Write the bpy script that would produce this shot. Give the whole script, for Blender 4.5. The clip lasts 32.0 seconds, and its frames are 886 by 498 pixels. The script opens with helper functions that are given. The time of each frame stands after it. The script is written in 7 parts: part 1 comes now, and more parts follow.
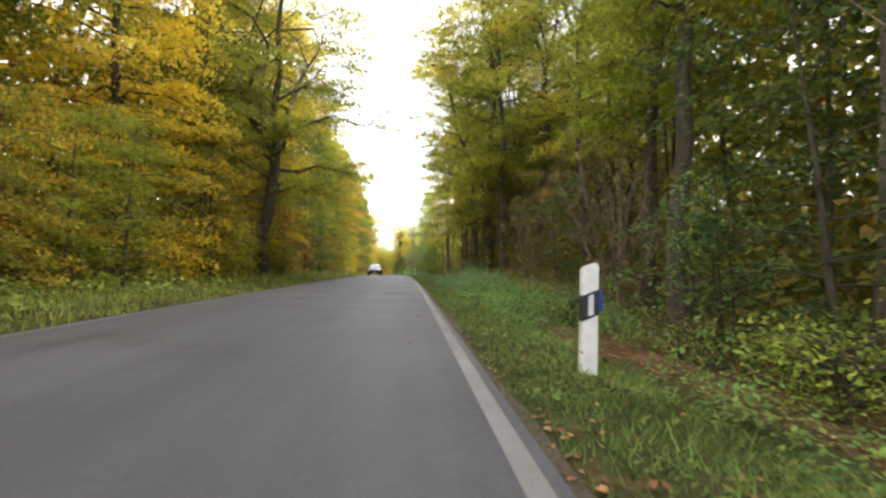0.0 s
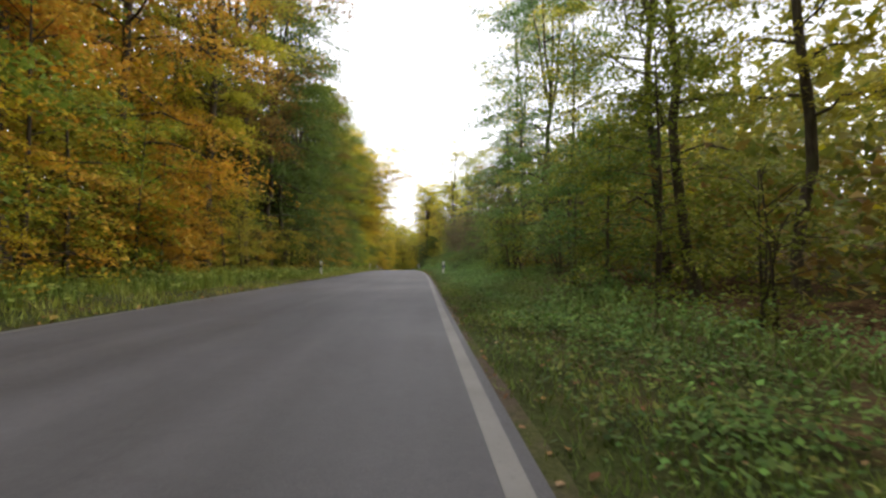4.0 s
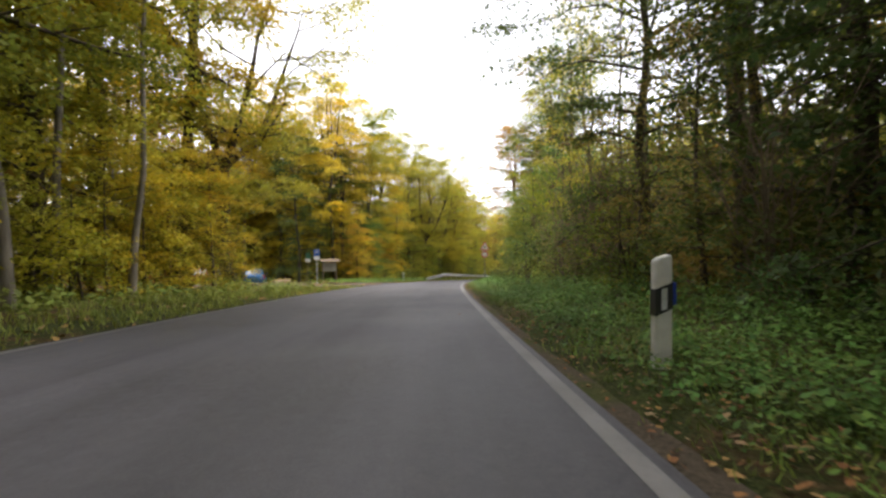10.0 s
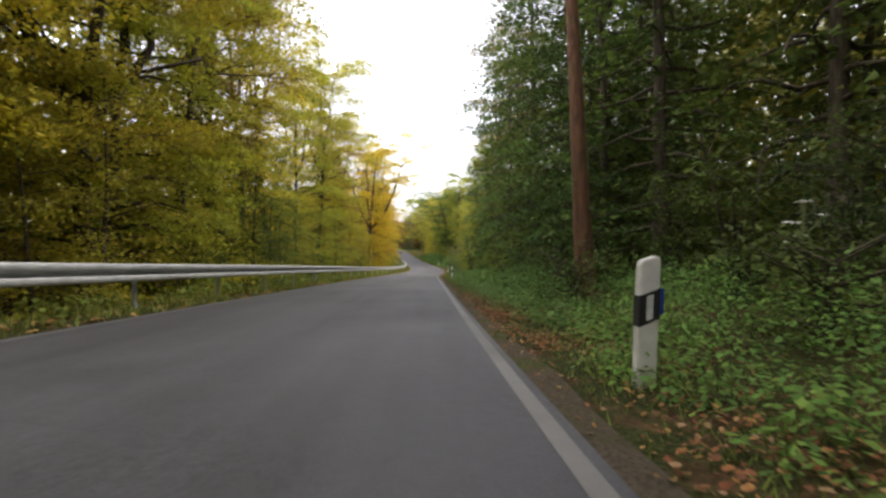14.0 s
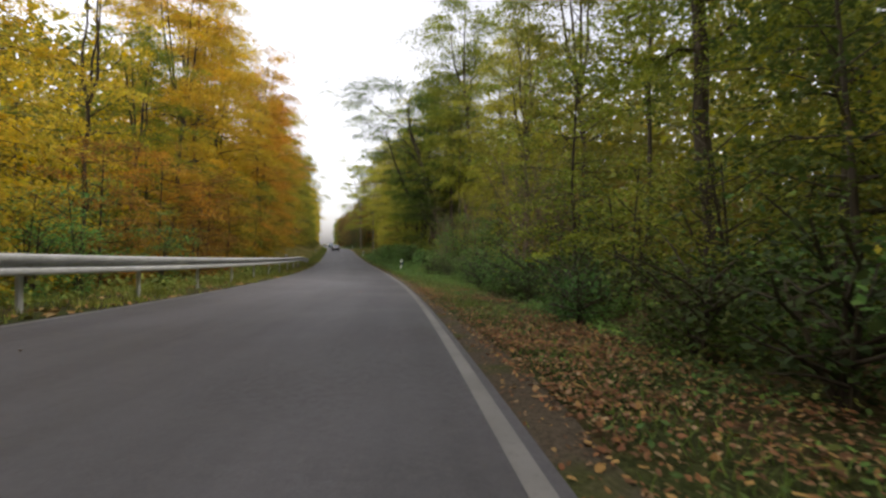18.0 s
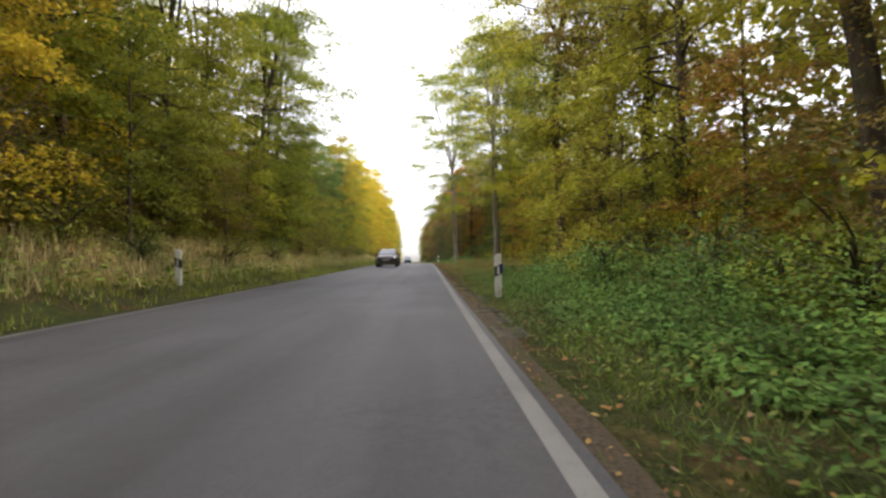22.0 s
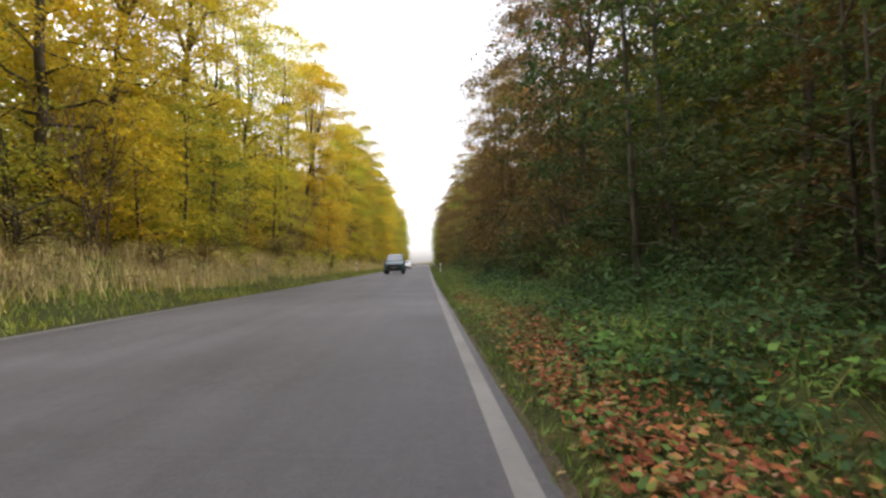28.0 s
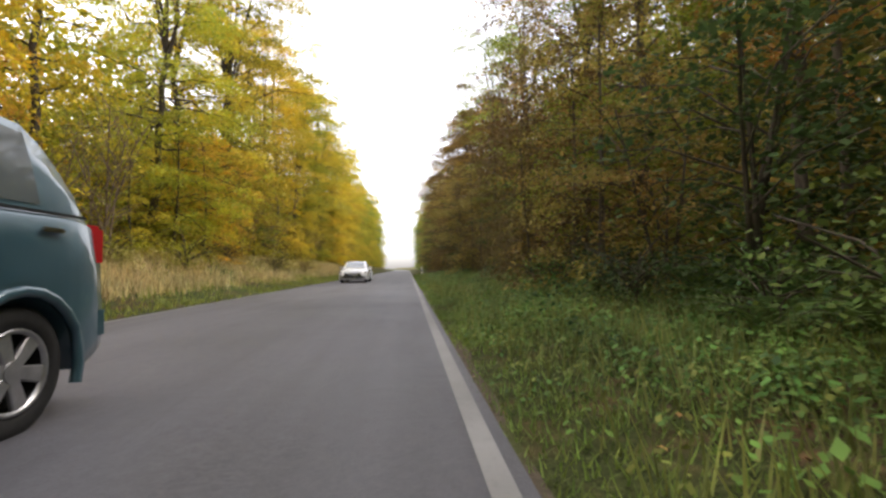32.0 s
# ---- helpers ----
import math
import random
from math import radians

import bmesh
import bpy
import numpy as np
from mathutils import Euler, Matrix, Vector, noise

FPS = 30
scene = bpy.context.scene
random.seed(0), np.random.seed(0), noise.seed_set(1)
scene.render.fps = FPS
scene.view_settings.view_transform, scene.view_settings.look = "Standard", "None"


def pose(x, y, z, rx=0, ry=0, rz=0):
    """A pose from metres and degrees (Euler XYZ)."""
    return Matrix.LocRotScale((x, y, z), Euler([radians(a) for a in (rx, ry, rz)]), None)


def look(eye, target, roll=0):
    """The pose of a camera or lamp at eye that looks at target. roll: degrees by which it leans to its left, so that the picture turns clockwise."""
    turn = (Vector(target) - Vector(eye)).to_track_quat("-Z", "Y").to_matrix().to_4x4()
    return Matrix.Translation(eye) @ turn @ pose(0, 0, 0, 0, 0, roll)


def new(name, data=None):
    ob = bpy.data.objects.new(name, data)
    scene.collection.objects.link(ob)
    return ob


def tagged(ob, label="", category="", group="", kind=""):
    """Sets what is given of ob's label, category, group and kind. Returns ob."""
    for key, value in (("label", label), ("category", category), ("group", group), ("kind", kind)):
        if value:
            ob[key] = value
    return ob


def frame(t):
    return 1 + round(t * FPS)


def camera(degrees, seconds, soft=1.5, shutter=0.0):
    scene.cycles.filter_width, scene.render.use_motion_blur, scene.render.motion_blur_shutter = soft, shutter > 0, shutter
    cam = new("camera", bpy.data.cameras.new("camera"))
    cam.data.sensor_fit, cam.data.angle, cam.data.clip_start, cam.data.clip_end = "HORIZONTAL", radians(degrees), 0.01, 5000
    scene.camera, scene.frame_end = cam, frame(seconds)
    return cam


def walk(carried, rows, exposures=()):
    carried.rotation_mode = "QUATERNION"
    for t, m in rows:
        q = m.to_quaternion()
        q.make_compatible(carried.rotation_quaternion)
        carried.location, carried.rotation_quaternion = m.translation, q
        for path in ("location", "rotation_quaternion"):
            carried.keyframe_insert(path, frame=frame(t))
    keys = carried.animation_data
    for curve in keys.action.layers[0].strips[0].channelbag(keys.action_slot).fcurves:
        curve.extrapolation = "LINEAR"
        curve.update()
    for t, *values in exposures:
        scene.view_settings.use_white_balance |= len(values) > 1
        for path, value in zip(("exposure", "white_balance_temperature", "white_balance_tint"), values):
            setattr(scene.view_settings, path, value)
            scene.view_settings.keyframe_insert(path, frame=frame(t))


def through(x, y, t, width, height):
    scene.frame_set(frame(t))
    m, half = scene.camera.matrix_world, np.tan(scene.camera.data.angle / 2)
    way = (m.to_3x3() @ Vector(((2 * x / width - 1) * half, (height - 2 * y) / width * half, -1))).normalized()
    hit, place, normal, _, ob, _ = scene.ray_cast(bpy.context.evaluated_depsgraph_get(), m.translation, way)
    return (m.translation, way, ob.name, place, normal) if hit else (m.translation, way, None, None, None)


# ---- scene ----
cam = camera(87.0, 32.0, soft=2.6, shutter=0.03)
# seconds, place, heading, pitch and lean of the camera
PATH = [
    (0, 2.398, -0.158, 0.900, -7.78, 3.34, 0.23),
    (0.5, 2.990, 9.333, 1.098, -6.25, 3.36, -0.59),
    (1, 3.530, 18.830, 1.294, -5.74, 3.31, -1.06),
    (1.5, 4.044, 28.329, 1.475, -6.58, 3.24, -0.34),
    (2, 4.502, 37.933, 1.629, -4.68, 3.22, -0.99),
    (2.5, 4.900, 47.442, 1.748, -6.10, 2.59, 0.00),
    (3, 5.234, 57.052, 1.832, -5.52, 2.01, 0.07),
    (3.5, 5.509, 66.653, 1.890, -4.02, 1.89, -0.47),
    (4, 5.788, 76.344, 1.938, -4.36, 1.95, 0.18),
    (4.5, 6.100, 86.232, 1.984, -4.56, 2.02, 0.34),
    (5, 6.428, 96.228, 2.039, -4.54, 2.09, 0.50),
    (5.5, 6.720, 106.544, 2.092, -3.53, 2.11, -0.55),
    (6, 6.888, 116.980, 2.129, -2.35, 1.90, -0.73),
    (6.5, 6.792, 127.416, 2.136, -1.09, 1.89, 0.20),
    (7, 6.571, 137.838, 2.106, -1.30, 1.58, -0.24),
    (7.5, 6.315, 148.044, 2.044, -2.31, 1.27, 1.19),
    (8, 6.050, 158.239, 1.954, -1.14, 1.15, -0.22),
    (8.5, 5.878, 168.333, 1.841, -2.10, 1.00, 0.34),
    (9, 5.726, 178.326, 1.702, -1.30, 1.04, 0.10),
    (9.5, 5.445, 188.415, 1.532, 0.96, 0.90, 0.21),
    (10, 5.214, 198.297, 1.313, -1.04, 0.60, 0.99),
    (10.5, 5.469, 208.258, 1.032, -3.43, 0.48, -0.21),
    (11, 5.933, 218.082, 0.677, -3.49, 0.60, 0.34),
    (11.5, 6.388, 227.773, 0.262, -3.98, -0.16, 1.40),
    (12, 7.225, 237.325, -0.190, -9.62, -0.84, 0.54),
    (12.5, 8.637, 246.806, -0.665, -10.93, -1.28, -0.66),
    (13, 10.444, 256.227, -1.159, -13.91, -1.40, -0.07),
    (13.5, 12.374, 265.546, -1.663, -15.47, -1.21, 0.38),
    (14, 14.556, 274.938, -2.174, -16.64, -0.91, -0.05),
    (14.5, 17.003, 284.181, -2.690, -18.02, -1.05, 0.19),
    (15, 19.546, 293.516, -3.217, -18.43, -1.32, 0.17),
    (15.5, 22.106, 302.858, -3.755, -18.57, -1.59, 0.15),
    (16, 24.666, 312.191, -4.305, -18.90, -1.86, 0.12),
    (16.5, 27.322, 321.455, -4.855, -20.19, -2.13, 0.10),
    (17, 30.218, 330.627, -5.379, -21.31, -1.92, 1.07),
    (17.5, 33.259, 339.918, -5.859, -21.18, -1.00, -0.21),
    (18, 36.200, 349.323, -6.279, -21.03, 0.03, -1.07),
    (18.5, 38.859, 358.948, -6.630, -13.49, 0.17, -0.31),
    (19, 41.157, 368.768, -6.908, -12.98, 0.59, -0.29),
    (19.5, 43.128, 378.640, -7.115, -11.65, 1.02, -0.92),
    (20, 44.839, 388.436, -7.251, -10.40, 1.04, -0.57),
    (20.5, 46.339, 397.945, -7.321, -10.84, 0.90, -0.55),
    (21, 47.710, 407.159, -7.330, -9.67, 1.33, 0.07),
    (21.5, 49.027, 416.069, -7.282, -10.34, 1.62, 0.20),
    (22, 50.256, 424.481, -7.186, -9.98, 2.05, 0.80),
    (22.5, 51.480, 432.488, -7.052, -11.89, 2.68, 1.19),
    (23, 52.616, 439.902, -6.894, -12.98, 3.43, 1.09),
    (23.5, 53.715, 447.020, -6.723, -10.57, 3.53, 0.70),
    (24, 54.749, 453.744, -6.551, -15.77, 3.61, 2.00),
    (24.5, 55.555, 460.198, -6.388, -8.62, 3.41, 3.20),
    (25, 56.319, 466.457, -6.241, -11.83, 3.23, 1.45),
    (25.5, 57.117, 472.411, -6.116, -9.36, 3.12, 0.25),
    (26, 57.878, 478.273, -6.013, -10.39, 2.90, 0.40),
    (26.5, 58.609, 484.140, -5.935, -10.03, 2.63, 0.43),
    (27, 59.307, 490.012, -5.881, -9.64, 2.30, 0.46),
    (27.5, 59.976, 495.886, -5.847, -12.44, 1.99, 0.89),
    (28, 60.622, 501.759, -5.828, -8.18, 2.05, 0.56),
    (28.5, 61.135, 507.643, -5.817, -9.35, 2.03, 0.12),
    (29, 61.633, 513.423, -5.810, -7.18, 2.06, 0.81),
    (29.5, 62.243, 519.189, -5.800, -8.29, 2.12, 0.07),
    (30, 62.851, 524.853, -5.784, -13.03, 2.10, 1.80),
    (30.5, 63.566, 530.404, -5.761, -11.13, 2.51, 0.70),
    (31, 64.279, 535.855, -5.733, -9.98, 2.53, 0.51),
    (31.5, 64.862, 541.121, -5.702, -9.79, 2.55, 1.45),
    (32, 65.425, 546.188, -5.671, -10.61, 2.65, 0.87),
]
walk(cam, [(t, pose(x, y, z, 90 + pitch, lean, yaw)) for t, x, y, z, yaw, pitch, lean in PATH],
     exposures=[(t, stops, 6650, 14) for t, stops in ((0, 2.75), (1, 2.75), (2, 2.85), (3, 2.14), (6, 1.55), (7, 1.95), (8, 2.1), (9, 2.3), (10, 1.95), (11, 1.5), (12, 1.7), (13, 2.15), (14, 1.84), (14.5, 1.66), (17, 1.42), (18, 1.15), (19, 1.65), (20, 1.85), (21, 2.05), (22, 1.9), (23, 1.95), (24, 1.4), (25, 0.95), (26, 1.2), (28, 1.75), (30, 2.0), (32, 2.0))])

# ---- light: a bright overcast autumn day ----
world = bpy.data.worlds.new("overcast_sky")
scene.world = world
world.use_nodes = True
wn, wl = world.node_tree.nodes, world.node_tree.links
wn.clear()
sky = wn.new("ShaderNodeTexSky")
sky.sky_type, sky.sun_disc = "NISHITA", False
sky.sun_elevation, sky.sun_rotation = radians(52), radians(-76)
sky.air_density, sky.dust_density, sky.ozone_density = 1.0, 3.0, 1.0
grey = wn.new("ShaderNodeHueSaturation")
grey.inputs["Saturation"].default_value = 0.22
back = wn.new("ShaderNodeBackground")
back.inputs["Strength"].default_value = 0.15
wout = wn.new("ShaderNodeOutputWorld")
wl.new(sky.outputs[0], grey.inputs["Color"])
wl.new(grey.outputs[0], back.inputs["Color"])
wl.new(back.outputs[0], wout.inputs["Surface"])
sun = new("sun", bpy.data.lights.new("sun", "SUN"))
sun.data.energy, sun.data.angle, sun.data.color = 1.15, radians(28), (1.0, 0.95, 0.87)
sun.matrix_world = look((0, 0, 50), (-0.60 * 50, -0.15 * 50, 50 - 0.79 * 50))

rng = np.random.default_rng(7)

# ---- materials ----
def material(name):
    m = bpy.data.materials.new(name)
    m.use_nodes = True
    m.node_tree.nodes.clear()
    return m, m.node_tree.nodes, m.node_tree.links

def node(ns, kind, **values):
    n = ns.new(kind)
    for k, v in values.items():
        n.inputs[k].default_value = v
    return n

def noise_node(ns, ls, scale, detail=4.0, rough=0.55, coord=None):
    n = node(ns, "ShaderNodeTexNoise", Scale=scale, Detail=detail, Roughness=rough)
    if coord is None:
        coord = ns.new("ShaderNodeTexCoord").outputs["Object"]
    ls.new(coord, n.inputs["Vector"])
    return n

def ramp(ns, ls, source, stops):
    r = ns.new("ShaderNodeValToRGB")
    while len(r.color_ramp.elements) < len(stops):
        r.color_ramp.elements.new(0.5)
    for e, (p, c) in zip(r.color_ramp.elements, stops):
        e.position, e.color = p, (*c, 1)
    ls.new(source, r.inputs["Fac"])
    return r

def mix(ns, ls, a, b, fac, blend="MIX"):
    m = ns.new("ShaderNodeMix")
    m.data_type, m.blend_type = "RGBA", blend
    for socket, value in ((m.inputs[0], fac), (m.inputs[6], a), (m.inputs[7], b)):
        if isinstance(value, (int, float)):
            socket.default_value = value
        elif isinstance(value, tuple):
            socket.default_value = (*value, 1)
        else:
            ls.new(value, socket)
    return m.outputs[2]

def finish(ns, ls, colour, rough=0.8, metal=0.0, bump=None, strength=0.3, distance=0.02, coat=0.0, spec=0.5):
    p = node(ns, "ShaderNodeBsdfPrincipled", Metallic=metal)
    p.inputs["Coat Weight"].default_value = coat
    p.inputs["Specular IOR Level"].default_value = spec
    if isinstance(colour, tuple):
        p.inputs["Base Color"].default_value = (*colour, 1)
    else:
        ls.new(colour, p.inputs["Base Color"])
    if isinstance(rough, (int, float)):
        p.inputs["Roughness"].default_value = rough
    else:
        ls.new(rough, p.inputs["Roughness"])
    if bump is not None:
        b = node(ns, "ShaderNodeBump", Strength=strength, Distance=distance)
        ls.new(bump, b.inputs["Height"])
        ls.new(b.outputs[0], p.inputs["Normal"])
    o = ns.new("ShaderNodeOutputMaterial")
    ls.new(p.outputs[0], o.inputs["Surface"])
    return p

def plain(name, colour, rough=0.6, metal=0.0, scale=12.0, wear=0.25, coat=0.0):
    """A surface of one colour with grime and fine relief."""
    m, ns, ls = material(name)
    n = noise_node(ns, ls, scale)
    dark = tuple(c * (1 - wear) for c in colour)
    c = ramp(ns, ls, n.outputs[0], [(0.35, dark), (0.7, colour)])
    finish(ns, ls, c.outputs[0], rough, metal, n.outputs[0], 0.08, 0.01, coat)
    return m

def leafy(name, spread=0.2, through=0.42, rough=0.55):
    """Leaves: the colour comes from the plant, varied leaf by leaf."""
    m, ns, ls = material(name)
    info = ns.new("ShaderNodeObjectInfo")
    geo = ns.new("ShaderNodeNewGeometry")
    hsv = ns.new("ShaderNodeHueSaturation")
    hue = ns.new("ShaderNodeMapRange")
    hue.inputs["To Min"].default_value, hue.inputs["To Max"].default_value = 0.485, 0.522
    val = ns.new("ShaderNodeMapRange")
    val.inputs["To Min"].default_value, val.inputs["To Max"].default_value = 1 - spread, 1 + spread
    ls.new(geo.outputs["Random Per Island"], hue.inputs["Value"])
    mul = node(ns, "ShaderNodeMath")
    mul.operation = "MULTIPLY"
    mul.inputs[1].default_value = 7.31
    frac = node(ns, "ShaderNodeMath")
    frac.operation = "FRACT"
    ls.new(geo.outputs["Random Per Island"], mul.inputs[0])
    ls.new(mul.outputs[0], frac.inputs[0])
    ls.new(frac.outputs[0], val.inputs["Value"])
    ls.new(hue.outputs[0], hsv.inputs["Hue"])
    ls.new(val.outputs[0], hsv.inputs["Value"])
    ls.new(info.outputs["Color"], hsv.inputs["Color"])
    # broad patches that turned earlier than the rest
    n = noise_node(ns, ls, 0.45, 2.0)
    turned = ns.new("ShaderNodeHueSaturation")
    turned.inputs["Hue"].default_value, turned.inputs["Saturation"].default_value, turned.inputs["Value"].default_value = 0.487, 1.05, 1.15
    ls.new(hsv.outputs[0], turned.inputs["Color"])
    f = ramp(ns, ls, n.outputs[0], [(0.45, (0, 0, 0)), (0.62, (1, 1, 1))])
    colour = mix(ns, ls, hsv.outputs[0], turned.outputs[0], f.outputs[0])
    bough = noise_node(ns, ls, 1.3, 3.0)
    tone = ramp(ns, ls, bough.outputs[0], [(0.36, (0.62, 0.64, 0.66)), (0.50, (1, 1, 1)), (0.66, (1.25, 1.2, 1.1))])
    colour = mix(ns, ls, colour, tone.outputs[0], 0.8, "MULTIPLY")
    d = node(ns, "ShaderNodeBsdfPrincipled", Roughness=rough)
    d.inputs["Specular IOR Level"].default_value = 0.1
    ls.new(colour, d.inputs["Base Color"])
    tr = ns.new("ShaderNodeBsdfTranslucent")
    ls.new(colour, tr.inputs["Color"])
    ms = ns.new("ShaderNodeMixShader")
    ms.inputs[0].default_value = through
    ls.new(d.outputs[0], ms.inputs[1])
    ls.new(tr.outputs[0], ms.inputs[2])
    o = ns.new("ShaderNodeOutputMaterial")
    ls.new(ms.outputs[0], o.inputs["Surface"])
    return m

def bark_material(name, light, dark, scale):
    m, ns, ls = material(name)
    tc = ns.new("ShaderNodeTexCoord")
    mp = ns.new("ShaderNodeMapping")
    mp.inputs["Scale"].default_value = (1, 1, 0.22)
    ls.new(tc.outputs["Object"], mp.inputs["Vector"])
    n = noise_node(ns, ls, scale, 6.0, 0.65, mp.outputs[0])
    moss = noise_node(ns, ls, 0.9, 3.0)
    c = ramp(ns, ls, n.outputs[0], [(0.3, dark), (0.7, light)])
    f = ramp(ns, ls, moss.outputs[0], [(0.52, (0, 0, 0)), (0.7, (0.55, 0.55, 0.55))])
    col = mix(ns, ls, c.outputs[0], (0.055, 0.065, 0.025), f.outputs[0])
    finish(ns, ls, col, 0.9, 0.0, n.outputs[0], 0.7, 0.03, spec=0.15)
    return m

def asphalt_material():
    m, ns, ls = material("worn_asphalt")
    uv = ns.new("ShaderNodeUVMap")
    uv.uv_map = "lane"
    sep = ns.new("ShaderNodeSeparateXYZ")
    ls.new(uv.outputs[0], sep.inputs[0])
    big = noise_node(ns, ls, 0.35, 4.0)
    fine = noise_node(ns, ls, 60.0, 3.0, 0.7)
    stone = noise_node(ns, ls, 9.0, 5.0, 0.7)
    c = ramp(ns, ls, big.outputs[0], [(0.3, (0.054, 0.053, 0.058)), (0.7, (0.084, 0.082, 0.090))])
    speck = ramp(ns, ls, fine.outputs[0], [(0.35, (0.72, 0.72, 0.72)), (0.65, (1.22, 1.22, 1.22))])
    col = mix(ns, ls, c.outputs[0], speck.outputs[0], 0.55, "MULTIPLY")
    blotch = ramp(ns, ls, stone.outputs[0], [(0.40, (0.86, 0.86, 0.86)), (0.60, (1.06, 1.06, 1.06))])
    col = mix(ns, ls, col, blotch.outputs[0], 0.6, "MULTIPLY")
    # long streaks in the direction of travel and rough worn patches
    sq = ns.new("ShaderNodeMapping")
    sq.inputs["Scale"].default_value = (1.6, 0.10, 1.0)
    ls.new(uv.outputs[0], sq.inputs["Vector"])
    streak = noise_node(ns, ls, 1.0, 5.0, 0.6, sq.outputs[0])
    st = ramp(ns, ls, streak.outputs[0], [(0.32, (0.76, 0.75, 0.74)), (0.52, (1, 1, 1)), (0.68, (1.16, 1.15, 1.15))])
    col = mix(ns, ls, col, st.outputs[0], 0.9, "MULTIPLY")
    where = noise_node(ns, ls, 0.28, 3.0)
    wm = ramp(ns, ls, where.outputs[0], [(0.50, (0, 0, 0)), (0.60, (1, 1, 1))])
    pit = noise_node(ns, ls, 16.0, 4.0, 0.7)
    pm = ramp(ns, ls, pit.outputs[0], [(0.42, (0.70, 0.68, 0.67)), (0.56, (1, 1, 1))])
    worn = mix(ns, ls, (1.0, 1.0, 1.0), pm.outputs[0], wm.outputs[0])
    col = mix(ns, ls, col, worn, 0.8, "MULTIPLY")
    # polished wheel tracks, a newer strip along one edge; left half lightened as painted sheen
    tracks = ns.new("ShaderNodeValToRGB")
    w = ns.new("ShaderNodeMapRange")
    w.inputs["From Min"].default_value, w.inputs["From Max"].default_value = -3.2, 3.2
    wob = noise_node(ns, ls, 0.12, 2.0)
    add = node(ns, "ShaderNodeMath")
    add.operation = "MULTIPLY_ADD"
    add.inputs[1].default_value = 0.7
    ls.new(wob.outputs[0], add.inputs[0])
    ls.new(sep.outputs[0], add.inputs[2])
    ls.new(add.outputs[0], w.inputs["Value"])
    e = tracks.color_ramp.elements
    for k in range(9):
        e.new(0.5)
    marks = ((0.0, 0.86), (0.13, 0.88), (0.17, 1.26), (0.27, 1.24), (0.36, 1.36), (0.47, 1.26), (0.56, 1.24), (0.66, 0.96), (0.76, 1.06), (0.88, 0.88), (1.0, 0.98))
    for el, (p, v) in zip(e, marks):
        el.position, el.color = p, (v, v, v, 1)
    ls.new(w.outputs[0], tracks.inputs["Fac"])
    col = mix(ns, ls, col, tracks.outputs[0], 0.75, "MULTIPLY")
    crack = ns.new("ShaderNodeTexVoronoi")
    crack.feature = "DISTANCE_TO_EDGE"
    crack.inputs["Scale"].default_value = 0.5
    warp = noise_node(ns, ls, 1.6, 5.0)
    tc = ns.new("ShaderNodeTexCoord")
    dist = mix(ns, ls, tc.outputs["Object"], warp.outputs["Color"], 0.03, "LINEAR_LIGHT")
    ls.new(dist, crack.inputs["Vector"])
    cf = ramp(ns, ls, crack.outputs[0], [(0.0, (0.7, 0.7, 0.7)), (0.006, (1, 1, 1))])
    col = mix(ns, ls, col, cf.outputs[0], 0.35, "MULTIPLY")
    rr = ramp(ns, ls, big.outputs[0], [(0.3, (0.55, 0.55, 0.55)), (0.7, (0.75, 0.75, 0.75))])
    finish(ns, ls, col, rr.outputs[0], 0.0, fine.outputs[0], 0.5, 0.006, spec=0.4)
    return m

def soil_material():
    """Forest floor: soil, litter and moss; bare grit beside the road."""
    m, ns, ls = material("forest_floor")
    a = noise_node(ns, ls, 0.5, 5.0)
    b = noise_node(ns, ls, 7.0, 6.0, 0.7)
    litter = ramp(ns, ls, b.outputs[0], [(0.3, (0.030, 0.021, 0.013)), (0.52, (0.085, 0.052, 0.028)), (0.72, (0.19, 0.11, 0.05))])
    moss = ramp(ns, ls, b.outputs[0], [(0.3, (0.022, 0.035, 0.010)), (0.7, (0.085, 0.105, 0.03))])
    f = ramp(ns, ls, a.outputs[0], [(0.42, (0, 0, 0)), (0.58, (1, 1, 1))])
    col = mix(ns, ls, litter.outputs[0], moss.outputs[0], f.outputs[0])
    # turf close to the road
    uv = ns.new("ShaderNodeUVMap")
    uv.uv_map = "lane"
    sep = ns.new("ShaderNodeSeparateXYZ")
    ls.new(uv.outputs[0], sep.inputs[0])
    far = node(ns, "ShaderNodeMath")
    far.operation = "ABSOLUTE"
    ls.new(sep.outputs[0], far.inputs[0])
    near = ns.new("ShaderNodeMapRange")
    near.inputs["From Min"].default_value, near.inputs["From Max"].default_value = 7.5, 4.5
    ls.new(far.outputs[0], near.inputs["Value"])
    tuft = noise_node(ns, ls, 2.6, 5.0, 0.65)
    tf = ramp(ns, ls, tuft.outputs[0], [(0.38, (0, 0, 0)), (0.54, (1, 1, 1))])
    blade = noise_node(ns, ls, 34.0, 4.0, 0.75)
    turf = ramp(ns, ls, blade.outputs[0], [(0.34, (0.014, 0.018, 0.007)), (0.5, (0.036, 0.044, 0.015)), (0.68, (0.085, 0.092, 0.032))])
    cover = mix(ns, ls, (0.0, 0.0, 0.0), tf.outputs[0], near.outputs[0])
    col = mix(ns, ls, col, turf.outputs[0], cover)
    finish(ns, ls, col, 0.95, 0.0, b.outputs[0], 0.9, 0.05, spec=0.05)
    return m

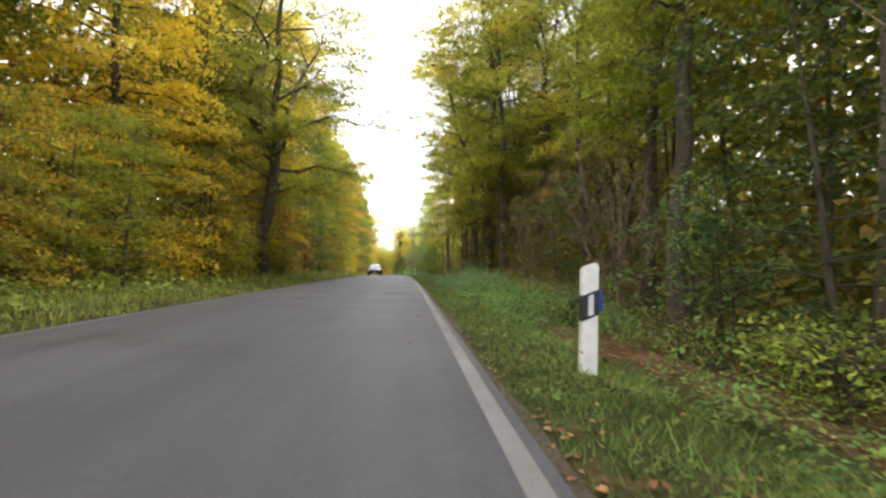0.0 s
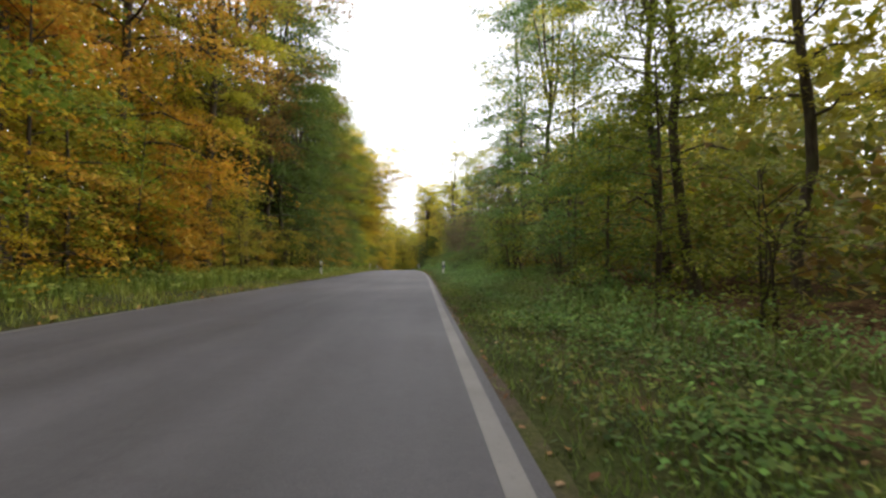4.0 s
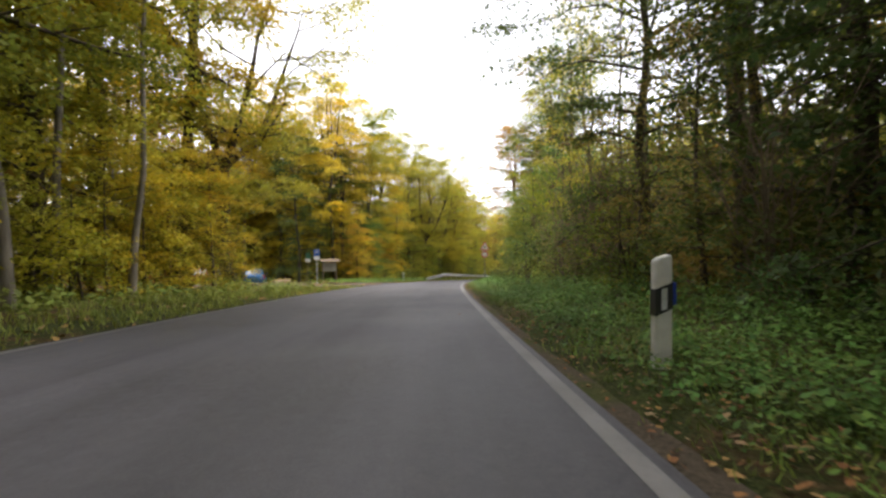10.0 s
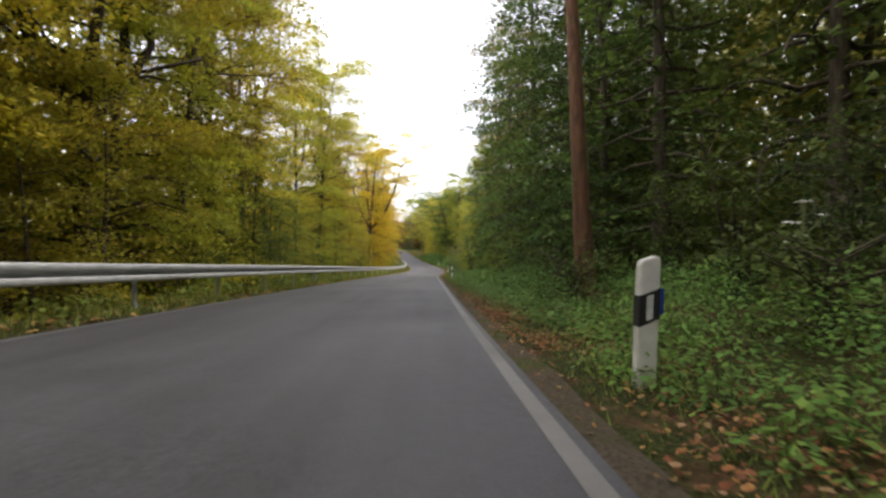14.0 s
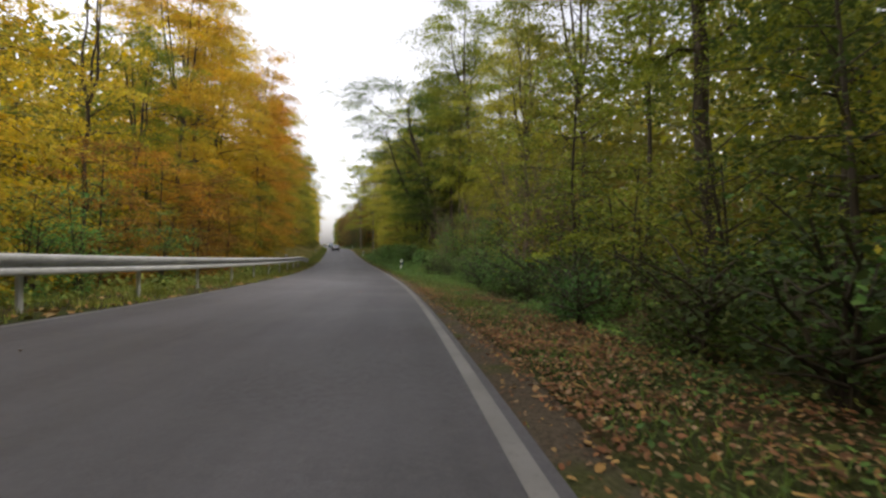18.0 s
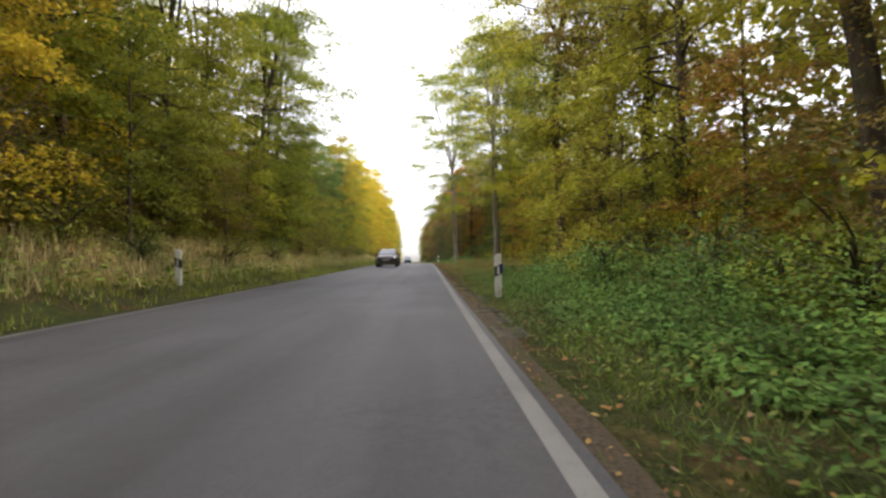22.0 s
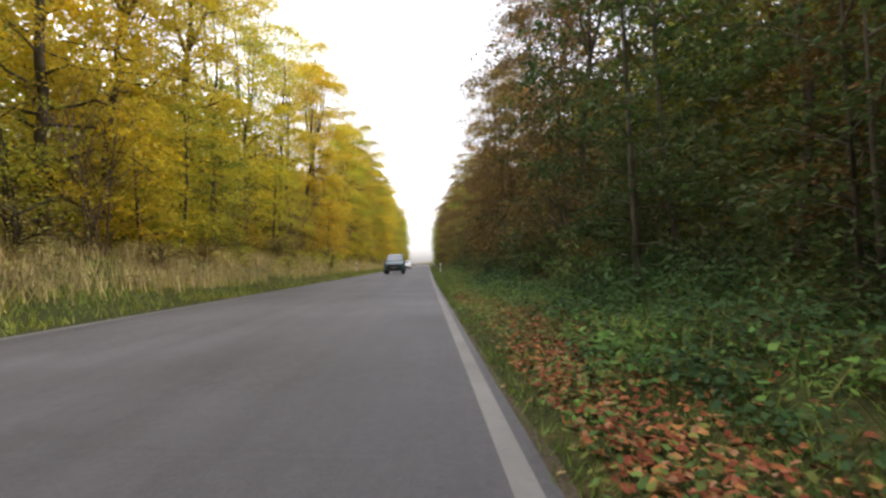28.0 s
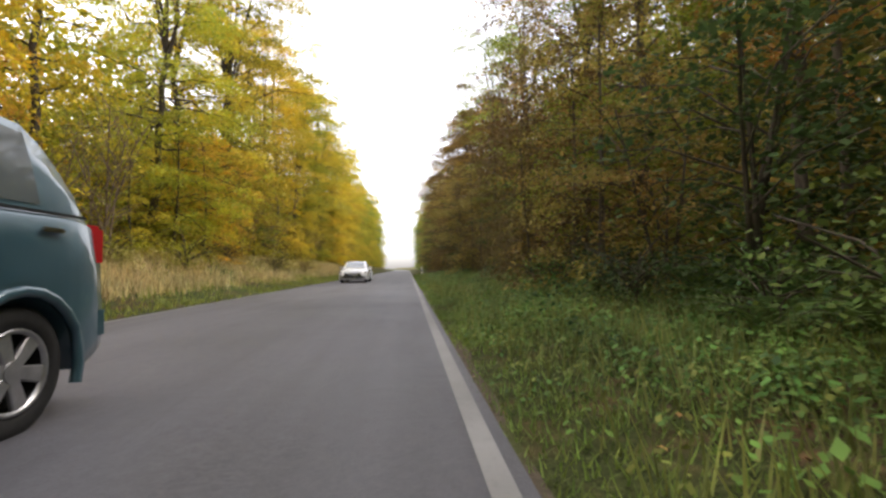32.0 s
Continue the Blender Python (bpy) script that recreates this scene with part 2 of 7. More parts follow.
def grit_material():
    m, ns, ls = material("grit_shoulder")
    a = noise_node(ns, ls, 1.2, 5.0)
    b = noise_node(ns, ls, 30.0, 6.0, 0.75)
    c = ramp(ns, ls, b.outputs[0], [(0.3, (0.045, 0.036, 0.026)), (0.7, (0.145, 0.118, 0.085))])
    g = ramp(ns, ls, b.outputs[0], [(0.3, (0.038, 0.044, 0.016)), (0.7, (0.11, 0.115, 0.045))])
    f = ramp(ns, ls, a.outputs[0], [(0.5, (0, 0, 0)), (0.62, (1, 1, 1))])
    finish(ns, ls, mix(ns, ls, c.outputs[0], g.outputs[0], f.outputs[0]), 0.95, 0.0, b.outputs[0], 0.8, 0.03, spec=0.06)
    return m

def line_material():
    m, ns, ls = material("worn_line_paint")
    a = noise_node(ns, ls, 25.0, 6.0, 0.8)
    b = noise_node(ns, ls, 1.3, 4.0)
    c = ramp(ns, ls, a.outputs[0], [(0.30, (0.145, 0.14, 0.135)), (0.46, (0.205, 0.20, 0.192))])
    d = ramp(ns, ls, b.outputs[0], [(0.3, (0.7, 0.7, 0.68)), (0.7, (1, 1, 1))])
    finish(ns, ls, mix(ns, ls, c.outputs[0], d.outputs[0], 1.0, "MULTIPLY"), 0.75, 0.0, a.outputs[0], 0.3, 0.004)
    return m

def litter_material():
    """Fallen leaves: dark brown, rust, ochre and tan ones mixed round the drift's own colour."""
    m, ns, ls = material("fallen_leaves")
    info, geo = ns.new("ShaderNodeObjectInfo"), ns.new("ShaderNodeNewGeometry")
    own = ramp(ns, ls, geo.outputs["Random Per Island"], [(0.0, (0.045, 0.027, 0.016)), (0.2, (0.12, 0.06, 0.03)), (0.42, (0.27, 0.12, 0.045)), (0.6, (0.46, 0.30, 0.09)), (0.72, (0.34, 0.27, 0.17)), (0.86, (0.20, 0.07, 0.035)), (1.0, (0.07, 0.04, 0.022))])
    col = mix(ns, ls, own.outputs[0], info.outputs["Color"], 0.35)
    n = noise_node(ns, ls, 55.0, 3.0)
    spots = ramp(ns, ls, n.outputs[0], [(0.35, (0.62, 0.58, 0.55)), (0.6, (1, 1, 1))])
    finish(ns, ls, mix(ns, ls, col, spots.outputs[0], 0.8, "MULTIPLY"), 0.75, spec=0.12)
    return m

def mulch_material():
    """A bed of matted leaves and twigs."""
    m, ns, ls = material("matted_leaves")
    v = node(ns, "ShaderNodeTexVoronoi", Scale=17.0)
    w = node(ns, "ShaderNodeTexVoronoi", Scale=9.0)
    tc = ns.new("ShaderNodeTexCoord")
    bend = noise_node(ns, ls, 12.0, 3.0)
    at = mix(ns, ls, tc.outputs["Object"], bend.outputs["Color"], 0.02, "LINEAR_LIGHT")
    for q in (v, w):
        ls.new(at, q.inputs["Vector"])
    stops = [(0.0, (0.018, 0.012, 0.008)), (0.35, (0.055, 0.034, 0.018)), (0.6, (0.12, 0.068, 0.032)), (0.82, (0.21, 0.135, 0.06)), (1.0, (0.08, 0.055, 0.03))]
    a, b = ramp(ns, ls, v.outputs["Color"], stops), ramp(ns, ls, w.outputs["Color"], stops)
    col = mix(ns, ls, a.outputs[0], b.outputs[0], 0.4)
    big = noise_node(ns, ls, 1.1, 4.0)
    damp = ramp(ns, ls, big.outputs[0], [(0.36, (0.45, 0.42, 0.4)), (0.6, (1, 1, 1))])
    finish(ns, ls, mix(ns, ls, col, damp.outputs[0], 0.9, "MULTIPLY"), 0.9, 0.0, v.outputs["Distance"], 0.8, 0.03, spec=0.06)
    return m

MULCH = mulch_material()
ASPHALT, SOIL, GRIT, LINE = asphalt_material(), soil_material(), grit_material(), line_material()
LEAF, HERB, LITTER = leafy("tree_leaves"), leafy("herb_leaves", 0.4, 0.3), litter_material()
BARK = bark_material("grey_brown_bark", (0.105, 0.085, 0.062), (0.028, 0.022, 0.016), 9)
BARK_PALE = bark_material("pale_beech_bark", (0.26, 0.235, 0.195), (0.10, 0.088, 0.068), 4)
BARK_TWIG = bark_material("pale_hazel_bark", (0.24, 0.18, 0.125), (0.10, 0.072, 0.05), 12)
BARK_PINE = bark_material("red_pine_bark", (0.20, 0.105, 0.062), (0.06, 0.035, 0.024), 7)

# ---- the road's course: heading and slope every 20 m from 60 m before the start ----
HEAD = [-3.9, -3.9, -3.9, -3.9, -3.1, -2.4, -1.31, -1.68, -2.05, -0.12, 1.27, 1.07, 0.88, 0.6, -1.9, -7.25, -12.46, -14.84, -15.36, -14.53, -20.27, -15.46, -10.71, -8.79, -8.13, -8.21, -7.97, -7.57, -6.27, -5.77, -6.37, -6.37, -6.37, -6.37, -6.37, -6.37, -6.37, -6.37, -6.37, -6.37, -5.67, -4.17, -2.17, 0.83, 3.83, 6.83, 9.83]
SLOPE = [1.19, 1.19, 1.19, 1.19, 1.22, 0.81, 0.3, 0.23, 0.39, 0.11, -0.31, -0.61, -0.83, -1.38, -2.42, -2.79, -3.03, -3.03, -3.17, -3.38, -2.89, -2, -1.16, -0.39, 0.38, 1.19, 1.61, 1.17, 0.19, -0.03, 0.36, 0.36, 0.36, 0.36, 0.36, 0.36, 0.36, 0.36, 0.36, 0.36, 0.36, 0.36, 0.36, 0.36, 0.36, 0.36, 0.36]
S_FROM, S_STEP, FINE = -60.0, 20.0, 1.0
u_s = np.arange(S_FROM, S_FROM + S_STEP * (len(HEAD) - 1) + 0.1, FINE)

def eased(values):
    y = np.interp(u_s, S_FROM + S_STEP * np.arange(len(values)), values)
    g = np.exp(-(np.arange(-24, 25) / 9.0) ** 2 / 2)
    return np.radians(np.convolve(np.pad(y, 24, mode="edge"), g / g.sum(), "valid"))

u_h, u_p = eased(HEAD), eased(SLOPE)
u_x, u_y, u_z = (np.cumsum(v) * FINE for v in (-np.sin(u_h) * np.cos(u_p), np.cos(u_h) * np.cos(u_p), np.sin(u_p)))
zero = int(round(-S_FROM / FINE))
u_x, u_y, u_z = u_x - u_x[zero], u_y - u_y[zero], u_z - u_z[zero]
S_END = float(u_s[-1])

# height of the ground beside the road, at set distances from the centre line
SIDE_R = [0, 3.15, 3.7, 5.2, 8, 13, 30, 70]
RISE_R = [(-60, -.02, -.04, -.3, -.95, -.8, -.5, 0), (30, -.02, -.04, -.3, -.95, -.8, -.5, 0), (70, -.02, -.03, -.15, -.6, -.4, 0, 1), (105, -.02, -.02, .0, .25, .8, 3, 6),
          (130, -.02, -.02, .25, 1.3, 2.7, 5, 8), (145, -.02, -.02, .35, 1.6, 3.2, 5, 8), (167, -.02, -.02, .15, .9, 2.2, 4, 7), (171, -.01, -.01, -.01, .05, .4, 2, 5), (178, -.01, -.01, -.01, 0, .1, 1, 3),
          (183, -.02, -.03, -.1, -.2, -.1, .5, 2), (235, -.02, -.02, -.05, .15, .5, 1, 2), (300, -.02, -.02, .0, .15, .5, 2, 4),
          (350, -.02, -.02, -.05, -.1, .1, 1, 3), (385, -.02, -.02, .0, .1, .5, 2, 4), (430, -.02, -.02, .05, .3, .6, 1, 2),
          (450, -.02, -.02, .0, .1, .3, .5, 1), (490, -.02, -.02, .02, .25, .5, 1, 2), (515, -.02, -.01, .15, .6, 1.0, 2, 3), (900, -.02, -.01, .15, .6, 1.0, 2, 3)]
SIDE_L = [0, 3.05, 3.6, 5.2, 8, 13, 30, 70]
RISE_L = [(-60, -.02, -.02, .1, .25, .4, 1, 3), (100, -.02, -.02, .1, .3, .5, 1, 3), (150, -.02, -.02, .05, .15, .3, 1, 2),
          (205, -.02, -.02, .05, .15, .3, .5, 1), (222, -.01, -.01, .0, .05, .1, .2, .5), (240, -.01, -.01, .0, .05, .1, .2, .5), (250, -.02, -.02, .05, .1, .0, -.5, -1),
          (265, -.02, -.02, -.1, -.5, -1.2, -2.5, -3), (385, -.02, -.02, -.1, -.4, -.8, -1.5, -1), (405, -.02, -.01, .2, .9, 1.5, 2.5, 4),
          (440, -.02, -.01, .35, 1.4, 2.2, 4, 6), (480, -.02, -.01, .3, 1.2, 1.9, 3, 5), (520, -.02, -.01, .3, 1.3, 1.9, 3, 5), (900, -.02, -.01, .3, 1.3, 1.9, 3, 5)]
n_bump = np.random.default_rng(3).normal(size=(6, 4))

def road_at(s, d):
    """Places (x, y), the road's height and its heading at s metres along and d metres to the right of the centre line."""
    s, d = np.asarray(s, float), np.asarray(d, float)
    h = np.interp(s, u_s, u_h)
    return np.interp(s, u_s, u_x) + np.cos(h) * d, np.interp(s, u_s, u_y) + np.sin(h) * d, np.interp(s, u_s, u_z), h

def rise(s, d):
    s, d = np.broadcast_arrays(np.asarray(s, float), np.asarray(d, float))
    out = np.zeros(s.shape)
    for side, dist, rows in ((1, SIDE_R, RISE_R), (-1, SIDE_L, RISE_L)):
        ss = np.array([r[0] for r in rows], float)
        cols = [np.full(s.shape, -0.03)] + [np.interp(s, ss, [r[k + 1] for r in rows]) for k in range(len(dist) - 1)]
        a = np.clip(d * side, 0, dist[-1])
        v = np.zeros(s.shape)
        for k in range(len(dist) - 1):
            f = (a - dist[k]) / (dist[k + 1] - dist[k])
            inside = (f >= 0) & (f <= 1)
            f = f * f * (3 - 2 * f) if k >= 2 else f
            v = np.where(inside, cols[k] * (1 - f) + cols[k + 1] * f, v)
        out = np.where(d * side > 0, v, out)
    rough = sum(0.05 * np.sin(s * (0.35 + 0.2 * k) + b[0] * 5 + d * b[1]) * np.cos(d * (0.5 + 0.25 * k) + b[2]) for k, b in enumerate(n_bump))
    return out - 0.03 * (np.abs(d) <= 3.0) + rough * np.clip((np.abs(d) - 4.2) / 4, 0, 1) * np.clip((60 - np.abs(d)) / 25, 0, 1)

def ground(s, d):
    x, y, z, h = road_at(s, d)
    return np.stack([x, y, z + rise(s, d)], -1)

# ---- building blocks ----
def make_mesh(name, verts, faces, mat, smooth=False, uv=None):
    """A mesh from arrays of corners and of faces that all have as many corners."""
    me = bpy.data.meshes.new(name)
    v, f = np.asarray(verts, np.float32).reshape(-1, 3), np.asarray(faces, np.int32)
    me.vertices.add(len(v))
    me.vertices.foreach_set("co", v.ravel())
    me.loops.add(f.size)
    me.loops.foreach_set("vertex_index", f.ravel())
    me.polygons.add(len(f))
    me.polygons.foreach_set("loop_start", np.arange(0, f.size, f.shape[1], dtype=np.int32))
    if smooth:
        me.polygons.foreach_set("use_smooth", np.ones(len(f), bool))
    if uv is not None:
        layer = me.uv_layers.new(name="lane")
        layer.data.foreach_set("uv", np.asarray(uv, np.float32)[f.ravel()].ravel())
    me.materials.append(mat)
    me.update(calc_edges=True)
    return me

def sheet(name, s_list, d_list, mat, lift=0.0, drop=None):
    """A strip that follows the road between the distances d_list."""
    S, D = np.meshgrid(s_list, d_list, indexing="ij")
    p = ground(S, D) if lift is None else np.stack([*road_at(S, D)[:2], road_at(S, D)[2] + lift], -1)
    n, k = S.shape
    i = np.arange(n * k).reshape(n, k)
    f = np.stack([i[:-1, :-1], i[:-1, 1:], i[1:, 1:], i[1:, :-1]], -1).reshape(-1, 4)
    return make_mesh(name, p.reshape(-1, 3), f, mat, False, np.stack([D, S], -1).reshape(-1, 2))

def tube(points, radii, sides=6):
    """Corners and quads of a tapered tube along a polyline."""
    p, r = np.asarray(points, float), np.asarray(radii, float)
    t = np.gradient(p, axis=0)
    t /= np.linalg.norm(t, axis=1, keepdims=True) + 1e-9
    ref = np.where(np.abs(t[:, 2:3]) > 0.9, np.array([[1.0, 0, 0]]), np.array([[0, 0, 1.0]]))
    a = np.cross(ref, t)
    a /= np.linalg.norm(a, axis=1, keepdims=True) + 1e-9
    b = np.cross(t, a)
    w = np.arange(sides) * 2 * np.pi / sides
    v = p[:, None] + r[:, None, None] * (np.cos(w)[None, :, None] * a[:, None] + np.sin(w)[None, :, None] * b[:, None])
    i = np.arange(len(p) * sides).reshape(len(p), sides)
    j = np.roll(i, -1, axis=1)
    f = np.stack([i[:-1], j[:-1], j[1:], i[1:]], -1).reshape(-1, 4)
    return v.reshape(-1, 3), f

def join(pieces):
    vs, fs, n = [], [], 0
    for v, f in pieces:
        vs.append(v)
        fs.append(np.asarray(f) + n)
        n += len(v)
    return np.concatenate(vs), np.concatenate(fs)

def blades(centre, along, across, length, width):
    """Diamond leaves: corners and quads."""
    L, W = length[:, None] / 2, width[:, None] / 2
    v = np.stack([centre - along * L, centre + across * W + along * L * 0.15, centre + along * L, centre - across * W + along * L * 0.15], 1)
    return v.reshape(-1, 3), np.arange(len(centre) * 4).reshape(-1, 4)

def scraps(r, centre, along, across, length, width):
    """Withered leaves: uneven six-cornered pieces, curled along the midrib."""
    n = len(centre)
    up = np.cross(along, across)
    a = np.array([0, 0.9, 2.2, 3.14, 4.1, 5.4])[None] + r.normal(0, 0.16, (n, 6))
    q = r.uniform(0.6, 1.1, (n, 6))
    curl = r.uniform(0.0, 0.28, (n, 1)) * np.abs(np.sin(a)) * length[:, None]
    v = centre[:, None] + (np.cos(a) * q * length[:, None] / 2)[..., None] * along[:, None] + (np.sin(a) * q * width[:, None] / 2)[..., None] * across[:, None] + curl[..., None] * up[:, None]
    return v.reshape(-1, 3), np.arange(n * 6).reshape(-1, 6)

def turned(r, n, tilt):
    """Random pairs of axes of leaves that lie flat but for a tilt."""
    a = r.uniform(0, 2 * np.pi, n)
    u = np.stack([np.cos(a), np.sin(a), r.normal(0, tilt, n)], 1)
    u /= np.linalg.norm(u, axis=1, keepdims=True)
    w = np.stack([-np.sin(a), np.cos(a), r.normal(0, tilt, n)], 1)
    w -= u * (w * u).sum(1, keepdims=True)
    return u, w / np.linalg.norm(w, axis=1, keepdims=True)

def part(name, me, parent, label=""):
    ob = new(name, me)
    ob.parent = parent
    return tagged(ob, label)

def empty(name, m, label, category, group="", kind=""):
    ob = new(name)
    ob.empty_display_size = 0.3
    ob.matrix_world = m
    return tagged(ob, label, category, group, kind)

# ---- ground, road and markings ----
GRID_D = np.array([-70, -45, -30, -22, -16, -13, -11, -9.5, -8, -7, -6, -5.2, -4.5, -4, -3.6, -3.3, -3.05, -2.6, 0, 2.6, 3.15, 3.4, 3.7, 4.1, 4.6, 5.2, 6, 7, 8, 9.5, 11, 13, 16, 22, 30, 45, 70])

def ground_sheet():
    s = np.concatenate([np.arange(S_FROM, 600, 2.0), np.arange(600, S_END + 1, 8.0)])
    d = GRID_D
    S, D = np.meshgrid(s, d, indexing="ij")
    p = ground(S, D).reshape(-1, 3)
    n, k = S.shape
    i = np.arange(n * k).reshape(n, k)
    f = np.stack([i[:-1, :-1], i[:-1, 1:], i[1:, 1:], i[1:, :-1]], -1).reshape(-1, 4)
    rim = np.concatenate([i[0, :-1], i[:-1, -1], i[-1, :0:-1], i[:0:-1, 0]])
    mid = np.array([10.0, 400.0])
    out = p[rim].copy()
    way = out[:, :2] - mid
    out[:, :2] = mid + way / np.linalg.norm(way, axis=1, keepdims=True) * 2500
    out[:, 2] = np.mean(p[:, 2]) - 2
    q = np.arange(len(rim)) + len(p)
    skirt = np.stack([rim, q, np.roll(q, -1), np.roll(rim, -1)], -1)
    me = make_mesh("ground", np.concatenate([p, out]), np.concatenate([f, skirt[:, ::-1]]), SOIL, True, np.concatenate([np.stack([D, S], -1).reshape(-1, 2), np.full((len(rim), 2), 100.0)]))
    return tagged(new("ground", me), "forest floor of brown litter, moss and soil", "ground", kind="structure")

ground_sheet()
every2 = np.arange(S_FROM, S_END + 1, 2.0)
road = tagged(new("road", sheet("road", every2, [-3.05, -2.2, -1.2, 0, 1.2, 2.2, 3.05], ASPHALT, 0.0)),
              "narrow worn grey asphalt country road without a centre line", "road", kind="structure")
tagged(new("edge_line", sheet("edge_line", every2, [2.855, 2.975], LINE, 0.005)), "worn white edge line along the asphalt", "road marking", kind="structure")
for a, b in ((S_FROM, 104), (174, 227), (241, S_END)):
    tagged(new("edge_line", sheet("edge_line", np.arange(a, b, 2.0), [-2.95, -2.85], LINE, 0.005)), "thin worn white edge line beside the far verge", "road marking", kind="structure")
def shoulder():
    S = np.arange(S_FROM, 620, 0.5)
    r = np.random.default_rng(11)
    w = np.interp(S, [-60, 90, 120, 235, 300, 330, 430, 436, 490, 500, 620], [.08, .1, .18, .25, .35, .4, .28, .4, .4, .08, .06])
    wob = np.convolve(r.normal(size=len(S) + 20), np.ones(7) / 7, "same")[:len(S)] * 0.12
    D = np.stack([np.full(len(S), 3.03), 3.03 + w * 0.4, 3.05 + np.clip(w * 0.8 + wob, .06, 2)], 1)
    p = ground(np.repeat(S[:, None], 3, 1), D)
    p[:, :, 2] += np.array([0.004, 0.012, 0.006])
    i = np.arange(len(S) * 3).reshape(-1, 3)
    f = np.stack([i[:-1, :-1], i[:-1, 1:], i[1:, 1:], i[1:, :-1]], -1).reshape(-1, 4)
    tagged(new("shoulder", make_mesh("shoulder", p.reshape(-1, 3), f, GRIT, True)), "brown gritty soil shoulder beside the asphalt", "road shoulder", kind="structure")
shoulder()

def leaf_bed(s0, s1, d0, d1, label):
    """A sheet of matted leaves on the forest floor; its uneven rim dips under the soil."""
    s = np.arange(s0, s1 + 1, 2.0)
    d = np.array([q for q in GRID_D if d0 - 0.8 <= q <= d1 + 3])
    S, D = np.meshgrid(s, d, indexing="ij")
    p = ground(S, D)
    wob = 0.45 * np.sin(S * 0.7) + 0.35 * np.sin(S * 1.9 + 1)
    inside = (D > d0 + wob * 0.5) & (D < d1 + wob) & (S > s0 + 1) & (S < s1 - 1)
    p[..., 2] += np.where(inside, 0.014, -0.10)
    i = np.arange(S.size).reshape(S.shape)
    f = np.stack([i[:-1, :-1], i[:-1, 1:], i[1:, 1:], i[1:, :-1]], -1).reshape(-1, 4)
    tagged(new("leaf_litter", make_mesh("leaf_litter", p.reshape(-1, 3), f, MULCH, True)), label, "leaf litter", kind="stuff")
for s0, s1, d0, d1, label in ((-6, 34, 4.7, 13, "dark matted leaves in the dip beside the verge"), (34, 52, 4.2, 13, "brown matted leaves under the beeches"), (52, 104, 7.2, 13, "brown forest floor under slim trees"),
                              (178, 198, 3.9, 11, "brown matted oak leaves beside the road"), (352, 378, 6.5, 14, "brown matted leaves under dark trees"), (448, 502, 4.0, 13, "ochre matted leaves under tall beeches")):
    leaf_bed(s0, s1, d0, d1, label)

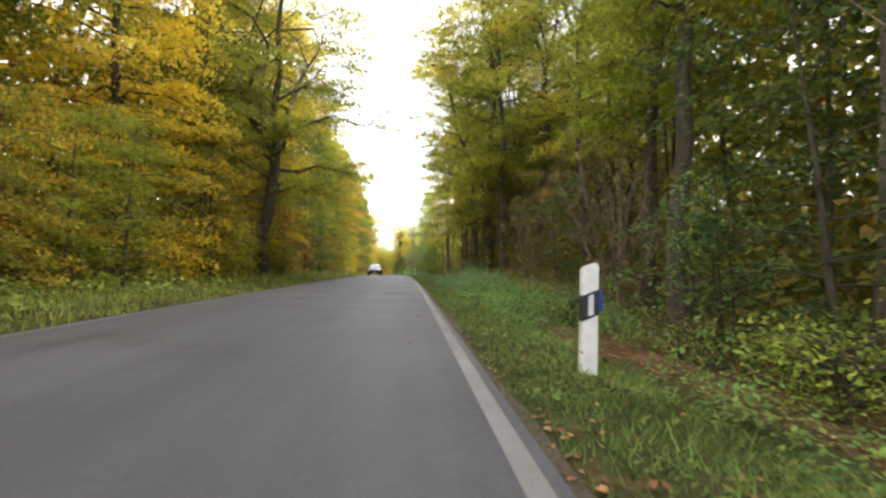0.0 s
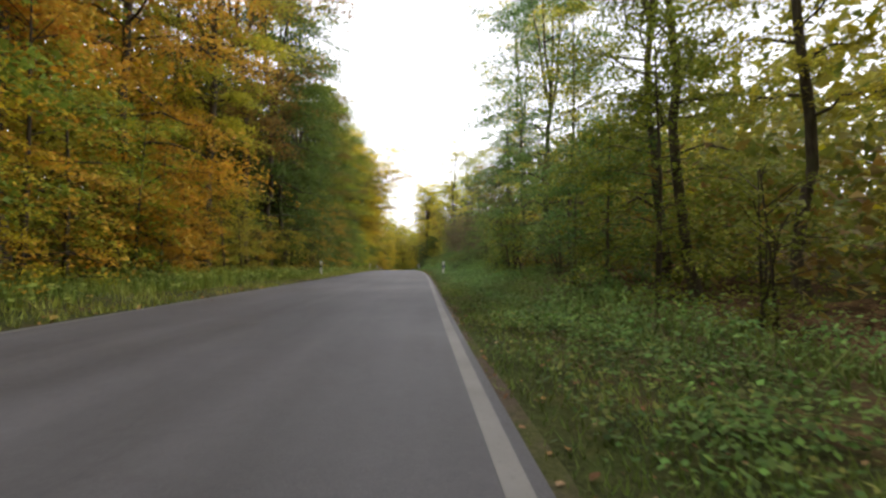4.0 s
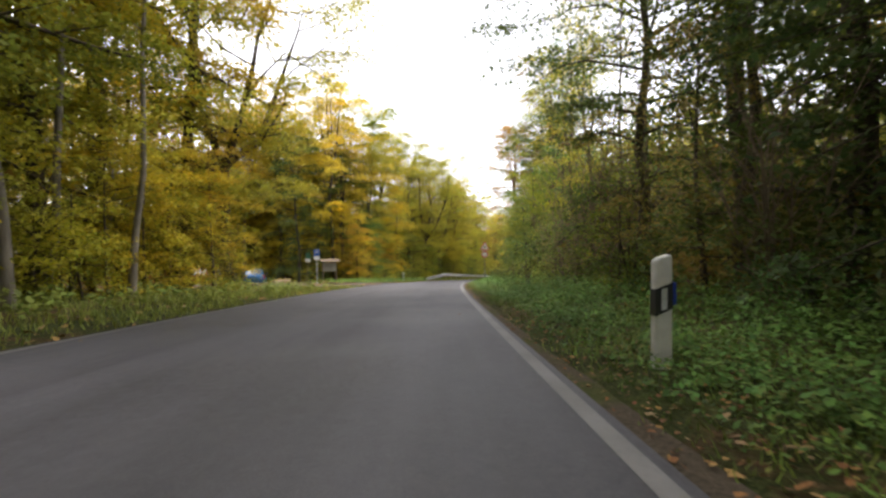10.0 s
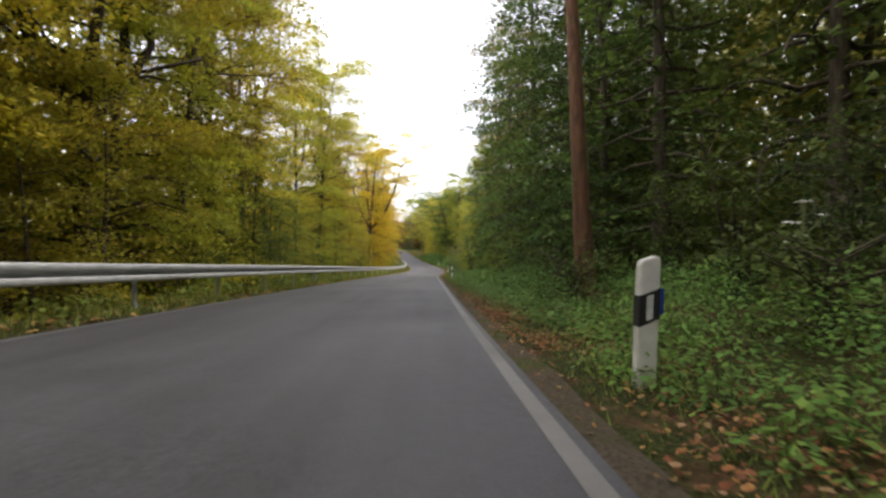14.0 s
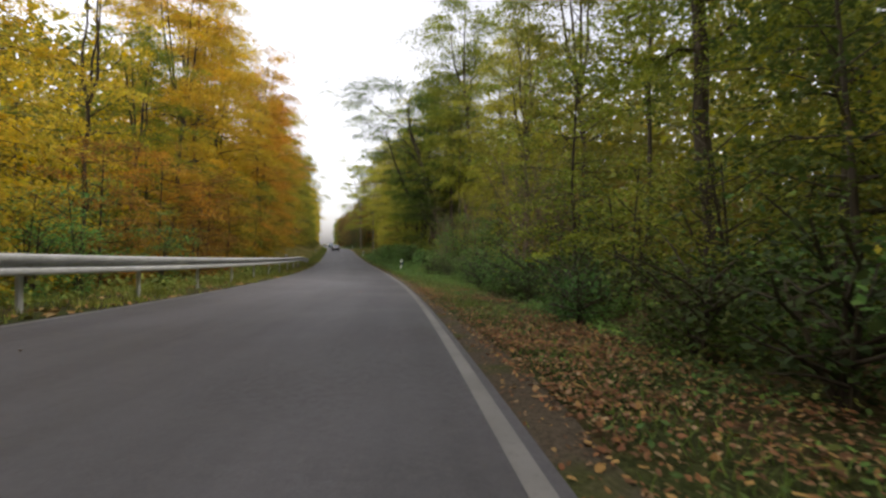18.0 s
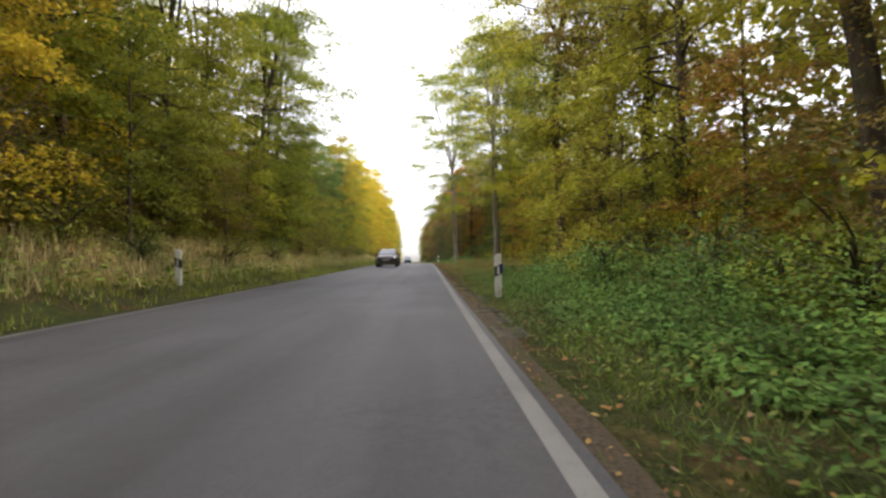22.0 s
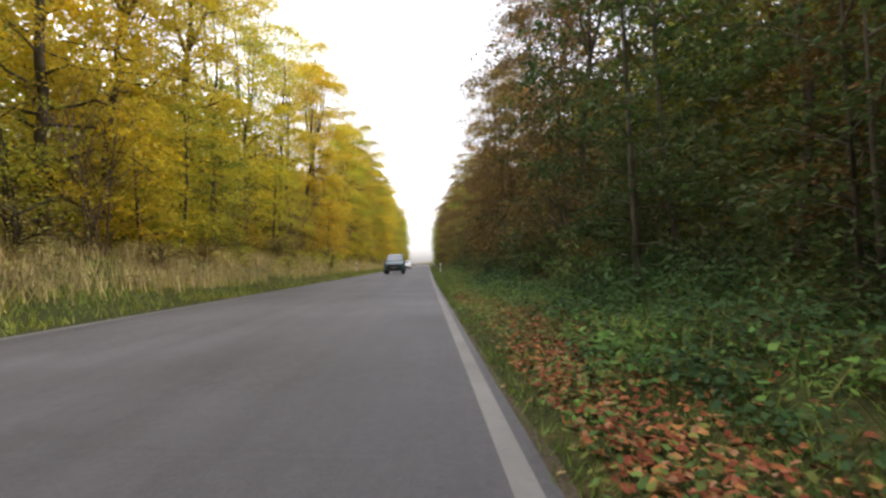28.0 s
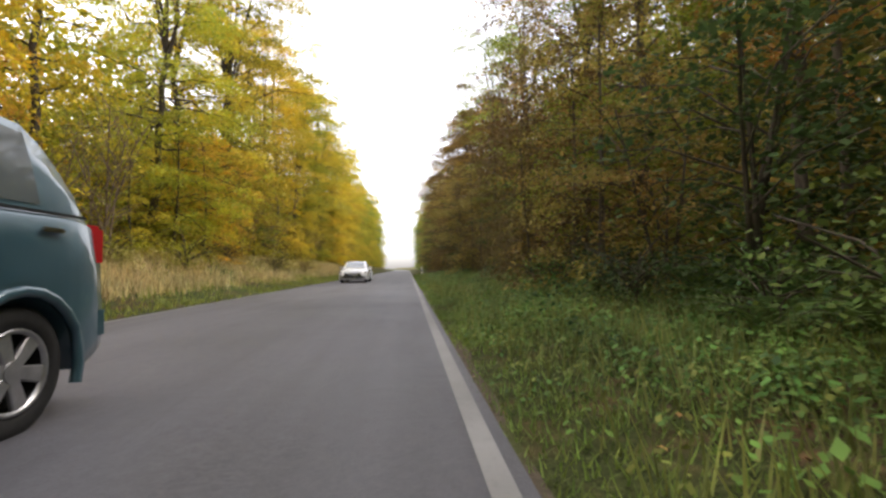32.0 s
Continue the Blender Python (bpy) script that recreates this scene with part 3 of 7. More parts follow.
# ---- trees and bushes ----
def limbs(r, h, base, spread, n, lift, wander=0.03, twigs=4, r0=None, top=1.0, peak=0.4, lean=(0, 0), fine=True, sides=4, fork=None, leaders=3, flare=0.32, drop=0.22, skirt=0.45, crook=0.0):
    """A trunk, which may fork into leaders, with limbs and twigs. Returns the wood and the places where leaves hang."""
    r0 = r0 or h * 0.013 + 0.03
    k, full = 9, h * top
    z = np.linspace(0, full * (fork or 1.0), k)
    wob = np.cumsum(r.normal(0, wander * h / k, (k, 2)), 0)
    wob[0] = 0
    trunk = np.stack([wob[:, 0] + lean[0] * z, wob[:, 1] + lean[1] * z, z], 1)
    rad = r0 * (1 - 0.88 * (z / full)) + 0.012
    rad[0] *= 1.28
    wood, hang = [tube(trunk, rad, 10) if sides > 3 else tube(trunk[::4], rad[::4], 4)], []
    axes = [trunk]
    if fork:
        turn = r.uniform(0, 6.28)
        for j in range(leaders):
            a = turn + 6.283 * j / leaders + r.uniform(-0.4, 0.4)
            t = np.linspace(0, 1, 7)
            reach, rise_to = spread * flare * r.uniform(0.6, 1.25), (full - z[-1]) * (1 if j == 0 else r.uniform(0.72, 0.97))
            way = trunk[-1] + np.stack([np.cos(a) * reach * t ** 0.75, np.sin(a) * reach * t ** 0.75, rise_to * t], 1)
            way[1:] += np.cumsum(r.normal(0, (0.012 + crook) * h / 3, (6, 3)), 0) * [1, 1, 0.3]
            wood.append(tube(way, rad[-1] * (0.78 - 0.7 * t) + 0.012, 8 if sides > 3 else 4))
            axes.append(way)
    for i in range(n):
        f = base + (0.98 - base) * ((i + r.uniform(0, 0.8)) / n)
        g = (f - base) / (1 - base)
        prof = (g / peak) ** 0.7 if g < peak else max(0.2, math.sqrt(max(0.0, 1 - ((g - peak) / (1 - peak)) ** 2 * 0.97)))
        prof = max(prof, skirt) if g < peak else prof
        L = spread * prof * r.uniform(0.7, 1.2)
        a = i * 2.4 + r.uniform(-0.5, 0.5)
        axis = trunk if f * full <= z[-1] else axes[1 + i % leaders]
        if axis is not trunk:
            L *= 0.82
        root = np.array([np.interp(f * full, axis[:, 2], axis[:, j]) for j in range(3)])
        up = lift * r.uniform(0.6, 1.3) * (0.5 + g)
        t = np.linspace(0, 1, 5)
        way = np.stack([np.cos(a) * t * L, np.sin(a) * t * L, L * up * t - L * drop * t * t], 1)
        way[1:] += r.normal(0, (0.05 + crook) * L, (4, 3))
        pts = root + way
        rb = max(0.012, r0 * (1 - 0.88 * f) * 0.42)
        wood.append(tube(pts[[0, 2, 4]] if sides < 4 else pts, (rb * (1 - 0.85 * t) + 0.006)[::2 if sides < 4 else 1], sides))
        hang += [(pts[1], 0.5, a), (pts[2], 0.8, a), (pts[3], 1, a), (pts[4], 1.1, a)]
        for _ in range(twigs):
            q = r.uniform(0.3, 0.98)
            st = np.array([np.interp(q, t, pts[:, j]) for j in range(3)])
            b = a + r.choice([-1, 1]) * r.uniform(0.4, 1.1)
            l = L * r.uniform(0.25, 0.5)
            tw = st + np.outer([0, 0.5, 1], [np.cos(b) * l, np.sin(b) * l, l * r.uniform(-0.15, 0.35)])
            if fine:
                wood.append(tube(tw[::2], [rb * 0.35 + 0.004, 0.004], 3))
            hang += [(tw[1], 0.8, b), (tw[2], 1.2, b)]
    return wood, hang

def foliage(r, hang, count, size, blur, tilt=0.6, droop=0.0, cap=0.0, shard=False):
    """Leaves about the places where they hang: loose, or (cap) in drooping sprays like shallow domes."""
    p = np.array([q for q, _, _ in hang])
    w = np.array([w for _, w, _ in hang])
    # uneven clumps: some boughs carry far more leaves than others
    w = w * r.uniform(0.15, 1.6, len(w))
    k = r.choice(len(p), count, p=w / w.sum())
    if cap:
        az, wide = np.array([a for _, _, a in hang])[k], (cap * r.uniform(0.55, 1.35, len(p)))[k]
        q, phi = np.sqrt(r.random(count)), r.uniform(0, 6.283, count)
        x, y = q * np.cos(phi) * 1.25, q * np.sin(phi) * 0.85
        slope = r.uniform(0.05, 0.45, len(p))[k]
        c = p[k] + np.stack([np.cos(az) * x - np.sin(az) * y, np.sin(az) * x + np.cos(az) * y, -0.42 * q * q - slope * x + r.normal(0, 0.11, count)], 1) * wide[:, None]
    else:
        c = p[k] + r.normal(0, 1, (count, 3)) * np.array([blur, blur, blur * 0.45])
    c[:, 2] -= droop * r.random(count)
    c[:, 2] = np.maximum(c[:, 2], 0.04)
    u, v = turned(r, count, tilt)
    L = size * r.uniform(0.6, 1.35, count)
    if shard:   # trees, never nearer than a few metres: three corners do
        L = L[:, None]
        return np.stack([c - u * L * 0.5, c + u * L * 0.5 + v * L * 0.12, c + v * L * 0.62], 1).reshape(-1, 3), np.arange(count * 3).reshape(-1, 3)
    return blades(c, u, v, L, L * r.uniform(0.5, 0.75, count))

PLANTS = {}

def plant(kind, seed, h, base, spread, n, lift, count, size, blur, bark=None, leaf=None, **more):
    r = np.random.default_rng(seed)
    leafing = {"tilt": more.pop("tilt", 0.6), "droop": more.pop("droop", 0.0), "cap": more.pop("cap", 0.0), "shard": more.pop("shard", size > 0.18)}
    stems = more.pop("stems", 1)
    stem, wood, hang = [], [], []
    for k in range(stems):
        w, g = limbs(r, h * (1 if k == 0 else r.uniform(0.6, 0.95)), base, spread, n, lift, lean=tuple(r.normal(0, 0.16, 2)) if stems > 1 else tuple(r.normal(0, 0.02, 2)), **more)
        off = np.array([*(r.normal(0, 0.12 * h / 3, 2) if k else (0, 0)), 0])
        stem.append((w[0][0] + off, w[0][1]))
        wood += [(a + off, f) for a, f in w[1:]]
        hang += [(q + off, c, az) for q, c, az in g]
    if stems > 1 or kind == "sapling":
        stem, wood = stem + wood, []
    lv, lf = foliage(r, hang, count, size, blur, **leafing)
    PLANTS.setdefault(kind, []).append((make_mesh(kind + "_wood", *join(stem), bark or BARK, True), make_mesh(kind + "_limbs", *join(wood), bark or BARK, True) if wood else None, make_mesh(kind + "_leaves", lv, lf, leaf or LEAF)))

for k in range(5):   # forest-edge broadleaf trees, leafy almost to the ground
    plant("edge", 100 + k, 21, 0.04, 4.7, 58, 0.5, 46000, 0.15, 0.68, peak=0.45, twigs=3, fine=False, r0=0.2, wander=0.045, fork=0.5, leaders=4, drop=0.42, skirt=0.72, cap=0.95, shard=True)
for k in range(4):   # tall trees with a bare lower trunk
    plant("tall", 200 + k, 22, 0.30, 4.8, 38, 0.6, 33000, 0.15, 0.65, peak=0.42, twigs=4, r0=0.24, wander=0.035, fork=0.58, leaders=3, drop=0.35, cap=0.95, shard=True, crook=0.01)
for k in range(2):   # broad old oaks
    plant("oak", 260 + k, 19, 0.22, 8.0, 34, 0.75, 46000, 0.16, 0.75, peak=0.4, twigs=7, r0=0.36, wander=0.05, fork=0.36, leaders=4, flare=0.5, drop=0.3, cap=1.05, shard=True, crook=0.035)
for k in range(1):   # smooth-stemmed beeches
    plant("beech", 280 + k, 24, 0.24, 6.3, 44, 0.9, 62000, 0.15, 0.6, peak=0.45, twigs=6, r0=0.27, fork=0.5, leaders=4, drop=0.35, cap=0.9, shard=True)
for k in range(3):   # light-crowned trees through which the sky shows
    plant("airy", 300 + k, 20, 0.24, 3.8, 30, 0.8, 11500, 0.145, 0.6, peak=0.5, twigs=5, r0=0.15, wander=0.045, fork=0.5, leaders=3, flare=0.3, drop=0.25, cap=0.8, shard=True, crook=0.012)
for k in range(2):   # nearly bare trees
    plant("bare", 350 + k, 15, 0.22, 3.0, 26, 1.0, 420, 0.2, 0.4, twigs=6, r0=0.10)
for k in range(3):   # slim stems inside the wood
    plant("slim", 400 + k, 17, 0.42, 2.4, 16, 0.7, 5200, 0.155, 0.6, r0=0.11, twigs=3, wander=0.05, cap=0.8, shard=True)
for k in range(2):   # spruces
    plant("spruce", 600 + k, 20, 0.06, 3.3, 64, 0.02, 5200, 0.32, 0.36, peak=0.06, droop=0.35, tilt=0.45, twigs=3, wander=0.005, fine=False)
plant("pine", 650, 21, 0.66, 3.0, 16, 0.25, 1100, 0.30, 0.4, bark=BARK_PINE, r0=0.24, wander=0.012)
for k in range(3):   # hazel-like bushes
    plant("bush", 700 + k, 3.6, 0.05, 1.45, 10, 0.75, 3300, 0.10, 0.38, stems=4, r0=0.03, twigs=2, fine=False, sides=3, cap=0.42, tilt=0.5, drop=0.4)
for k in range(3):   # saplings and low hornbeams
    plant("sapling", 750 + k, 6.5, 0.04, 2.2, 30, 0.5, 7000, 0.115, 0.45, r0=0.06, fine=False, sides=3, twigs=3, wander=0.06, drop=0.4, skirt=0.7, cap=0.55, shard=True)
for k in range(2):   # large-leaved knotweed thickets
    plant("knotweed", 800 + k, 2.3, 0.12, 1.0, 9, 0.8, 1150, 0.19, 0.32, stems=6, r0=0.018, twigs=1, tilt=0.4, leaf=HERB, fine=False, sides=3, drop=0.6, cap=0.36, shard=False)
for k in range(2):   # twiggy thickets
    plant("twiggy", 850 + k, 5.0, 0.1, 1.5, 13, 1.6, 620, 0.10, 0.4, stems=6, r0=0.028, twigs=3, sides=3, bark=BARK_TWIG)
for k in range(2):   # ferns and brambles
    plant("bramble", 880 + k, 0.9, 0.1, 0.8, 6, 0.7, 1400, 0.066, 0.24, stems=4, r0=0.01, twigs=1, leaf=HERB, fine=False, sides=3)

def fern(seed, fronds, length):
    """A rosette of arching fronds, each with paired leaflets."""
    r = np.random.default_rng(seed)
    ribs, vs = [], []
    for k in range(fronds):
        a = 6.283 * k / fronds + r.uniform(-0.3, 0.3)
        L = length * r.uniform(0.75, 1.15)
        t = np.linspace(0, 1, 16)
        out = np.array([math.cos(a), math.sin(a), 0])
        way = out[None] * (L * (0.12 * t + 0.72 * t ** 1.6))[:, None] + np.array([0, 0, 1.0])[None] * (L * (1.15 * t - 0.72 * t ** 2.2))[:, None]
        ribs.append(tube(way[::3], np.linspace(0.007, 0.002, 6), 3))
        side = np.array([-math.sin(a), math.cos(a), 0])
        for i in range(3, 16):
            reach = L * 0.30 * math.sin(math.pi * (0.12 + 0.86 * t[i])) ** 0.8
            fwd = (way[i] - way[i - 1]) / np.linalg.norm(way[i] - way[i - 1])
            for sg in (1, -1):
                tip = side * sg * 0.86 + fwd * 0.5
                vs.append((way[i] + tip * reach * 0.5 - np.array([0, 0, 0.06 * reach]), tip, fwd, reach, 0.052 * L))
    c, al, ac, ln, wd = (np.array(q) for q in zip(*vs))
    lv, lf = blades(c, al, ac, ln, wd)
    PLANTS.setdefault("fern", []).append((make_mesh("fern_wood", *join(ribs), BARK, True), None, make_mesh("fern_leaves", lv, lf, HERB)))
for k in range(3):
    fern(900 + k, 9 + k, 0.95)

KIND = {"fern": ("fern", "arching bracken fern"), "edge": ("tree", "broadleaf tree"), "tall": ("tree", "tall oak tree"), "airy": ("tree", "light-crowned tree"), "oak": ("oak", "broad old oak"), "beech": ("beech", "smooth-stemmed beech"), "bare": ("tree", "nearly bare tree"), "slim": ("tree", "slim young tree"),
        "spruce": ("spruce", "dense spruce"), "pine": ("pine", "tall pine with a reddish trunk"), "bush": ("bush", "leafy roadside bush"),
        "sapling": ("sapling", "low hornbeam sapling"), "knotweed": ("thicket", "large-leaved thicket"), "twiggy": ("thicket", "twiggy thin bush"), "bramble": ("bramble", "low bramble clump")}
TINT = {"Y": ((0.50, 0.395, 0.045), "golden yellow"), "G": ((0.20, 0.23, 0.035), "olive green"), "D": ((0.085, 0.125, 0.03), "dark green"), "O": ((0.50, 0.30, 0.045), "orange"),
        "R": ((0.29, 0.17, 0.04), "rusty brown"), "V": ((0.35, 0.335, 0.045), "yellow-green"), "B": ((0.11, 0.19, 0.05), "fresh green"), "K": ((0.21, 0.16, 0.045), "dull brown"), "F": ((0.15, 0.27, 0.075), "bright green"),
        # N and U: green and brown with forest shade put into the colour
        "N": ((0.05, 0.078, 0.025), "shade-deepened green"), "U": ((0.125, 0.085, 0.03), "shade-darkened brown")}

LOW = ("fern", "bush", "thicket", "bramble", "sapling")

def grow(kind, s, d, tint, size=1.0, turn=None, variant=None, wide=1.0, lean=0.0, bark=None, label=""):
    """Plants one tree or bush of a kind beside the road."""
    options = PLANTS[kind]
    v = rng.integers(len(options)) if variant is None else variant % len(options)
    wood, boughs, leaves = options[v]
    p = ground(s, d)
    c, word = TINT[tint]
    cat, what = KIND[kind]
    turn = rng.uniform(0, 6.28) if turn is None else turn
    m = Matrix.Translation((float(p[0]), float(p[1]), float(p[2]) - 0.06)) @ Euler((rng.normal(0, 0.02), lean + rng.normal(0, 0.02), 0)).to_matrix().to_4x4() @ Matrix.Rotation(turn, 4, "Z") @ Matrix.Diagonal((size * wide, size * wide, size, 1))
    ob = empty({"tree": "tree", "bush": "bush"}.get(cat, cat), m, label or f"{what} with {word} autumn leaves" if word not in ("dark green", "fresh green", "bright green", "shade-deepened green") else label or f"{what} with {word} leaves", cat, "trees along the road" if cat not in LOW else "bushes along the road")
    t = part("trunk" if cat not in LOW else "stem", wood, ob)
    if cat in LOW:
        tagged(t, kind="stuff")
    woods = [t]
    if boughs:
        woods.append(tagged(part("branchwork", boughs, ob), kind="stuff"))
    if bark:
        for w in woods:
            w.material_slots[0].link = "OBJECT"
            w.material_slots[0].material = bark
    k = part("crown" if cat not in LOW else "foliage", leaves, ob)
    j = rng.normal(0, 0.09, 3)
    k.color = (*(max(0.01, q * (1 + j[0] + 0.5 * w)) for q, w in zip(c, (j[1], j[2], 0))), 1)
    return ob

def fill(kind, s, d, tint, size, forest):
    """One tree inside the wood, as parts of that forest."""
    wood, boughs, leaves = PLANTS[kind][rng.integers(len(PLANTS[kind]))]
    p = ground(s, d)
    m = Matrix.Translation((float(p[0]), float(p[1]), float(p[2]) - 0.06)) @ Matrix.Rotation(rng.uniform(0, 6.28), 4, "Z") @ Matrix.Diagonal((size, size, size, 1))
    for name, me in (("trunk", wood), ("branchwork", boughs), ("crown", leaves)):
        o = part(name, me, forest)
        o.matrix_basis = m
    j = rng.normal(0, 0.09)
    o.color = (*(q * (1 + j) for q in TINT[tint][0]), 1)

def pick(text):
    return text[rng.integers(len(text))]

# single trees that stand out
HERO = [("edge", 357.5, -9.0, "Y", 1.05, BARK), ("tall", 364.5, -9.2, "Y", 1.1, BARK), ("tall", 28, 8.2, "V", 1.05, BARK), ("tall", 42, 9, "G", 1.0, BARK), ("tall", 45.5, 9.3, "V", 1.25, BARK), ("slim", 53, 11, "V", 1.0, BARK), ("slim", 56.7, 10, "V", 1.05, BARK),
        ("slim", 63.2, 13.5, "Y", 1.0, BARK), ("tall", 71.2, 12.5, "G", 1.1, BARK), ("airy", 88, 9.5, "G", 0.95, BARK), ("tall", 90.5, -9.8, "O", 1.05, BARK), ("airy", 148.5, 9.2, "V", 0.95, BARK),
        ("bare", 156, 12.5, "K", 1.15, BARK), ("twiggy", 138, 8.5, "K", 1.2, BARK), ("tall", 173.5, -9.2, "R", 1.0, BARK_PALE), ("tall", 189.6, 7.3, "Y", 1.0, BARK), ("beech", 197, 8.8, "Y", 0.7, BARK), ("tall", 191.4, 7.6, "V", 0.95, BARK),
        ("spruce", 193, -10.5, "D", 0.95, BARK), ("spruce", 200, -12, "D", 0.85, BARK), ("slim", 212, -9.5, "V", 1.0, BARK_PALE), ("slim", 216, -10.5, "Y", 1.0, BARK_PALE), ("tall", 269.4, 7.4, "R", 1.05, BARK_PINE),
        ("pine", 289.5, 6.7, "D", 1.0, BARK_PINE), ("airy", 312, 7.5, "K", 1.0, BARK), ("oak", 186, -9.5, "V", 1.05, BARK), ("oak", 207, -9.6, "G", 1.0, BARK), ("oak", 223, -9.5, "V", 0.95, BARK), ("oak", 176, -8.8, "R", 1.15, BARK), ("oak", 350.4, -8.4, "Y", 1.08, BARK), ("airy", 366, -9.2, "R", 0.8, BARK), ("oak", 31, -6.9, "G", 1.2, BARK), ("oak", 36, 9.0, "V", 1.1, BARK), ("edge", 474.5, 10.6, "D", 1.05, BARK), ("tall", 479, 9.9, "G", 1.05, BARK), ("tall", 366, 11, "G", 1.0, BARK),
        ("tall", 454, 9.1, "G", 0.98, BARK), ("tall", 466.7, 7.65, "V", 0.88, BARK_PALE), ("beech", 489.4, 6.25, "V", 1.0, BARK_PALE), ("oak", 164, -8.2, "Y", 1.2, BARK), ("spruce", 152, -8.6, "D", 0.5, BARK), ("spruce", 156.5, -8.9, "D", 0.6, BARK), ("oak", 168, -8.7, "V", 1.15, BARK), ("tall", 178, 12.5, "V", 0.9, BARK), ("airy", 172, 15, "V", 0.95, BARK), ("sapling", 182, 9, "V", 0.95, BARK), ("sapling", 176.5, 13, "V", 1.2, BARK), ("sapling", 181, 12.5, "V", 1.1, BARK), ("airy", 588, -10, "G", 1.15, BARK), ("airy", 620, -9.5, "G", 1.3, BARK),
        ("oak", 403, 8.9, "D", 1.0, BARK), ("oak", 411, 9.6, "G", 1.0, BARK), ("sapling", 243.5, -8.2, "O", 0.85, BARK), ("edge", 247.5, -11, "D", 0.72, BARK), ("edge", 252, -10, "V", 0.8, BARK), ("edge", 257, -9.8, "Y", 0.85, BARK), ("sapling", 235, 8.2, "V", 1.25, BARK), ("sapling", 239.5, 9, "G", 1.2, BARK), ("edge", 241, -13, "D", 0.7, BARK), ("sapling", 243, 8.5, "V", 1.0, BARK), ("airy", 481, -16, "O", 0.95, BARK), ("oak", 276, -8.6, "V", 1.08, BARK), ("oak", 285, -8.9, "Y", 1.0, BARK), ("spruce", 472, 12.2, "D", 1.0, BARK), ("spruce", 477.5, 12.8, "D", 0.95, BARK),
        ("tall", 246.5, -17.5, "Y", 0.95, BARK), ("edge", 248, -21.5, "V", 0.95, BARK), ("tall", 245.5, -21.4, "Y", 0.9, BARK_PALE), ("edge", 247.5, -26, "Y", 1.0, BARK), ("tall", 246, -31, "O", 1.0, BARK), ("edge", 251, -17, "V", 0.9, BARK), ("oak", 243, -34, "Y", 1.0, BARK), ("edge", 238, -33, "V", 1.0, BARK), ("oak", 292, -8.8, "V", 0.85, BARK), ("edge", 207, 9.8, "D", 1.0, BARK), ("tall", 211, 10.4, "G", 1.05, BARK), ("slim", 209, -7.6, "Y", 1.0, BARK_PALE), ("slim", 213.5, -7.9, "V", 0.95, BARK_PALE),
        ("sapling", 180, 8.0, "V", 0.75, BARK), ("sapling", 182.5, 10.5, "V", 0.8, BARK), ("sapling", 185, 8.6, "V", 0.7, BARK), ("sapling", 190, 5.9, "D", 0.75, BARK), ("bush", 187.5, 6.2, "D", 1.1, BARK)]
for kind, s, d, tint, size, bark in HERO:
    grow(kind, s, d, tint, size, bark=bark)

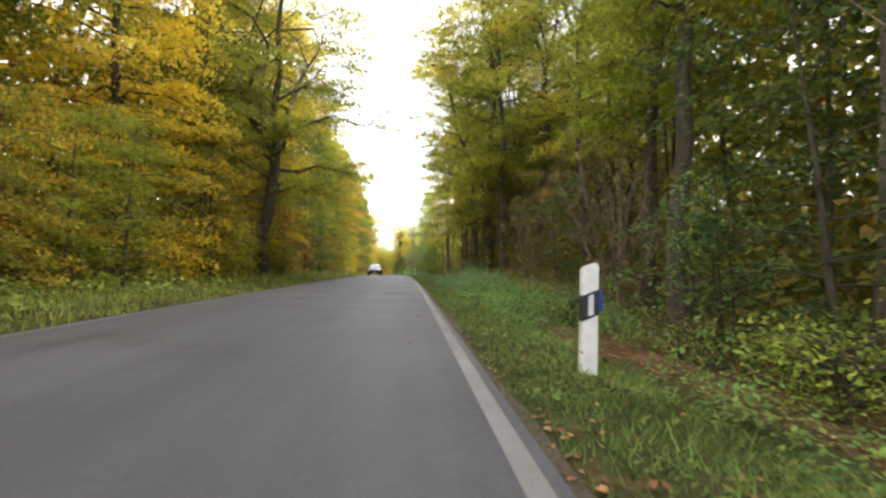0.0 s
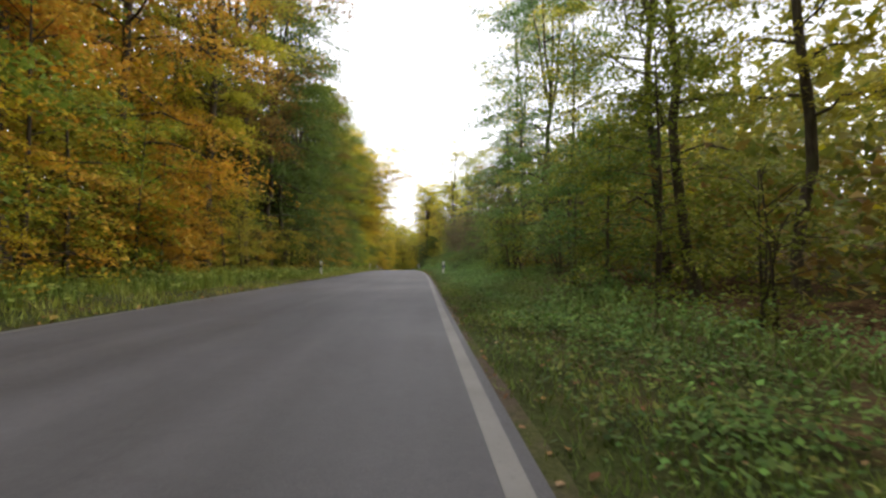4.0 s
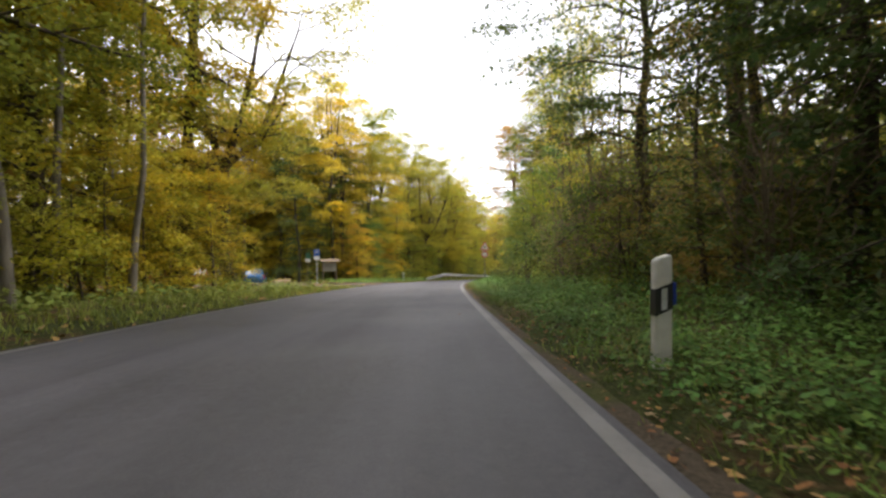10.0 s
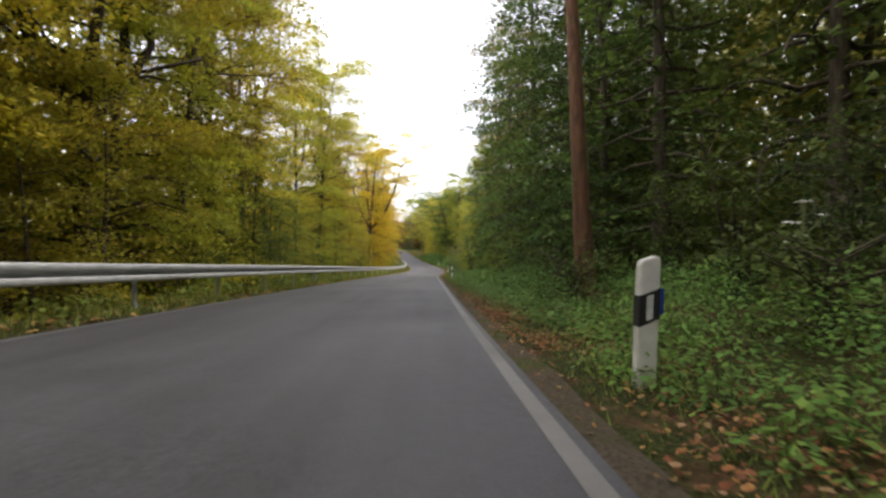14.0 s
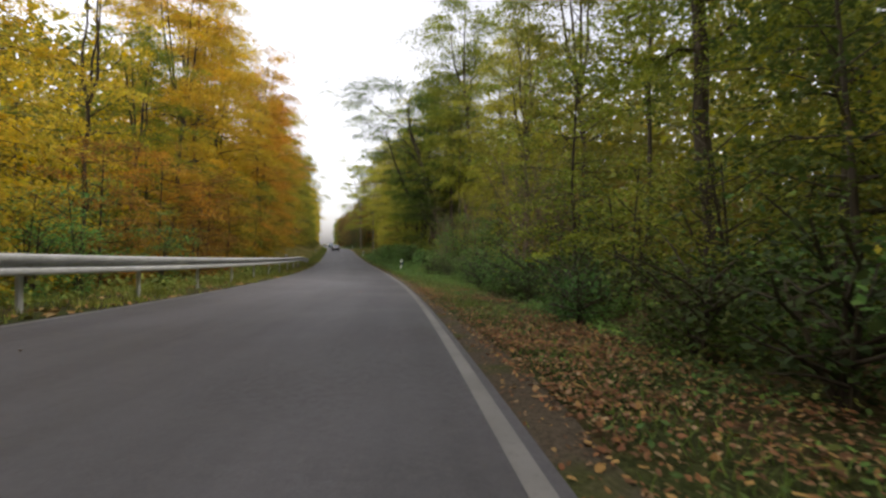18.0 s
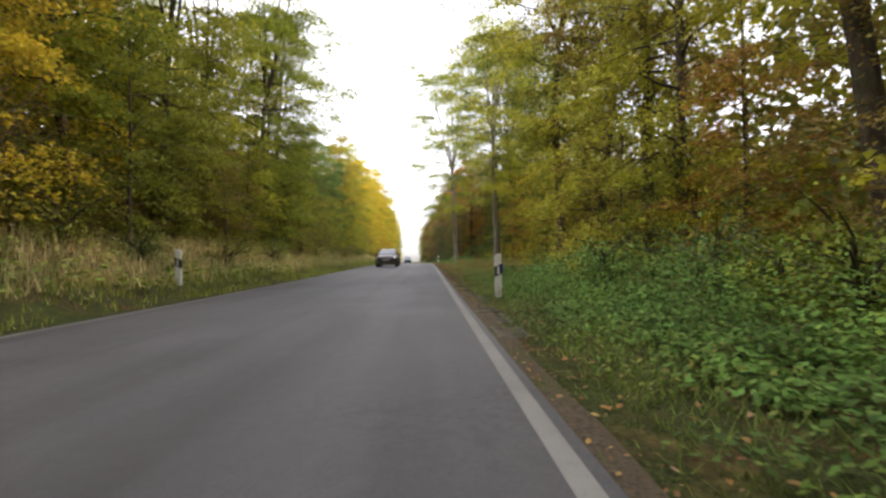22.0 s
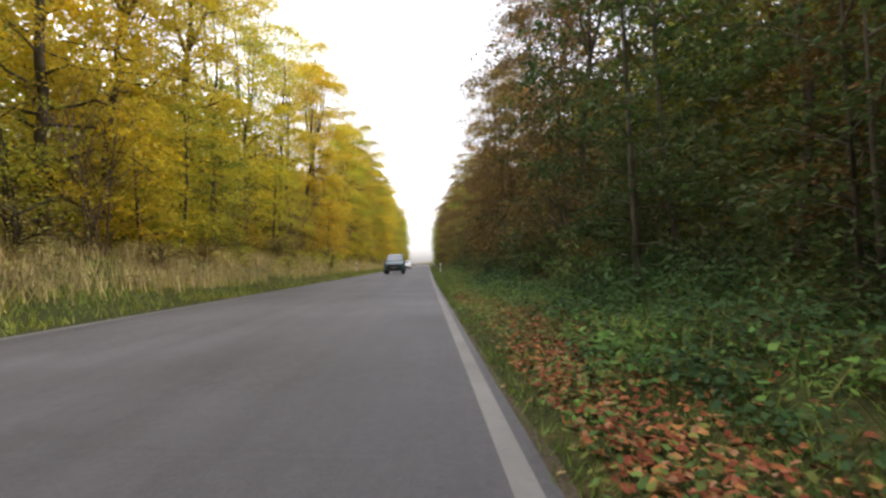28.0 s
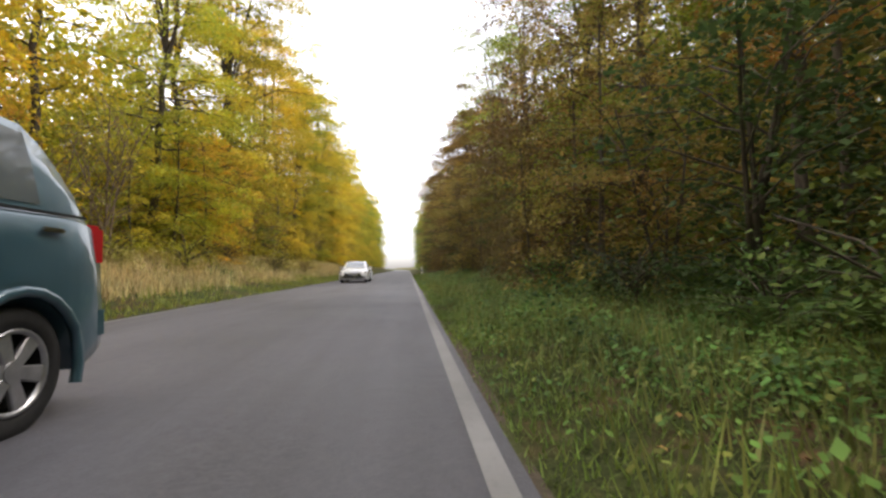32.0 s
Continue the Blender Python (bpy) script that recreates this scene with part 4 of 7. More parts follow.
# side, from, to, distance of the edge, step, kinds, tints, sizes; density and height of the wood behind; bushes: kinds, tints, distance, step
EDGE = [
    (-1, -8, 42, 9.5, 5.5, ["edge", "edge", "tall"], "YVVGK", 1.00, 1.30, 1, 17.5, ["bush", "sapling"], "VGRY", 7.4, 2.2),
    (-1, 42, 72, 9.5, 5.5, ["edge", "tall", "edge"], "GDVG", 1.06, 1.30, 1, 18.8, ["bush", "sapling"], "GDR", 7.4, 2.3),
    (-1, 72, 112, 9.8, 5.3, ["edge", "edge", "tall"], "KVOGYV", 1.06, 1.36, 1, 18.8, ["sapling", "bush"], "YOGV", 7.6, 2.4),
    (-1, 112, 138, 9.2, 5.1, ["edge", "edge"], "DGDKN", 0.94, 1.18, 1, 17.5, ["sapling", "bush"], "BDDO", 7.0, 1.9),
    (-1, 138, 161, 9.4, 4.8, ["edge", "edge", "tall"], "BGFGD", 0.94, 1.2, 1, 17.5, ["sapling", "sapling", "bush"], "FBGF", 7.2, 1.8),
    (-1, 161, 168, 9.3, 5.1, ["edge", "edge", "tall"], "YVRY", 1.12, 1.36, 1, 18.8, ["bush", "sapling"], "GVB", 7.4, 2.2),
    (-1, 168, 206, 9.6, 5.3, ["tall", "edge", "tall"], "KGRUG", 1.14, 1.34, 1, 17.5, ["sapling", "sapling", "bush"], "FVGYB", 7.8, 1.7),
    (-1, 206, 223, 10.6, 3.8, ["edge", "edge", "tall"], "YVYVO", 1.06, 1.24, 1.2, 17.5, ["sapling", "sapling", "bush"], "VYVB", 8.2, 1.5),
    (-1, 214, 244, 34, 5.1, ["edge", "tall"], "YVY", 0.95, 1.10, 1, 17.5, ["sapling"], "VG", 32, 3.0),
    (-1, 244, 264, 12, 4.9, ["edge", "edge", "tall"], "YYVGY", 0.84, 1.05, 1, 15.5, ["bush", "sapling"], "FVBO", 9.8, 2.0),
    (-1, 264, 288, 11, 5.6, ["airy", "edge", "airy"], "YVGYV", 0.95, 1.15, 0.6, 12.0, ["bush", "sapling"], "GVGV", 8.4, 2.4),
    (-1, 288, 304, 9.6, 4.6, ["edge", "edge", "tall"], "GVVK", 1.0, 1.18, 1, 16.0, ["bush", "sapling"], "VGD", 7.8, 2.4),
    (-1, 304, 338, 10.0, 5.0, ["edge", "edge", "tall"], "VYVKY", 0.92, 1.12, 0.9, 15.0, ["bush", "sapling"], "VGD", 8.0, 2.9),
    (-1, 338, 368, 12, 5.5, ["edge", "airy"], "YYV", 0.73, 0.95, 0.7, 11.0, ["bush", "sapling"], "YVY", 9.0, 2.7),
    (-1, 368, 386, 10.5, 5.3, ["edge", "airy", "edge"], "YOYGY", 0.62, 0.82, 0.8, 10.0, ["bush", "sapling"], "ORYF", 8.0, 2.2),
    (-1, 386, 420, 10.5, 5.3, ["edge", "edge", "airy"], "YOYVY", 0.89, 1.12, 0.9, 16.2, ["bush", "sapling"], "ORYG", 8.0, 2.2),
    (-1, 420, 448, 10.5, 5.3, ["edge", "airy", "edge"], "YRVK", 0.94, 1.12, 0.9, 15.0, ["bush", "twiggy", "sapling"], "RKVG", 8.4, 2.2),
    (-1, 448, 476, 11.0, 4.6, ["edge", "edge", "edge"], "GVGVY", 0.85, 1.05, 1.1, 15.0, ["sapling", "bush"], "GVK", 8.8, 2.2),
    (-1, 476, 500, 11.0, 4.4, ["edge", "edge", "edge", "spruce"], "GDDGB", 0.6, 0.74, 1.2, 9.0, ["sapling", "bush"], "DGV", 8.8, 2.2),
    (-1, 500, 524, 11.0, 5.0, ["edge", "edge", "airy"], "GVVY", 0.72, 0.9, 1, 12.0, ["sapling", "bush"], "VGY", 8.8, 2.4),
    (-1, 524, 640, 11.0, 5.1, ["edge", "edge", "edge", "airy"], "YVYVY", 0.95, 1.21, 0.9, 15.0, ["sapling", "bush", "twiggy"], "YVOG", 8.8, 2.7),
    (-1, 640, 760, 11.5, 6.5, ["edge"], "YVG", 0.94, 1.18, 0.8, 16.2, ["sapling"], "YVG", 9, 9),
    (-1, 252, 278, 25, 5.5, ["edge", "tall"], "YVYG", 0.95, 1.1, 1, 17, ["sapling"], "VGY", 20, 6.0),
    (1, -8, 44, 10.5, 4.8, ["tall", "tall", "slim", "edge"], "GVKVG", 0.88, 1.1, 1, 17.5, ["bush", "twiggy", "sapling"], "UNKB", 8.6, 2.8),
    (1, 44, 84, 11, 5.1, ["tall", "slim", "tall", "slim"], "VGVY", 0.92, 1.13, 1.0, 17.0, ["sapling", "bush"], "GVK", 13, 4.6),
    (1, 84, 118, 10.5, 5.3, ["airy", "slim", "edge"], "GVB", 0.75, 0.95, 0.5, 9.0, ["bush", "sapling"], "GBV", 8.2, 3.6),
    (1, 118, 134, 12.0, 4.2, ["edge", "edge", "sapling"], "DUKN", 0.5, 0.68, 1.3, 9.5, ["bramble", "bramble", "bush", "twiggy"], "FUDK", 8.0, 1.3),
    (1, 134, 144, 13, 5.0, ["edge", "sapling"], "KGU", 0.45, 0.6, 0.8, 7.0, ["bramble", "bramble", "twiggy"], "FGB", 8.0, 1.1),
    (1, 144, 158, 14, 6.0, ["airy", "sapling", "airy"], "KVG", 0.6, 0.85, 0.5, 5.5, ["bramble", "bramble", "bush"], "FGB", 8.4, 1.2),
    (1, 158, 182, 14, 4.6, ["airy", "tall", "edge"], "VGV", 0.70, 0.92, 0.75, 9.0, ["sapling", "bush"], "VGV", 11.5, 2.6),
    # shaded stretch: its gloom is carried by the N tint
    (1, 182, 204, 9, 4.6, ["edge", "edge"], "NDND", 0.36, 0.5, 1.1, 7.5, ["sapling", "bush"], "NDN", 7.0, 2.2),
    (1, 204, 218, 10, 4.8, ["edge", "edge", "airy"], "DGKB", 0.8, 1.0, 0.9, 12.5, ["bush", "sapling", "twiggy"], "GDKB", 7.6, 2.4),
    (1, 218, 246, 11.5, 5.0, ["airy", "airy", "bare"], "VGKB", 0.85, 1.1, 0.5, 8.0, ["bush", "sapling", "sapling", "twiggy"], "GDKB", 7.8, 2.2),
    (1, 246, 262, 11.5, 4.6, ["airy", "slim", "tall"], "KGGD", 0.86, 1.08, 0.9, 14.0, ["twiggy", "twiggy", "twiggy", "bush"], "KRKG", 7.8, 1.3),
    (1, 262, 276, 10, 5.1, ["tall", "edge", "slim"], "KGDG", 0.86, 1.08, 1, 16.2, ["twiggy", "bush", "bush"], "KDG", 8.0, 2.2),
    (1, 276, 291, 13, 4.2, ["spruce", "tall", "spruce"], "DND", 0.9, 1.1, 1, 16.2, ["bush"], "DND", 8.6, 2.6),
    (1, 291, 330, 9.8, 4.9, ["spruce", "spruce", "edge"], "DN", 0.86, 1.13, 1, 17.5, ["bush", "sapling"], "BGD", 7.6, 3.0),
    (1, 330, 346, 10.6, 5.0, ["edge", "airy", "edge"], "DGBV", 0.78, 0.98, 0.8, 14.0, ["sapling", "bush"], "GVD", 7.6, 2.6),
    (1, 346, 368, 10.8, 5.0, ["edge", "airy", "edge"], "DGVG", 0.58, 0.76, 1.0, 10.0, ["sapling", "bush"], "GDVG", 7.8, 2.4),
    (1, 368, 394, 10.8, 5.0, ["airy", "slim", "edge"], "DGVG", 0.74, 0.94, 0.8, 12.5, ["bush", "bush", "twiggy"], "DGB", 7.9, 2.4),
    (1, 394, 432, 10.5, 4.8, ["tall", "edge", "edge"], "GDGV", 0.86, 1.08, 0.8, 15.0, ["bush"], "DG", 9.5, 4.0),
    (1, 432, 456, 10.5, 4.6, ["tall", "edge", "edge"], "GVGK", 0.84, 1.05, 0.9, 14.0, ["bush", "sapling"], "RGK", 9.5, 3.6),
    (1, 456, 496, 12.5, 4.8, ["edge", "edge", "spruce"], "GDVG", 0.5, 0.68, 0.85, 8.0, ["sapling", "bush"], "GDVR", 11, 3.0),
    # shaded hedge beside the lane, darkened through the N and U tints
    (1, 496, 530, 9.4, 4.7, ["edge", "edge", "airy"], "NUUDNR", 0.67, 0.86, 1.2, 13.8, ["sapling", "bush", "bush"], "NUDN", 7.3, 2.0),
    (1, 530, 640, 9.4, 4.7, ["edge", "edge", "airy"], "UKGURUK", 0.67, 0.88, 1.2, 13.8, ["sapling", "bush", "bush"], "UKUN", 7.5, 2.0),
    (1, 640, 760, 9.5, 6.5, ["edge"], "GKD", 0.76, 0.97, 0.8, 13.8, ["sapling"], "GKD", 8, 9),
]
DEEP = []
INNER = {-1: empty("inner_forest", Matrix(), "closed autumn wood behind the trees of the far verge", "forest", kind="stuff"), 1: empty("inner_forest", Matrix(), "closed darker wood behind the trees beside the lane", "forest", kind="stuff")}
WOODS = {"gold": [], "yellow_green": [], "olive": [], "dull": [], "dark": []}
GROUP = {"Y": "gold", "O": "gold", "V": "yellow_green", "G": "olive", "B": "olive", "D": "olive", "R": "dull", "K": "dull", "N": "dark", "U": "dark", "F": "olive"}
stems = []
for side, s0, s1, edge, step, kinds, tints, lo, hi, dens, top, bkinds, btints, bd, bstep in EDGE:
    s = s0 + rng.uniform(0, 2)
    while s < s1:
        grow(pick(kinds), s, side * (edge + rng.normal(0, 0.5)), pick(tints), rng.uniform(lo, hi))
        s += step * rng.uniform(0.75, 1.25)
    s = s0 + rng.uniform(0, 2)
    while s < s1:
        grow(pick(bkinds), s, side * (bd + rng.normal(0, 0.45)), pick(btints), rng.uniform(0.75, 1.15))
        s += bstep * rng.uniform(0.7, 1.3)
    # trees inside the wood, behind its edge
    s = s0 + rng.uniform(0, 5)
    while s < s1 and dens >= 1 and s1 <= 640:
        fill("tall" if rng.random() < 0.5 else "edge", s, side * (edge + rng.uniform(5.5, 9)), pick(tints), rng.uniform(lo, hi) * (0.9 if lo > 0.7 else 0.8), INNER[side])
        s += 6.5 * rng.uniform(0.75, 1.25)
    # the wood behind: boughs beyond counting
    n = int((s1 - s0) * dens * (13 if s1 <= 640 else 8))
    cs, cd = rng.uniform(s0, s1, n), side * (edge + 1.0 + 15 * rng.random(n) ** 1.3)
    tall_here = top * (0.85 + 0.2 * np.sin(cs * 0.37 + side) + 0.12 * np.sin(cs * 1.3))
    cz = 0.3 + tall_here * rng.random(n) ** 0.8
    base = ground(cs, cd)
    for i in range(n):
        m = 34
        c = base[i] + [0, 0, cz[i]] + rng.normal(0, 1, (m, 3)) * [0.95, 0.95, 0.55]
        WOODS[GROUP[pick(tints)]].append(c)
    # deep inside the wood, where only dim masses show
    k = int((s1 - s0) * dens * 17)
    qs, qd = rng.uniform(s0, s1, k), side * (edge + 6 + 16 * rng.random(k))
    base = ground(qs, qd)
    for i in range(k):
        DEEP.append(base[i] + [0, 0, top * 1.08 * rng.random() ** 0.85] + rng.normal(0, 1, (20, 3)) * [1.4, 1.4, 0.8])
    k = int((s1 - s0) * dens * (9 if dens > 0.75 else 0))
    base = ground(rng.uniform(s0, s1, k), side * (edge + rng.uniform(18, 34, k)))
    for i in range(k):
        DEEP.append(base[i] + [0, 0, top * rng.random() ** 0.9] + rng.normal(0, 1, (22, 3)) * [1.6, 1.6, 0.8])
    k = int((s1 - s0) * 6 * dens)
    base = ground(rng.uniform(s0, s1, k), side * (edge + rng.uniform(13, 27, k)))
    for i in range(k):
        DEEP.append(base[i] + [0, 0, 0.3 + 6.0 * rng.random()] + rng.normal(0, 1, (18, 3)) * [1.8, 1.8, 0.8])
    # thicket along the foot of the wood, coloured darker for shade where N grows
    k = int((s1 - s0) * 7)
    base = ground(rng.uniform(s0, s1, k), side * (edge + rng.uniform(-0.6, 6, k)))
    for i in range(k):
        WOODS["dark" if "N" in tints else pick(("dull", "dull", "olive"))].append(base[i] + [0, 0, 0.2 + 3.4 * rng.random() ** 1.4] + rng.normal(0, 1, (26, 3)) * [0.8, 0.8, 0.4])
    for i in range(int((s1 - s0) * 0.35 * dens)):
        q = ground(rng.uniform(s0, s1), side * (edge + rng.uniform(1.5, 16)))
        hh = top * rng.uniform(0.8, 1.2)
        lean = rng.normal(0, 0.03, 2)
        stems.append(tube(q + np.outer([-0.02, 0.5, 1], [lean[0] * hh, lean[1] * hh, hh]), np.array([1, 0.75, 0.3]) * rng.uniform(0.07, 0.17), 5))
v, f = join(stems)
tagged(new("forest_stems", make_mesh("forest_stems", v, f, BARK, True)), "dark stems of the wood behind its edge", "forest", kind="stuff")
# the dark set has the shade of the wood mixed into its leaf colour
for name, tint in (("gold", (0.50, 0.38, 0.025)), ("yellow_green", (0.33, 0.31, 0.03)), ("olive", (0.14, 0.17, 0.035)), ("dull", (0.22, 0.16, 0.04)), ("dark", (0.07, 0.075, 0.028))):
    c = np.concatenate(WOODS[name])
    u, w = turned(rng, len(c), 0.7)
    L = rng.uniform(0.22, 0.45, len(c))[:, None]
    v = np.stack([c - u * L * 0.5, c + u * L * 0.5 + w * L * 0.1, c + w * L * 0.7], 1).reshape(-1, 3)
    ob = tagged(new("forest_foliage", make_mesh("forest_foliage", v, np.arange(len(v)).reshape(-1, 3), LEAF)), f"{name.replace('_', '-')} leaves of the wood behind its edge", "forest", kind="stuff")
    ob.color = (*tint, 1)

c = np.concatenate(DEEP)
u, w = turned(rng, len(c), 0.9)
L = rng.uniform(0.45, 0.9, len(c))[:, None]
v = np.stack([c - u * L * 0.5, c + u * L * 0.5 + w * L * 0.1, c + w * L * 0.8], 1).reshape(-1, 3)
ob = tagged(new("forest_foliage", make_mesh("forest_foliage", v, np.arange(len(v)).reshape(-1, 3), LEAF)), "dim olive boughs deep inside the wood", "forest", kind="stuff")
ob.color = (0.20, 0.19, 0.035, 1)

# ---- ground cover ----
def scatter(r, n, s0, s1, d0, d1, keep=None):
    s, d = r.uniform(s0, s1, n), r.uniform(d0, d1, n)
    if keep is not None:
        k = r.random(n) < keep(s, d)
        s, d = s[k], d[k]
    return s, d

def patchy(s, d, scale=1.0, seed=0.0):
    """Uneven cover between 0 and 1."""
    v = np.sin(s * 0.9 * scale + seed) * np.cos(d * 1.7 * scale + seed * 2) + 0.6 * np.sin(s * 2.3 * scale + d * 1.1 + seed * 3) + 0.5 * np.cos(s * 0.23 * scale - d * 0.6 + seed)
    return np.clip(0.55 + 0.4 * v, 0.04, 1)

def along(s, table):
    return np.interp(s, [a for a, _ in table], [b for _, b in table])

def open_ground(s, d):
    """0 where the side road and the car park lie."""
    lot = ((d < -3) & (d > -32) & (s > 227.5 + 0.6 * (d + 3)) & (s < 238.5 - 0.12 * (d + 3)))
    side = ((d > 3) & (s > 168.6 + 0.35 * (d - 3)) & (s < 177.5 - 0.1 * (d - 3)))
    return np.where(lot | side, 0.0, 1.0)

def grass(name, r, s, d, tall, tint, label, wide=0.012, bend=0.9):
    p = ground(s, d)
    n = len(p)
    a = r.uniform(0, 6.28, n)
    h = tall * r.uniform(0.45, 1.3, n)
    w = wide * r.uniform(0.7, 1.4, n)
    side = np.stack([np.cos(a) * w, np.sin(a) * w, np.zeros(n)], 1)
    tip = np.stack([-np.sin(a) * h * bend * r.random(n), np.cos(a) * h * bend * r.random(n), h], 1)
    v = np.stack([p - side, p + side, p + tip], 1)
    ob = new(name, make_mesh(name, v.reshape(-1, 3), np.arange(n * 3).reshape(-1, 3), HERB))
    ob.color = (*tint, 1)
    return tagged(ob, label, "grass", kind="stuff")

g = np.random.default_rng(21)
lush = [(-10, .9), (6, 1), (12, .5), (30, .5), (36, .5), (50, .9), (70, .9), (105, .8), (165, .9), (176, .3), (200, .5), (206, .6), (248, .35), (300, .4), (330, .9), (352, .6), (372, .35), (400, .7), (430, .8), (445, .8), (455, .25), (470, .1), (495, .12), (512, .6), (530, .9), (600, 1)]
edge_r = [(-10, 3.1), (90, 3.12), (125, 3.25), (160, 3.25), (235, 3.35), (262, 3.45), (330, 3.5), (400, 3.45), (430, 3.4), (490, 3.4), (498, 3.05), (505, 2.80), (600, 2.75)]
outer_r = [(-10, 4.7), (30, 4.9), (38, 4.9), (50, 5.5), (56, 8.0), (98, 8.5), (106, 12), (172, 12), (178, 5.0), (196, 5.2), (201, 12), (350, 12), (356, 4.6), (374, 4.8), (382, 12), (445, 12), (455, 6.5), (500, 6.5), (506, 12)]
def verge_r(s, d):
    return patchy(s, d) * along(s, lush) * np.clip((along(s, outer_r) - d) / 0.5, 0, 1) * np.clip((d - along(s, edge_r)) / 0.35, 0, 1) * open_ground(s, d)
s, d = scatter(g, 900000, -6, 604, 3.05, 5.6, verge_r)
grass("grass", g, s, d, 0.07 + 0.06 * np.clip((d - 3.3) / 1.5, 0, 1), (0.135, 0.20, 0.045), "short green verge grass beside the asphalt", 0.0052, 1.5)
s, d = scatter(g, 420000, -6, 604, 3.06, 4.6, lambda s, d: patchy(s, d, 2.1, 0.6) * np.clip((d - along(s, edge_r) + 0.22) / 0.4, 0.05, 1) * along(s, [(0, .8), (170, .7), (178, .35), (206, .5), (250, .7), (320, .5), (330, .15), (352, .2), (380, .5), (440, .8), (500, 1), (566, 1)]) * open_ground(s, d))
grass("grass", g, s, d, 0.065, (0.135, 0.18, 0.045), "short mossy turf along the road edge", 0.0055, 1.4)
s, d = scatter(g, 240000, -6, 604, 5.2, 9.5, lambda s, d: patchy(s, d, 0.8, 1.3) * along(s, lush) * open_ground(s, d) * np.clip(1.2 - (d - 5) / 6, 0.25, 1) * np.clip((along(s, outer_r) - d) / 0.5, 0, 1))
grass("grass", g, s, d, 0.28, (0.12, 0.165, 0.04), "longer grass at the forest edge", 0.014, 1.3)
s, d = scatter(g, 420000, -6, 620, -9.0, -3.0, lambda s, d: patchy(s, d, 0.8, 2.2) * open_ground(s, d) * np.clip((-d - 3.05) / 0.3, 0, 1) * np.where(d < -5.6, along(s, [(0, .6), (400, .5), (410, .25), (640, .25)]), 1))
grass("grass", g, s, d, 0.15 + 0.12 * np.clip((-d - 3.6) / 2, 0, 1), (0.24, 0.275, 0.065), "yellowish green verge grass", 0.013)
s, d = scatter(g, 200000, 398, 640, -10.0, -4.4, lambda s, d: patchy(s, d, 0.5, 0.7) * np.clip((-d - 4.3) / 1.2, 0, 1) * along(s, [(398, .3), (420, .6), (470, .6), (505, 1), (640, 1)]))
grass("dry_grass", g, s, d, 0.55, (0.50, 0.41, 0.20), "dry beige grass on the bank", 0.016, 0.7)
s, d = scatter(g, 45000, 505, 604, 4.0, 7.0, lambda s, d: patchy(s, d, 0.9, 4.0) * along(s, [(505, .05), (525, .25), (540, .6), (570, .6)]))
grass("dry_grass", g, s, d, 0.3, (0.17, 0.175, 0.065), "tall fading grass beside the road", 0.010, 1.2)
s, d = scatter(g, 60000, 452, 502, 4.2, 11, lambda s, d: patchy(s, d, 0.7, 5.0))
grass("dry_grass", g, s, d, 0.17, (0.27, 0.24, 0.085), "faded low grass between fallen leaves", 0.010, 1.3)
s, d = scatter(g, 26000, 60, 112, -9, -4.5, lambda s, d: patchy(s, d, 0.7, 6.0))
grass("grass", g, s, d, 0.4, (0.17, 0.23, 0.05), "tall weeds along the verge", 0.02, 0.6)
s, d = scatter(g, 26000, 526, 604, 3.4, 6.8, lambda s, d: np.clip((s - 526) / 6, 0, 1) * (0.25 + 0.75 * patchy(s, d, 0.8, 2.9)))
grass("grass", g, s, d, 0.34, (0.165, 0.185, 0.058), "pale fading grass on the verge", 0.009, 0.7)

def herbs(name, r, s, d, tall, tint, label, size=0.10, leaves=22):
    """Leafy plants: each a spray of leaves on a short stem."""
    p = ground(s, d)
    n = len(p)
    h = np.broadcast_to(tall, n) * r.uniform(0.6, 1.25, n)
    k = np.repeat(np.arange(n), leaves)
    f = r.random(len(k)) ** 0.8
    rad = (0.10 + 0.16 * np.sqrt(f)) * r.random(len(k)) ** 0.5 * (1 + h[k])
    a = r.uniform(0, 6.28, len(k))
    c = p[k] + np.stack([np.cos(a) * rad, np.sin(a) * rad, 0.04 + h[k] * f], 1)
    u = np.stack([np.cos(a), np.sin(a), r.normal(-0.25, 0.35, len(k))], 1)
    u /= np.linalg.norm(u, axis=1, keepdims=True)
    w = np.stack([-np.sin(a), np.cos(a), r.normal(0, 0.3, len(k))], 1)
    L = size * r.uniform(0.6, 1.4, len(k))
    v, q = blades(c, u, w, L, L * 0.62)
    ob = new(name, make_mesh(name, v, q, HERB))
    ob.color = (*tint, 1)
    return tagged(ob, label, "plants", kind="stuff")

nettle = [(-10, .1), (6, .1), (9, 1), (27, 1), (30, .15), (50, .15), (56, .45), (72, .4), (85, .5), (104, 1), (166, .9), (169, .1), (178, .1), (195, .25), (200, .9), (300, 1), (325, 1), (352, .9), (358, .7), (368, .7), (376, 1), (386, 1), (440, .9), (447, .5), (456, .1), (500, .2), (505, 1), (524, 1), (532, .35), (545, .25), (600, .3)]
start = [(-10, 4.4), (9, 3.8), (27, 3.8), (104, 3.6), (160, 3.9), (205, 3.5), (250, 3.6), (300, 3.7), (325, 4.1), (345, 4.4), (356, 4.9), (370, 4.9), (378, 4.2), (386, 4.0), (440, 4.3), (507, 3.9), (530, 3.8), (545, 4.1), (600, 4.1)]
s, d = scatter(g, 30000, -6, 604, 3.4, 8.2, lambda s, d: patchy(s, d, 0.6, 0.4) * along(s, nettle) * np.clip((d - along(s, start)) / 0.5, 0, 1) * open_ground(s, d))
